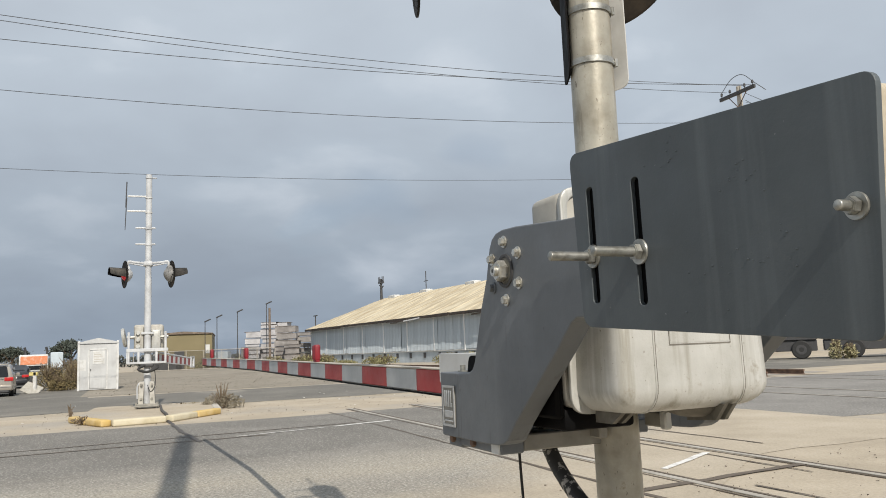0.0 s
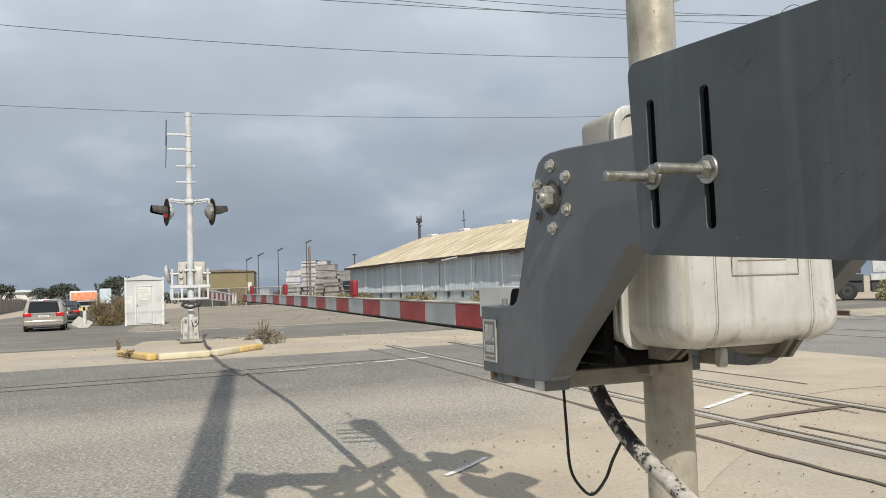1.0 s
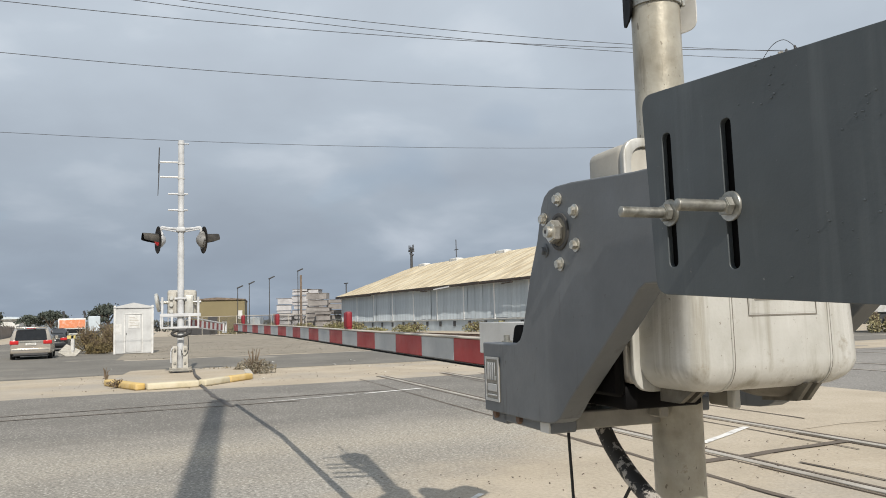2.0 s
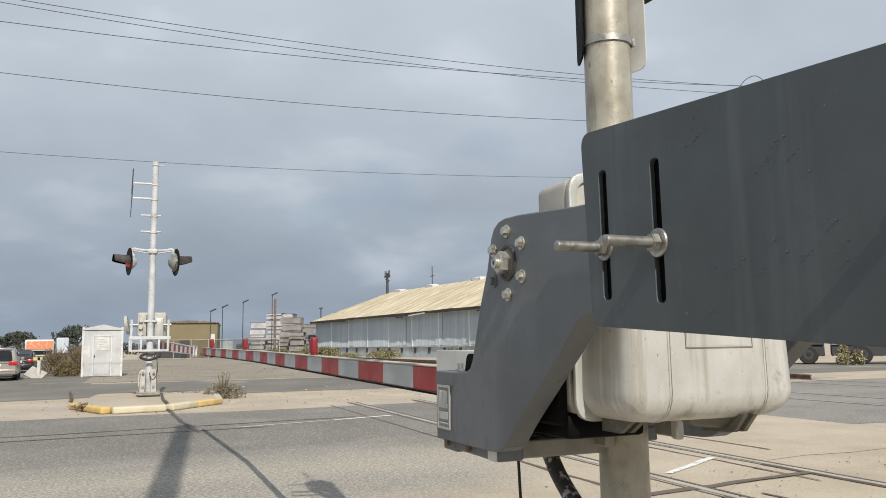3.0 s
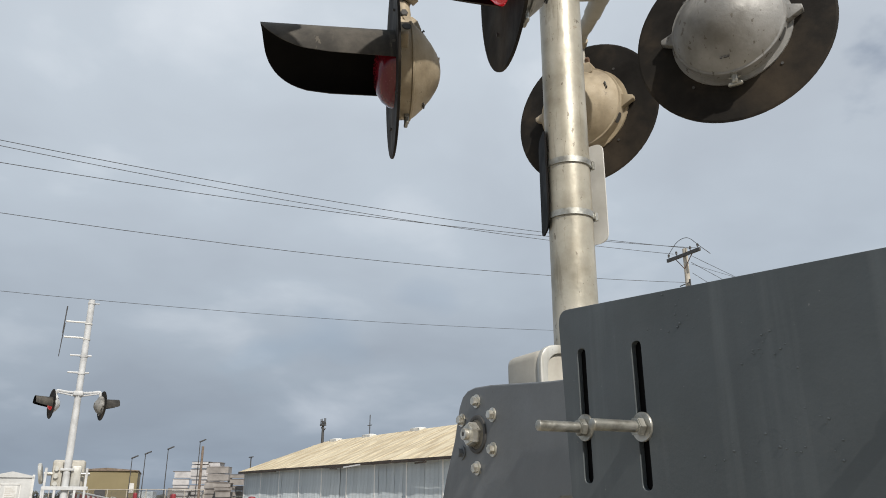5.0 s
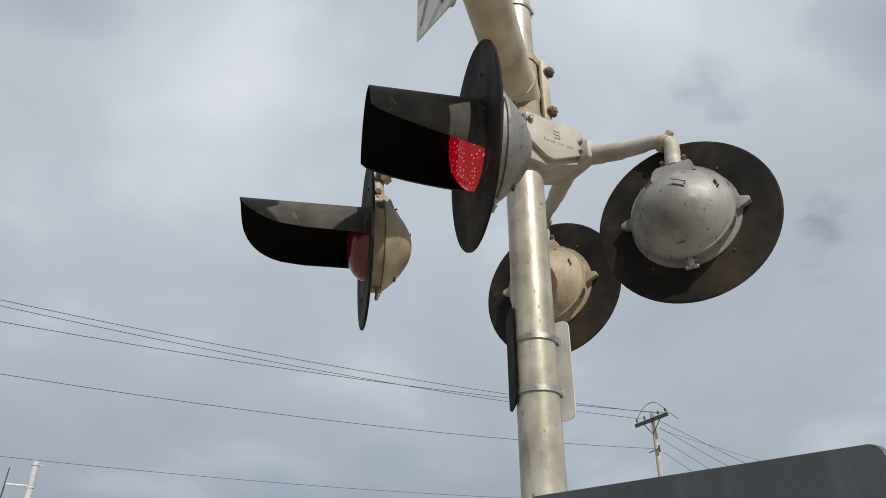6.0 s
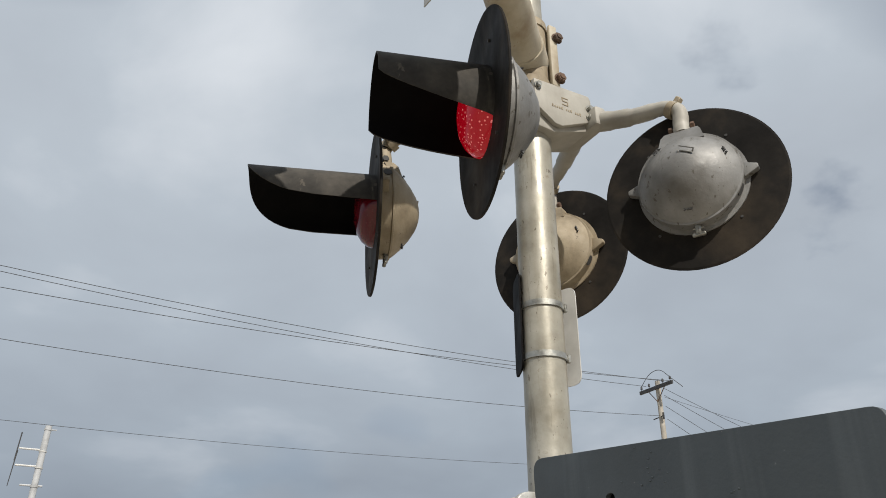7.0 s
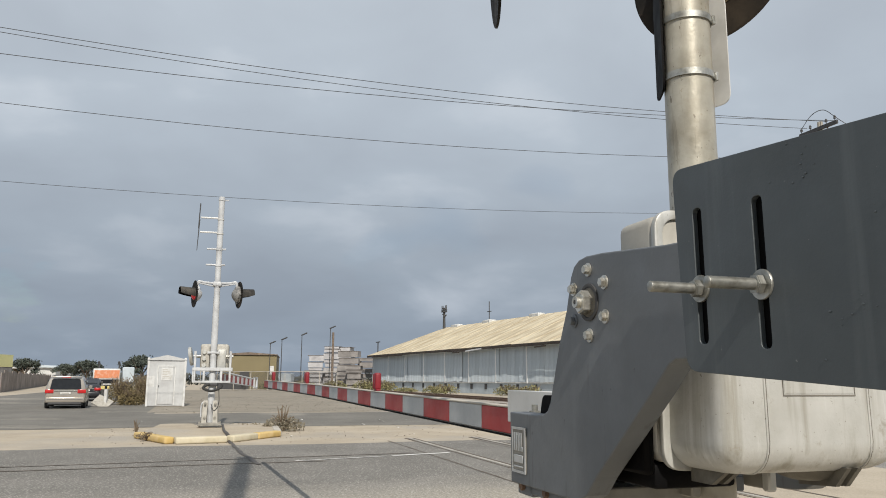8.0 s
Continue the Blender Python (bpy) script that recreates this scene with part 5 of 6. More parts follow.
for sx in (-1, 1):
    signal_light(far, at_(sx * 0.53, 0, 3.20) @ Matrix.Rotation(radians(-72 if sx < 0 else 108), 4, "Z"), M["farwhite" if sx < 0 else "silver"], M["lens_lit" if sx < 0 else "lens_off"], 0.335)
    part("lamp_arm", tube([(0.05 * sx, 0, 3.47), (0.30 * sx, 0, 3.49), (0.45 * sx, 0, 3.51), (0.47 * sx, 0, 3.40)], 0.032, 8, 4), M["farwhite"], far, "white bent lamp arm")
    part("arm_brace", rod((0.07 * sx, -0.02, 3.40), (0.44 * sx, -0.02, 3.47), 0.018, n=6), M["farwhite"], far)
part("arm_hub", join(clamp_ring(0.082, 3.38, 3.53, 20), box(-0.11, 0.11, -0.11, 0.11, 3.40, 3.51, 0.03)), M["farwhite"], far, "cast hub of the lamp arms")
antenna(far, -0.07, 5.13, 0.078)
for z in (3.94, 4.34):
    part("stub_arm", join(rod((-0.30, 0, z), (0.16, 0, z), 0.022, n=8), clamp_ring(0.08, z - 0.04, z + 0.0, 20)), M["farwhite"], far, "short stub arm")

fg = empty("gate_mechanism", FS @ Matrix.Translation((0.0, 0.0, 0.0)) @ Matrix.Diagonal((0.88, 0.88, 0.90, 1)), "pale crossing gate mechanism with white frame on the far mast", "gate mechanism", "crossing gates")
part("box_body", box(-0.36, 0.40, 0.08, 0.55, 1.50, 2.20, 0.06, 3), M["tan2"], fg, "pale cast box body")
part("box_cover", box(-0.34, -0.10, -0.04, 0.1, 1.52, 2.16, 0.04, 2), M["tan2"], fg, "rounded cover half")
part("box_cover", box(0.10, 0.34, -0.04, 0.1, 1.52, 2.06, 0.04, 2), M["box"], fg, "rounded cover half")
for z in (1.62, 1.80, 1.98):
    part("round_boss", rod((-0.24, -0.03, z), (-0.24, -0.10, z), 0.055, n=14), M["box"], fg, "round boss")
part("mast_clamp", join(clamp_ring(0.082, 1.92, 2.0, 20), box(-0.16, 0.16, -0.1, -0.02, 1.93, 1.99, 0.01, 1)), M["farwhite"], fg)
for z0, z1, x0, x1 in ((1.47, 1.56, -0.53, 0.54), (1.15, 1.21, -0.52, 0.50)):
    part("frame_beam", box(x0, x1, -0.16, -0.09, z0, z1, 0.01, 1), M["farwhite"], fg, "white horizontal frame beam")
for x, zt in ((-0.47, 2.0), (0.47, 2.0), (-0.50, 1.5), (-0.22, 1.5), (0.24, 1.5)):
    part("frame_post", box(x - 0.03, x + 0.03, -0.15, -0.10, 1.17, zt, 0.01, 1), M["farwhite"], fg, "white upright frame post")
for x in (-0.42, 0.44):
    part("pivot_shaft", rod((x - 0.1, -0.05, 1.86), (x + 0.1, -0.05, 1.86), 0.045, n=12), M["steel"], fg)
part("weight_disc", moved(lathe([(0.0, -0.04), (0.24, -0.04), (0.26, 0), (0.24, 0.04), (0, 0.04)], 24), at_(-0.60, 0.0, 1.86) @ Matrix.Rotation(radians(80), 4, "Y")), M["box"], fg, "round counterweight seen edge on")
part("black_cable", tube([(-0.05, -0.14, 1.12), (-0.22, -0.2, 1.02), (0.0, -0.24, 0.94), (0.24, -0.2, 1.02), (0.28, -0.12, 1.1)], 0.035, 8, 5), M["rubber"], fg, "black cable looped round the foot")
part("pivot_block", box(-0.16, 0.16, -0.16, 0.16, 1.06, 1.16, 0.03, 2), M["darkpole"], fg, "dark pivot block")
part("thin_cable", tube([(0.20, -0.18, 1.0), (0.22, -0.2, 0.6), (0.1, -0.2, 0.42), (0.02, -0.2, 0.6)], 0.010, 6, 5), M["rubber"], fg)
part("conduit", tube([(-0.24, -0.1, 0.25), (-0.24, -0.12, 0.55), (-0.18, -0.1, 0.66)], 0.02, 8, 4), M["farwhite"], fg)
FS_M = {k: mesh_of("stripe", box(0.0, 0.15, -0.02, 0.02, -0.13, 0.06, 0.004, 1), M[k], 30) for k in ("maroon", "greysheet")}
fa = part("gate_arm", join(rod((0.0, 0, 0.12), (2.6, 0, 0.04), 0.022, n=6), rod((0.0, 0, -0.15), (2.6, 0, -0.17), 0.022, n=6)), M["farwhite"], fg, "lowered striped gate arm with white truss rods", m=at_(0.10, 0.0, 1.36) @ Matrix.Rotation(radians(68), 4, "Z") @ Matrix.Rotation(radians(3.0), 4, "Y"))
for i in range(16):
    part("stripe", FS_M["maroon" if i % 2 else "greysheet"], None, fa, m=at_(0.15 + i * 0.15, 0, -0.003 * i))
part("arm_tip", join(box(2.58, 2.62, -0.05, 0.0, -0.22, 0.10), box(2.78, 2.82, -0.05, 0.0, -0.22, 0.10), box(2.58, 2.82, -0.05, 0.0, 0.06, 0.10), box(2.58, 2.82, -0.05, 0.0, -0.24, -0.20)), M["farwhite"], fa, "white end frame")

# ---- wooden pole behind the path, and overhead lines ----
pole_b = empty("utility_pole", Matrix.Translation((-0.144, -1.6, 0)), "tall weathered wooden utility pole that throws a long shadow", "utility pole", "utility poles")
part("shaft", rod((0, 0, 0), (0, 0, 12.6), 0.14, 0.13, 20), M["wood"], pole_b, "weathered wooden shaft")

UP = Vector((17.95, 37.6, 0))
UPM = Matrix.Translation(UP) @ Matrix((XA, YA, (0, 0, 1))).transposed().to_4x4()
up = empty("utility_pole", UPM, "weathered utility pole with crossarm and insulators", "utility pole", "utility poles")
part("shaft", rod((0, 0, 0), (0.0, 0, 14.25), 0.19, 0.13, 16), M["concrete"], up, "pale grey weathered shaft")
part("crossarm", box(-1.25, 1.25, -0.20, -0.09, 13.78, 13.97, 0.01, 1), M["darkpole"], up, "dark crossarm")
for s in (-1, 1):
    part("brace", rod((0.62 * s, -0.12, 13.8), (0, -0.14, 13.1), 0.025, n=6), M["rust"], up, "diagonal brace")
for x in (-1.1, -0.5, 0.55, 1.1):
    part("insulator", join(rod((x, -0.15, 13.93), (x, -0.15, 14.12), 0.02, n=6), moved(lathe([(0.0, 0.0), (0.07, 0.02), (0.05, 0.08), (0.07, 0.1), (0.03, 0.18), (0, 0.18)], 10), at_(x, -0.15, 14.05))), M["darkpole"], up, "dark insulator")
part("jumper_wire", tube([(-1.1, -0.15, 14.2), (-0.4, -0.1, 14.75), (0.4, -0.1, 14.75), (1.15, -0.1, 14.1), (1.5, 0.3, 13.6)], 0.018, 6, 6), M["wire"], up)
part("lower_bracket", join(rod((-0.5, -0.1, 12.25), (0.3, -0.1, 12.3), 0.03, n=6), rod((0.25, -0.1, 12.1), (0.3, -0.15, 12.45), 0.05, n=8)), M["darkpole"], up)


def overhead(p, q, sag, r, label):
    p, q = Vector(p), Vector(q)
    pts = []
    for i in range(25):
        t = i / 24
        pts.append(p + (q - p) * t - Vector((0, 0, sag * 4 * t * (1 - t))))
    return thing("overhead_wire", tube([v - p for v in pts], r, 6, 0), M["wire"], Matrix.Translation(p), label, "power line", "overhead wires")


for off, z0, z1, sag, r in ((-1.1, 14.2, 15.2, 1.12, 0.012), (0.55, 14.15, 14.72, 1.12, 0.012), (1.1, 14.05, 13.05, 1.05, 0.012), (0.0, 12.35, 11.75, 1.15, 0.011), (0.0, 9.6, 8.6, 0.95, 0.008)):
    overhead(UP + XA * (off * 0.8) + Vector((0, 0, z0)), UP + XA * (off * 0.8) - YA * 52 + Vector((0, 0, z1)), sag, r, "thin dark overhead wire between poles")
for z, dx, dz in ((13.9, 24, -6.5), (13.5, 22, -7.0), (12.9, 20, -7.2), (12.2, 18, -6.8)):
    overhead(UP + Vector((0.3, 0, z)), UP + Vector((dx, 6, z + dz)), 0.3, 0.012, "thin dark wire leading down from the pole")
overhead(UP + Vector((0.3, 0, 13.4)), UP + Vector((40, 16, 12.6)), 0.7, 0.009, "thin dark overhead wire beyond the pole")

# ---- warehouse ----
WA = Vector((-0.449, 0.8935, 0)).normalized()
WB = Vector((0.8935, 0.449, 0)).normalized()
# wall line: starts far away at the corner and comes towards the crossing
WM = Matrix((-WA, WB, (0, 0, 1))).transposed().to_4x4()
W0 = Vector((-11.95, 103.55, 0))
wh = empty("warehouse", Matrix.Translation(W0) @ WM, "long old warehouse with pale metal siding and tan roof", "warehouse")
L_W, H0, H1, D_W = 61.6, 1.15, 4.45, 16.0
n_pan = 11
SHEETS = 8
sheet_w = L_W / n_pan / SHEETS
sm = Nodes("corrugated_pale_sheet")
so = sm.n.new("ShaderNodeObjectInfo")
sc = sm.ramp(sm.noise(0.5, 7.0, 0.6), [(0.3, (0.42, 0.475, 0.515)), (0.5, (0.53, 0.59, 0.63)), (0.72, (0.64, 0.69, 0.72))])
sc = sm.mix(sm.rng(sm.noise(2.2, 6.0, 0.65, (1.0, 1.0, 0.08)), 0.50, 0.66, 0.0, 0.6), sc, (0.30, 0.335, 0.365))
sm.color(sm.mix(sm.rng(so.outputs["Random"], 0.0, 1.0, 0.0, 0.5), sc, (0.36, 0.41, 0.45)))
sm.rough(0.6)
bm = bmesh.new()
pts = [(i / 12 * sheet_w, -0.035 if i % 2 else 0.0) for i in range(13)]
rowa = [bm.verts.new((x, y, H0)) for x, y in pts]
rowb = [bm.verts.new((x, y, H1)) for x, y in pts]
for i in range(12):
    bm.faces.new((rowa[i], rowa[i + 1], rowb[i + 1], rowb[i]))
SHEET = mesh_of("wall_sheet", bm, sm.m, None)
POST = mesh_of("wall_post", box(-0.09, 0.09, -0.14, 0.02, H0 - 0.1, H1), M["postwhite"], None)
rnd = random.Random(8)
for i in range(n_pan):
    for k in range(SHEETS):
        part("wall_sheet", SHEET, None, wh, m=at_((i * SHEETS + k) * sheet_w, rnd.uniform(-0.10, -0.05), rnd.uniform(-0.05, 0.05)) @ Matrix.Rotation(rnd.uniform(-0.005, 0.005), 4, "X"))
    part("wall_post", POST, None, wh, m=at_(i * L_W / n_pan, 0, 0))
part("wall", box(0, L_W, 0.03, 0.25, H0 - 0.1, H1), M["siding2"], wh, "inner wall behind the siding")
part("end_wall", box(-0.1, 0.0, 0, D_W, H0, H1), M["siding"], wh, "end wall")
part("plinth", box(0, L_W, 0.02, 0.5, 0.0, H0), M["siding2"], wh, "pale base wall")
for i in range(19):
    part("vent", box(1.2 + i * 3.0, 1.65 + i * 3.0, -0.03, 0.02, 0.45, 0.95), M["darkpole"], wh, "dark crawl-space vent")
part("dock_edge", box(0, L_W, -0.10, 0.02, H0 - 0.10, H0), M["white"], wh, "pale sill board")
RZ = 8.2
rb = bmesh.new()
ov = 0.7
corn = [(-ov, -ov, H1 + 0.05), (L_W, -ov, H1 + 0.05), (L_W, D_W + ov, H1 + 0.05), (-ov, D_W + ov, H1 + 0.05), (5.85, D_W / 2, RZ), (L_W, D_W / 2, RZ)]
vs = [rb.verts.new(c) for c in corn]
for f in ((0, 1, 5, 4), (2, 3, 4, 5), (3, 0, 4), (1, 2, 5), (3, 2, 1, 0)):
    rb.faces.new([vs[k] for k in f])
part("roof", rb, M["roof"], wh, "faded tan roof with worn seams", None)
fx = -ov
while fx < L_W - 3:
    ln = rnd.uniform(2.4, 6.0)
    part("fascia", moved(box(0, ln - 0.06, -ov - 0.06, -ov, -0.16 - rnd.uniform(0, 0.10), 0.05), at_(fx, rnd.uniform(-0.03, 0.03), H1) @ Matrix.Rotation(rnd.uniform(-0.012, 0.012), 4, "Y")), M["eave"], wh, "dark weathered eave board")
    fx += ln
for x, ln, drop in ((25.5, 1.6, 0.30), (28.5, 3.4, 0.24), (41.5, 1.8, 0.30)):
    part("loose_board", moved(box(0, ln, -0.05, 0.0, -0.10, 0.02), at_(x, -ov - 0.02, H1 - drop) @ Matrix.Rotation(radians(rnd.uniform(-3, 3)), 4, "Y")), M["postwhite"] if ln > 3 else M["eave"], wh, "loose hanging eave board")
part("fascia", box(-ov - 0.05, -ov, -ov, D_W, H1 - 0.2, H1 + 0.06), M["wood"], wh, "dark eave board")
sl = Vector((0, D_W / 2 + ov, RZ - H1 - 0.05)).normalized()
for i in range(18):
    x = 2 + i * 3.2
    top = min(1.0, (x + ov) / 6.55)
    q = Vector((x, -ov, H1 + 0.06)) + Vector((0, (D_W / 2 + ov) * top * 0.98, (RZ - H1 - 0.05) * top * 0.98))
    part("roof_seam", rod((x, -ov, H1 + 0.06), q, 0.035, n=5), M["roof"], wh)
for x in (8.0, 16.6, 27.2, 42.0):
    part("roof_vent", box(x, x + 1.9, D_W / 2 - 0.45, D_W / 2 + 0.45, RZ - 0.4, RZ + 0.18, 0.08, 1), M["white"], wh, "small white ridge vent")
part("roof_mast", join(rod((5.7, D_W / 2 - 0.3, RZ - 1.5), (5.7, D_W / 2 - 0.3, RZ + 2.6), 0.22, 0.14, 10), box(5.35, 6.05, D_W / 2 - 0.6, D_W / 2 + 0.0, RZ + 2.0, RZ + 2.12), *[rod((5.7 + q, D_W / 2 - 0.3, RZ + 2.0), (5.7 + q, D_W / 2 - 0.3, RZ + 2.9), 0.06, n=6) for q in (-0.7, -0.35, 0.35, 0.7)], box(4.9, 6.5, D_W / 2 - 0.36, D_W / 2 - 0.24, RZ + 2.2, RZ + 2.3), *[rod((5.7, D_W / 2 - 0.3, RZ + z), (5.7 + 0.7 * c, D_W / 2 - 0.3, RZ + z + 0.3), 0.07, n=6) for z, c in ((2.3, -1), (2.1, 1), (1.3, 1), (1.5, -0.7))]), M["darkpole"], wh, "dark roof mast with aerials")
part("roof_aerial", join(rod((17.6, D_W / 2, RZ), (17.6, D_W / 2, RZ + 2.4), 0.06, n=6), rod((17.1, D_W / 2, RZ + 1.2), (18.1, D_W / 2, RZ + 1.2), 0.05, n=6)), M["darkpole"], wh, "thin roof aerial")
part("corner_aerial", join(rod((0.4, 0.4, H1), (0.4, 0.4, H1 + 1.9), 0.08, n=6), rod((-0.3, 0.4, H1 + 1.85), (1.1, 0.4, H1 + 1.85), 0.07, n=6)), M["darkpole"], wh, "dark aerial on the roof corner")
for x in (8.0, 16.6, 27.2, 42.0):
    part("vent_mouth", box(x - 0.05, x + 0.02, D_W / 2 - 0.4, D_W / 2 + 0.4, RZ - 0.3, RZ + 0.12), M["bar"], wh, "dark vent opening")

# ---- other buildings and yard things ----


def shed():
    ob = empty("utility_shed", Matrix.Translation((-13.95, 35.9, 0)) @ Matrix.Rotation(radians(19), 4, "Z") @ Matrix.Diagonal((0.83, 0.9, 0.9, 1)), "small white weathered metal shed with a closed door", "shed")
    w, h = 0.98, 2.35
    part("body", box(-w, w, 0, 1.9, 0.02, h, 0.02, 1), M["panel"], ob, "white panel walls")
    part("roof", moved(prism([(-w - 0.05, h), (w + 0.05, h), (w + 0.05, h + 0.06), (0, h + 0.28), (-w - 0.05, h + 0.06)], -0.06, 1.96), Matrix.Identity(4)), M["panel"], ob, "low pitched roof")
    d = part("door", box(-0.42, 0.40, -0.03, 0.0, 0.1, 2.0, 0.008, 1), M["panel"], ob, "pale closed door")
    part("door_frame", join(box(-0.50, -0.44, -0.04, 0.0, 0.05, 2.08), box(0.42, 0.48, -0.04, 0.0, 0.05, 2.08), box(-0.5, 0.48, -0.04, 0.0, 2.02, 2.08)), M["white"], d, "white door frame")
    nt = part("notice", box(-0.28, 0.32, -0.042, -0.034, 1.32, 1.98), M["white"], d, "white notice with faded lines")
    for i in range(6):
        part("text_bar", box(-0.22, 0.10 + 0.1 * ((i * 7) % 3) - 0.05, -0.046, -0.043, 1.86 - 0.085 * i, 1.885 - 0.085 * i), M["concrete"], nt)
    part("handle", box(-0.40, -0.36, -0.06, -0.03, 0.98, 1.08), M["darkpole"], d, "small dark handle")
    for x in (-w, w):
        part("corner_post", box(x - 0.06, x + 0.06, -0.03, 0.05, 0.0, h + 0.14, 0.01, 1), M["white"], ob, "pale corner post")
    part("side_notice", box(-0.90, -0.62, -0.014, -0.008, 1.0, 1.55), M["white"], ob, "faded paper on the wall")
    return ob


shed()

tb = empty("storage_building", Matrix.Translation((-27.6, 100, 0)) @ Matrix.Rotation(radians(12), 4, "Z"), "tan metal building with a dark doorway", "building")
part("wall", box(-3.5, 3.3, 0, 14, 0, 4.4), M["tanwall"], tb, "tan metal walls")
part("roof", prism([(-3.6, 4.4), (3.4, 4.4), (3.4, 4.5), (-0.2, 4.75), (-3.6, 4.5)], -0.2, 14.2), M["wood"], tb, "low dark-edged roof")
part("door", box(-1.3, -0.1, -0.05, 0.0, 0, 2.3), M["darkpole"], tb, "dark doorway")
part("window", box(2.4, 3.0, -0.05, 0.0, 1.9, 3.0), M["white"], tb, "small white window")


def lamp_post(x, y, h, arm):
    ob = empty("lamp_post", Matrix.Translation((x, y, 0)), "thin dark lamp post with an angled head", "lamp post", "lamp posts in the yard")
    part("shaft", rod((0, 0, 0), (0, 0, h), 0.065, 0.045, 10), M["darkpole"], ob, "dark shaft")
    part("head", moved(box(-0.1, 0.75, -0.15, 0.15, -0.07, 0.07, 0.03, 1), at_(0, 0, h) @ Matrix.Rotation(radians(-24), 4, "Y")), M["darkpole"], ob, "angled lamp head")


for x, y, h in ((-25.1, 100, 5.9), (-23.6, 100, 6.4), (-21.0, 100, 7.0), (-17.3, 100, 7.9)):
    lamp_post(x, y, h, 1)
thing("wooden_pole", rod((0, 0, 0), (0, 0, 7.3), 0.17, 0.14, 12), M["wood"], Matrix.Translation((-16.75, 99, 0)), "plain weathered wooden pole", "pole")


def pallet_stack(x, y, w, d, h, key, seed):
    r = random.Random(seed)
    ob = empty("pallet_stack", Matrix.Translation((x, y, 0)) @ Matrix.Rotation(r.uniform(-0.2, 0.2), 4, "Z"), "tall stack of pale pallets and crates" if key == "crateB" else "stack of bleached wooden pallets", "pallets", "pallet stacks")
    z = 0.0
    while z < h:
        t = r.uniform(0.35, 1.0)
        ww = w * r.uniform(0.86, 1.05)
        part("crate", box(-ww / 2 + r.uniform(-.2, .2), ww / 2 + r.uniform(-.2, .2), -d / 2, d / 2, z, z + t * 0.78), M[key], ob)
        part("deck", box(-w / 2, w / 2, -d / 2 - 0.05, d / 2, z + t * 0.80, z + t * 0.84), M["fencewood"], ob)
        z += t
    return ob


for i, (x, y, w, d, h, key) in enumerate(((-20.6, 108, 2.2, 2, 4.2, "crateB"), (-18.4, 110, 2.4, 2, 5.7, "crateB"), (-16.6, 110, 2.0, 2, 5.4, "crateB"), (-15.6, 106, 2.8, 2, 4.4, "crateA"), (-13.4, 107, 2.8, 2, 4.0, "crateA"), (-14.4, 103, 2.2, 2, 2.8, "crateA"), (-11.2, 108, 2.2, 2, 3.2, "crateA"))):
    pallet_stack(x, y, w, d, h, key, 70 + i)

# chain-link fence across the yard
fence = empty("yard_fence", Matrix.Translation((-30, 88, 0)) @ Matrix.Rotation(radians(-6), 4, "Z"), "dull chain-link yard fence on thin posts", "fence")
for i in range(9):
    part("post", rod((i * 2.0, 0, 0), (i * 2.0, 0, 2.2), 0.04, n=6), M["concrete"], fence)
for z in (0.1, 2.15):
    part("rail", rod((0, 0, z), (16, 0, z), 0.03, n=6), M["concrete"], fence)
fb = bmesh.new()
for i in range(160):
    for s in (-1, 1):
        x0 = i * 0.175
        x1 = x0 + s * 2.0
        if 0 <= x1 <= 16 and x0 <= 16:
            p, q = Vector((x0, 0, 0.1)), Vector((x1, 0, 2.15))
            n_ = Vector((0.010, 0, -0.010 * s))
            fb.faces.new([fb.verts.new(v) for v in (p + n_, p - n_, q - n_, q + n_)])
part("mesh", fb, M["darkpole"], fence, "woven wire mesh", None)


def container(x, y, w, d, h, mat, label, turn=0.0):
    ob = empty("yard_container", Matrix.Translation((x, y, 0)) @ Matrix.Rotation(radians(turn), 4, "Z"), label, "container", "containers in the yard")
    part("body", box(0, w, 0, d, 0.0, h, 0.03, 1), mat, ob)
    for i in range(int(w / 0.5)):
        part("rib", box(i * 0.5 + 0.1, i * 0.5 + 0.25, -0.05, 0.0, 0.15, h - 0.1), mat, ob)
    return ob


container(-30.2, 94, 3.2, 2.4, 1.7, M["darkpole"], "dark low container beside the fence")
container(-23.0, 112, 3.6, 2.4, 2.6, M["crateA"], "pale weathered container in the yard")
container(-31.2, 118, 5.0, 2.4, 2.2, M["siding2"], "grey container far behind the fence")

# ---- vehicles ----


def ring(y, w, z0, z1, top, n=4):
    """A car's cross-section at y: half width w, from z0 to z1, narrowed to top at the roof."""
    pts = rounded([(-w, z0), (w, z0), (w * 1.0, z0 + (z1 - z0) * 0.55), (w * top, z1), (-w * top, z1), (-w, z0 + (z1 - z0) * 0.55)], [0.08, 0.08, 0.1, 0.14, 0.14, 0.1], n)
    return [(x, y, z) for x, z in pts]


def wheel(parent, x, y, r, w=0.22):
    wh_ = part("wheel", moved(lathe([(0.0, -w / 2), (r * 0.94, -w / 2), (r, -w / 2 + 0.04), (r, w / 2 - 0.04), (r * 0.94, w / 2), (0.0, w / 2)], 24), at_(x, y, r) @ Matrix.Rotation(radians(90), 4, "Y")), M["rubber"], parent, "black tyre")
    part("rim", moved(lathe([(0.0, -w / 2 - 0.01), (r * 0.6, -w / 2 - 0.012), (r * 0.62, 0), (r * 0.6, w / 2 + 0.012), (0.0, w / 2 + 0.01)], 18), at_(x, y, r) @ Matrix.Rotation(radians(90), 4, "Y")), M["steel"], wh_, "grey wheel rim")


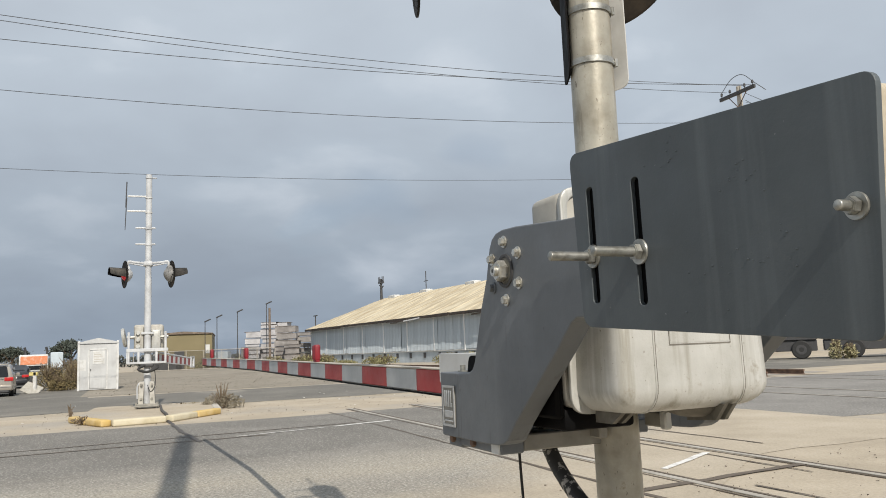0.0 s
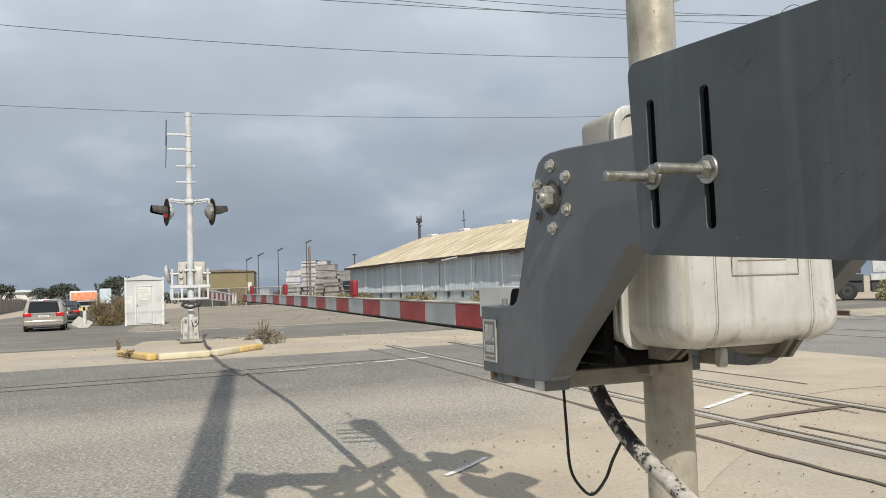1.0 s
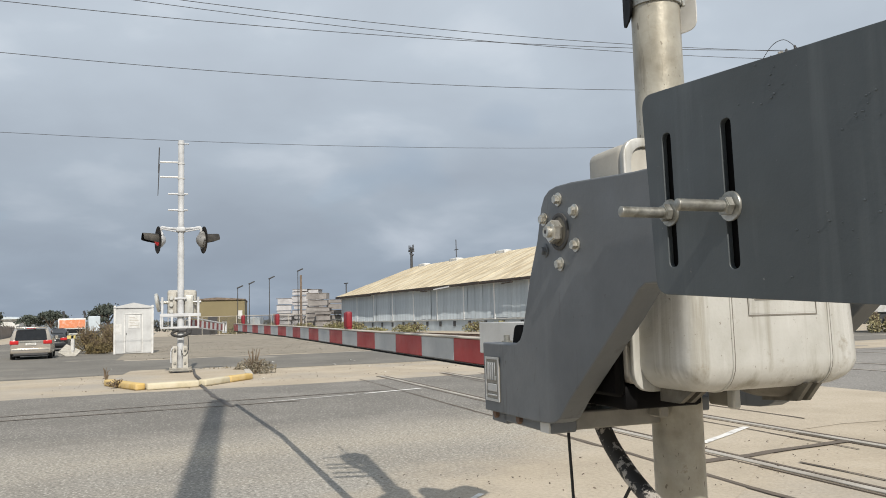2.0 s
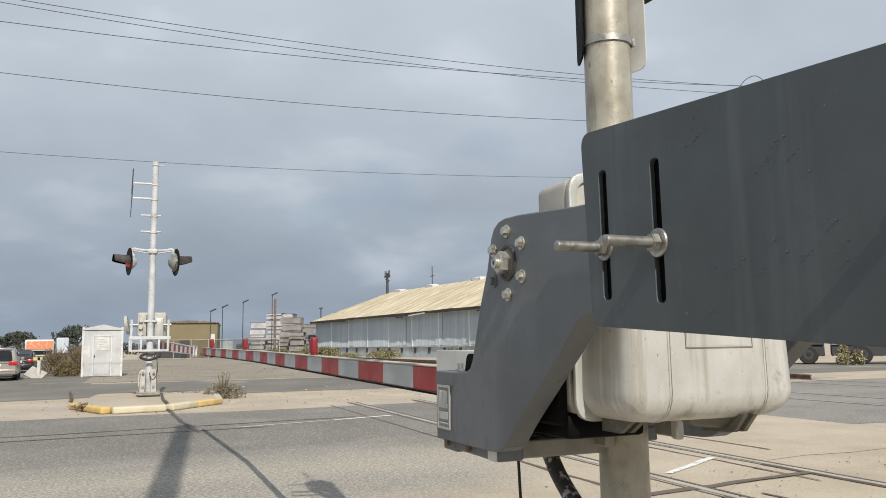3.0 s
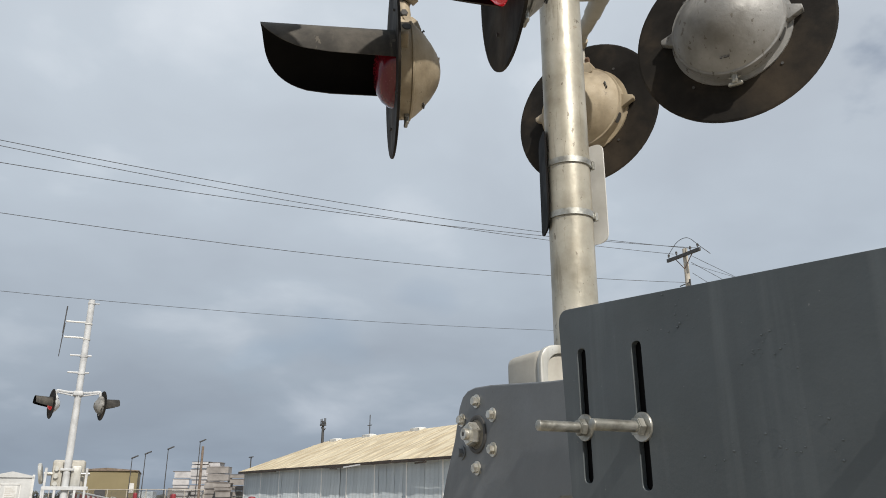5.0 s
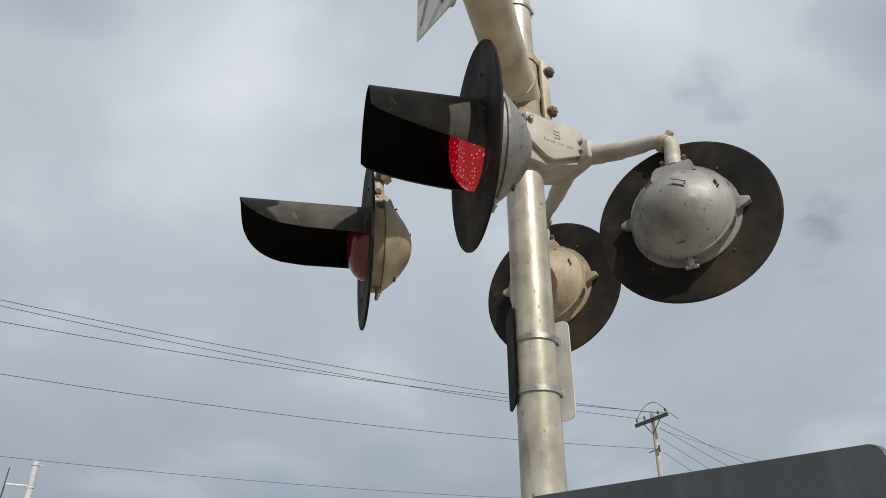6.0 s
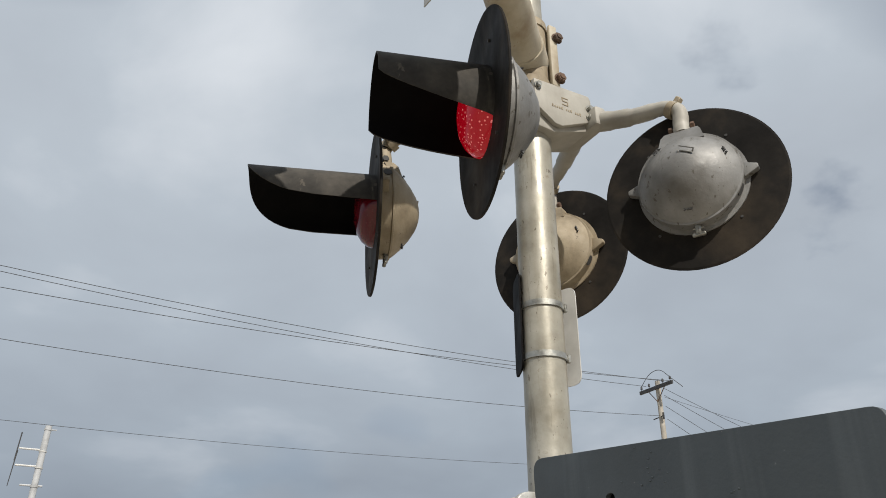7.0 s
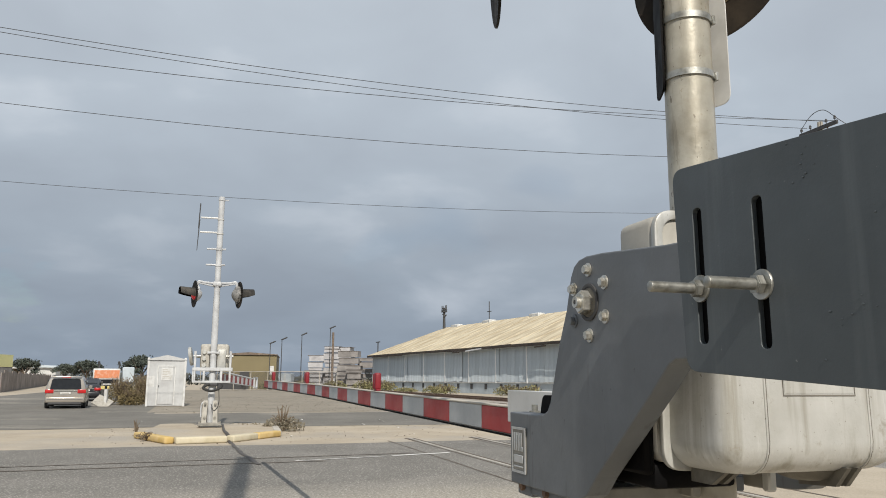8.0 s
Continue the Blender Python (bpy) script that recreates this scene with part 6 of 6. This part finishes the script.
def car(m, paint, L, W, H, label, name="car", category="car", van=False):
    ob = empty(name, m, label, category, "parked vehicles")
    w = W / 2
    z0 = 0.30
    if van:
        part("body", loft([ring(0.0, w * 0.90, 0.42, H * 0.55, 0.96), ring(0.10, w * 0.97, 0.30, H * 0.90, 0.84), ring(0.5, w, z0, H * 0.985, 0.80), ring(1.6, w, z0, H, 0.80), ring(2.9, w, z0, H * 0.98, 0.80), ring(3.7, w, z0, H * 0.70, 0.9), ring(L - 0.2, w * 0.95, 0.32, H * 0.56, 0.9), ring(L, w * 0.8, 0.4, H * 0.46, 0.9)]), paint, ob, "smooth metallic body")
    else:
        part("body", loft([ring(0.0, w * 0.86, 0.42, H * 0.58, 0.94), ring(0.15, w * 0.96, 0.3, H * 0.68, 0.92), ring(0.9, w, z0, H * 0.78, 0.84), ring(1.5, w, z0, H, 0.76), ring(2.6, w, z0, H * 0.98, 0.76), ring(3.4, w, z0, H * 0.66, 0.92), ring(L - 0.1, w * 0.92, 0.32, H * 0.55, 0.92), ring(L, w * 0.8, 0.4, H * 0.45, 0.9)]), paint, ob, "smooth dark body")
    part("rear_window", moved(prism(rounded([(-w * 0.76, 0.0), (w * 0.76, 0.0), (w * 0.68, H * 0.32), (-w * 0.68, H * 0.32)], 0.08), -0.012, 0.012), at_(0, 0.012 if van else 0.42, H * 0.585) @ Matrix.Rotation(radians(-9 if van else -48), 4, "X")), M["darkglass"], ob, "dark rear window")
    for s in (-1, 1):
        tl = part("tail_light", box(s * w * 0.78 - 0.20, s * w * 0.78 + 0.20, -0.035, 0.16, H * 0.47, H * 0.585, 0.03, 2), M["taillight"], ob, "red tail light")
        part("mirror", box(s * (w + 0.1) - 0.09, s * (w + 0.1) + 0.09, L * 0.62, L * 0.62 + 0.1, H * 0.6, H * 0.7, 0.03, 1), paint, ob)
        part("side_glass", box(s * w * 0.93 - 0.012, s * w * 0.93 + 0.012, 0.9, L * 0.6, H * 0.62, H * 0.86, 0.008, 1), M["darkglass"], ob, "dark side windows")
        for y in (L * 0.17, L * 0.80):
            wheel(ob, s * (w - 0.11), y, 0.33)
    if van:
        part("spoiler", box(-w * 0.70, w * 0.70, -0.02, 0.30, H * 0.955, H * 0.985, 0.02, 2), paint, ob, "roof-edge spoiler")
        part("stop_lamp", box(-0.20, 0.20, -0.028, 0.0, H * 0.945, H * 0.96, 0.006, 1), M["taillight"], ob, "high stop lamp")
        part("wiper", rod((0.02, -0.02, H * 0.60), (0.52, 0.03, H * 0.64), 0.010, n=6), M["rubber"], ob, "rear wiper")
        part("valance", box(-w * 0.80, w * 0.80, -0.075, 0.10, 0.22, 0.34, 0.02, 1), M["darkpole"], ob, "dark lower valance")
        part("bumper_groove", box(-w * 0.86, w * 0.86, -0.075, -0.06, 0.47, 0.485), M["bar"], ob)
        for s in (-1, 1):
            part("roof_rail", join(rod((s * w * 0.72, 0.5, H * 1.025), (s * w * 0.72, 2.6, H * 1.025), 0.02, n=8), *[rod((s * w * 0.72, y, H * 0.96), (s * w * 0.72, y, H * 1.025), 0.018, n=6) for y in (0.55, 1.5, 2.5)]), M["steel"], ob, "roof rail")
    part("bumper", box(-w * 0.93, w * 0.93, -0.07, 0.15, 0.32, 0.58, 0.05, 2), paint, ob, "rear bumper")
    part("underside", box(-w * 0.85, w * 0.85, 0.1, L - 0.2, 0.18, 0.34), M["darkpole"], ob)
    np = part("number_plate", box(-0.24, 0.24, -0.03, -0.005, H * 0.44, H * 0.51), M["white"], ob, "pale plate with a plain bar")
    part("plate_bar", box(-0.18, 0.18, -0.035, -0.031, H * 0.46, H * 0.49), M["concrete"], np)
    part("garnish", box(-w * 0.55, w * 0.55, -0.03, 0.02, H * 0.525, H * 0.56, 0.01, 1), M["steel"], ob, "bright trim strip")
    return ob


car(Matrix.Translation((-16.86, 32.4, 0)) @ Matrix.Rotation(radians(24), 4, "Z") @ Matrix.Scale(0.82, 4), M["vanpaint"], 4.9, 1.93, 1.66, "beige-silver minivan seen from behind", "minivan", "van", True)
car(Matrix.Translation((-21.4, 43.5, 0)) @ Matrix.Rotation(radians(22), 4, "Z") @ Matrix.Scale(0.85, 4), M["darkpaint"], 4.6, 1.8, 1.5, "dark car parked beyond the minivan")

tk = empty("truck", Matrix.Translation((-36.2, 78, 0)) @ Matrix.Rotation(radians(25), 4, "Z"), "white and faded orange truck with two dark stacks", "truck", "parked vehicles")
part("cab", box(-1.28, 1.28, 0, 2.2, 0.6, 2.28, 0.12, 2), M["white"], tk, "white cab")
part("front_panel", box(-1.15, 1.2, -0.04, 0.0, 1.3, 2.12, 0.02, 1), M["orange"], tk, "faded orange panel")
part("windscreen", box(-1.15, 1.15, -0.05, 0.0, 0.8, 1.2, 0.02, 1), M["darkglass"], tk, "dark lower window")
for x in (-0.75, 1.15):
    part("exhaust_stack", join(rod((x, 0.8, 2.2), (x, 0.8, 2.8), 0.09, n=10), rod((x, 0.8, 2.7), (x - 0.08, 0.7, 3.0), 0.12, n=8)), M["darkpole"], tk, "dark exhaust stack")
part("box_body", box(1.5, 2.6, 0.5, 4, 0.9, 2.45, 0.05, 1), M["siding"], tk, "pale boxy body")
part("bed", box(-1.28, 2.7, 0.3, 6, 0.5, 0.9), M["darkpole"], tk)
for x in (-1.0, 1.0, 2.4):
    wheel(tk, x, 1.2, 0.5, 0.3)


def flatbed(m, L, label, bed, cab=True):
    ob = empty("truck" if cab else "trailer", m, label, "truck" if cab else "trailer", "parked trucks")
    part("chassis", box(0, L, -0.9, 0.9, 0.40, 0.95, 0.03, 1), M["darkpole"], ob, "dark frame")
    part("bed", box(0.0, L, -1.0, 1.0, 0.95, 1.30, 0.03, 1), bed, ob, "load bed")
    part("side_panel", box(0.1, L - 0.1, -1.05, -1.0, 1.35, 2.2, 0.02, 1), bed, ob, "load bed side panel")
    xs = (1.35, L + 1.2) if cab else (1.55,)
    if cab:
        part("cab", loft([ring(0, 0.9, 0.7, 1.25, 0.95), ring(0.9, 1.0, 0.6, 1.4, 0.92), ring(1.4, 1.0, 0.6, 2.3, 0.85), ring(2.0, 1.0, 0.6, 2.35, 0.85), ring(2.3, 1.0, 0.6, 2.2, 0.85)]), M["darkpaint"], ob, "dark cab", m=at_(L, 0, 0) @ Matrix.Rotation(radians(-90), 4, "Z"))
    for x in xs:
        for y in (-0.88, 0.88):
            wh_ = part("wheel", moved(lathe([(0.0, -0.14), (0.42, -0.14), (0.47, -0.09), (0.47, 0.09), (0.42, 0.14), (0, 0.14)], 22), at_(x, y, 0.47) @ Matrix.Rotation(radians(90), 4, "X")), M["rubber"], ob, "black tyre")
            part("rim", moved(lathe([(0.0, -0.11), (0.16, -0.15), (0.25, -0.145), (0.26, -0.1), (0.26, 0.1), (0.25, 0.145), (0.16, 0.15), (0, 0.11)], 16), at_(x, y, 0.47) @ Matrix.Rotation(radians(90), 4, "X")), M["darkpole"], wh_, "dull wheel rim")
    return ob


flatbed(Matrix.Translation((19.24, 39.6, 0)) @ Matrix.Rotation(radians(-28), 4, "Z"), 2.3, "dark low flatbed trailer parked beyond the road", M["darkpole"], False)
flatbed(Matrix.Translation((21.55, 38.4, 0)) @ Matrix.Rotation(radians(-28), 4, "Z"), 4.4, "dark truck with a white load bed", M["white"])

# ---- left background ----
wl_ = empty("yard_wall", Matrix.Translation((-41, 68, 0)) @ Matrix.Rotation(math.atan2(108, -52), 4, "Z"), "low grey board fence along the side street", "fence")
for i in range(40):
    part("board", box(i * 2.6, i * 2.6 + 2.52, 0, 0.08, 0, 1.75 + 0.12 * ((i * 5) % 3)), M["fencewood"], wl_)
lb = empty("storage_building", Matrix.Translation((-120, 144, 0)) @ Matrix.Rotation(radians(11), 4, "Z") @ Matrix.Diagonal((1.6, 1.6, 1.38, 1)), "long low open-fronted building with a thin white roof", "building")
part("wall", box(0, 21.5, 3.0, 6, 0, 2.3), M["wood"], lb, "dark back wall under the roof")
part("wall", box(21.5, 25.2, 0, 6, 0, 2.45), M["white"], lb, "white closed end")
part("roof", prism([(-0.5, 2.3), (21.4, 2.3), (21.4, 2.55), (-0.5, 2.75)], -0.4, 6.3), M["white"], lb, "thin white roof")
part("roof", prism([(21.4, 2.45), (25.4, 2.45), (25.4, 2.55), (23.4, 2.85), (21.4, 2.55)], -0.4, 6.3), M["siding"], lb, "low pale gable roof")
for i in range(8):
    part("post", box(i * 2.8, i * 2.8 + 0.15, -0.05, 0.1, 0, 2.3), M["white"], lb)
yb = container(-59.0, 91, 3.6, 3, 4.05, M["crateA"], "box on a stand with faded yellow top panels")
part("top_panel", box(-0.03, 3.63, -0.06, 3.0, 2.6, 4.08), M["yellowpale"], yb, "faded yellow upper panel")

# ---- plants ----


def foliage(count, size, spread, seed, lean=0.0):
    r = random.Random(seed)
    bm = bmesh.new()
    for _ in range(count):
        u, v = r.random(), r.uniform(0, 2 * math.pi)
        rad = spread[0] * math.sqrt(u)
        z = spread[2] * (r.random() ** 0.8) * (1.0 - 0.55 * u)
        p = Vector((rad * math.cos(v), rad * math.sin(v) * spread[1] / spread[0], z))
        d = Vector((r.uniform(-1, 1), r.uniform(-1, 1), r.uniform(-0.3, 1))).normalized()
        s = d.cross(Vector((r.uniform(-1, 1), r.uniform(-1, 1), r.uniform(-1, 1)))).normalized()
        L_ = size * r.uniform(0.6, 1.5)
        bm.faces.new([bm.verts.new(q) for q in (p - s * L_ * 0.16, p + d * L_ * 0.5 - s * L_ * 0.2, p + d * L_, p + d * L_ * 0.5 + s * L_ * 0.2)])
    return bm


def stems(count, h, spread, seed, r0=0.006):
    r = random.Random(seed)
    parts = []
    for _ in range(count):
        a = r.uniform(0, 2 * math.pi)
        q = Vector((math.cos(a) * spread * r.uniform(0.3, 1), math.sin(a) * spread * r.uniform(0.3, 1), h * r.uniform(0.5, 1.1)))
        mid = q * 0.5 + Vector((r.uniform(-.1, .1) * spread, r.uniform(-.1, .1) * spread, 0.1 * h))
        parts.append(tube([(0, 0, 0), mid, q], [r0, r0 * 0.6], 4, 2))
    return join(*parts)


def bush(x, y, sx, sy, h, leaf, label, count, size, seed, z=0.0):
    ob = empty("bush", Matrix.Translation((x, y, z)), label, "bush")
    tagged(part("brushwood", stems(int(18 + h * 10) if h < 0.65 else 110, h, max(sx, sy) * 0.8, seed, 0.008 + 0.006 * h), M["twig"], ob, "thin dry stems"), kind="stuff")
    tagged(part("foliage", foliage(count, size, (sx, sy, h), seed + 1), leaf, ob, "sparse dry leaves", None), kind="stuff")
    return ob


bush(-4.6, 19.35, 0.52, 0.4, 0.36, M["leafgrey"], "low dry grey-green bush beside the island", 1300, 0.055, 31)
bush(-4.62, 19.3, 0.2, 0.2, 0.58, M["twig"], "tall dry stalks in the bush", 60, 0.05, 32)
bush(-5.55, 20.0, 0.7, 0.2, 0.10, M["leafdry"], "flat dry weeds on the island", 420, 0.06, 33, 0.02)
bush(-6.62, 15.9, 0.20, 0.14, 0.15, M["twig"], "dead brown weed at the kerb", 130, 0.06, 34, 0.02)
bush(-7.4, 17.2, 0.08, 0.08, 0.34, M["twig"], "thin dry weed at the island", 24, 0.04, 35)
for i, (x, y, s, h) in enumerate(((-16.9, 37.8, 0.75, 1.25), (-16.1, 37.2, 0.6, 0.7), (-16.6, 40.0, 1.0, 1.45), (-17.0, 43, 1.3, 1.55), (-18.2, 45, 1.2, 1.4))):
    bush(x, y, s, s * 0.8, h, M["leafdry"], "large dry brown brush behind the parked cars", 2000, 0.085, 50 + i)
for i in range(9):
    r = random.Random(200 + i)
    p = W0 + (-WA) * (14 + i * 6.5 + r.uniform(-2, 2)) - WB * r.uniform(2.0, 5.0)
    bush(p.x, p.y, 1.2, 0.9, r.uniform(0.4, 1.25), M["leafgreen"], "yellow-green weeds along the warehouse", 500, 0.2, 220 + i)
for i, (x, y) in enumerate(((-20, 96), (-16, 96), (-12, 95), (-10, 92), (-24, 97))):
    bush(x, y, 1.7, 1.0, 1.2, M["leafgreen"], "yellow-green weeds at the yard fence", 600, 0.25, 260 + i)
for i, (x, y, h) in enumerate(((20.9, 36.2, 0.95), (21.5, 36.0, 0.7), (23.6, 35.2, 0.6))):
    bush(x, y, 0.3, 0.3, h, M["weedpale"], "dry spiky weeds at the far verge", 420, 0.14, 280 + i)
bush(3.25, 4.75, 0.13, 0.10, 0.13, M["twig"], "dead weed in the sand", 90, 0.03, 300)


def tree(x, y, h, w, seed):
    r = random.Random(seed)
    ob = empty("tree", Matrix.Translation((x, y, 0)), "dark broad-crowned tree far away", "tree", "distant trees")
    tr = [rod((0, 0, 0), (0.2, 0, h * 0.5), 0.035 * h, 0.02 * h, 8)]
    for k in range(6):
        a = r.uniform(0, 6.3)
        tr.append(tube([(0.1, 0, h * 0.35), (math.cos(a) * w * 0.3, math.sin(a) * w * 0.3, h * 0.6), (math.cos(a) * w * 0.6, math.sin(a) * w * 0.6, h * r.uniform(0.7, 0.9))], [0.02 * h, 0.008 * h], 5, 3))
    part("trunk", join(*tr), M["wood"], ob, "branching trunk")
    bm = bmesh.new()
    for _ in range(34):
        a, q = r.uniform(0, 6.3), r.uniform(0.05, 1.0)
        c = Vector((math.cos(a) * w * q * 1.3, math.sin(a) * w * q, h * (0.50 + 0.44 * math.sqrt(max(0.0, 1.0 - q * q)) - 0.18 * r.random())))
        for _ in range(90):
            d = Vector((r.gauss(0, 1), r.gauss(0, 1), r.gauss(0, 0.5))) * (w * 0.15)
            p = c + d
            s = 0.042 * h * r.uniform(0.5, 1.2)
            n1 = Vector((r.uniform(-1, 1), r.uniform(-1, 1), r.uniform(-1, 1))).normalized()
            n2 = n1.orthogonal().normalized()
            bm.faces.new([bm.verts.new(v) for v in (p - n1 * s, p + n2 * s * 0.6, p + n1 * s, p - n2 * s * 0.6)])
    part("crown", bm, M["leafdark"], ob, "dark uneven crown", None)


for x, y, h, w, s in ((-51, 122, 4.9, 2.8, 1), (-68.7, 140, 4.7, 2.5, 2), (-72.6, 140, 3.9, 1.9, 3), (-80.1, 140, 4.9, 2.4, 4), (-115, 140, 6.0, 5, 5)):
    tree(x, y, h, w, s)

def far_scrub(x0, x1, y, seed):
    """A low uneven belt of far scrub and clutter, of small leaf clumps."""
    r = random.Random(seed)
    bm = bmesh.new()
    x = x0
    while x < x1:
        h = 1.4 + 2.4 * max(0.0, noise.noise((x * 0.11, seed, 0)) + 0.25) + r.uniform(0, 0.5)
        for _ in range(60):
            p = Vector((x + r.gauss(0, 0.9), y + r.gauss(0, 1.0), h * r.random() ** 0.7))
            n1 = Vector((r.uniform(-1, 1), r.uniform(-1, 1), r.uniform(-1, 1))).normalized()
            n2 = n1.orthogonal().normalized()
            q = r.uniform(0.18, 0.42)
            bm.faces.new([bm.verts.new(v) for v in (p - n1 * q, p + n2 * q * 0.6, p + n1 * q, p - n2 * q * 0.6)])
        x += 0.9
    return thing("far_scrub", bm, M["scrubgrey"], Matrix(), "dull grey-green belt of far scrub and yard clutter", "scrub", kind="stuff", smooth=None)


far_scrub(-125, -40, 172, 3)
far_scrub(-40, -6, 150, 5)

# debris by the parked cars
db = empty("debris_pile", Matrix.Translation((-16.75, 35.2, 0)) @ Matrix.Scale(0.62, 4), "leaning scrap panels with a white post", "debris")
part("panel", moved(box(-0.6, 0.6, -0.03, 0.03, 0, 1.0, 0.01, 1), at_(0, 0, 0.02) @ Matrix.Rotation(radians(25), 4, "Y") @ Matrix.Rotation(radians(-50), 4, "X")), M["tan2"], db, "pale leaning panel")
part("post", box(0.2, 0.42, 0.4, 0.6, 0, 1.5, 0.02, 1), M["white"], db, "white post")
part("post_cap", moved(box(-0.1, 0.5, -0.1, 0.1, 1.25, 1.5, 0.02, 1), at_(0, 0.5, 0)), M["yellowpaint"], db, "faded yellow cap")
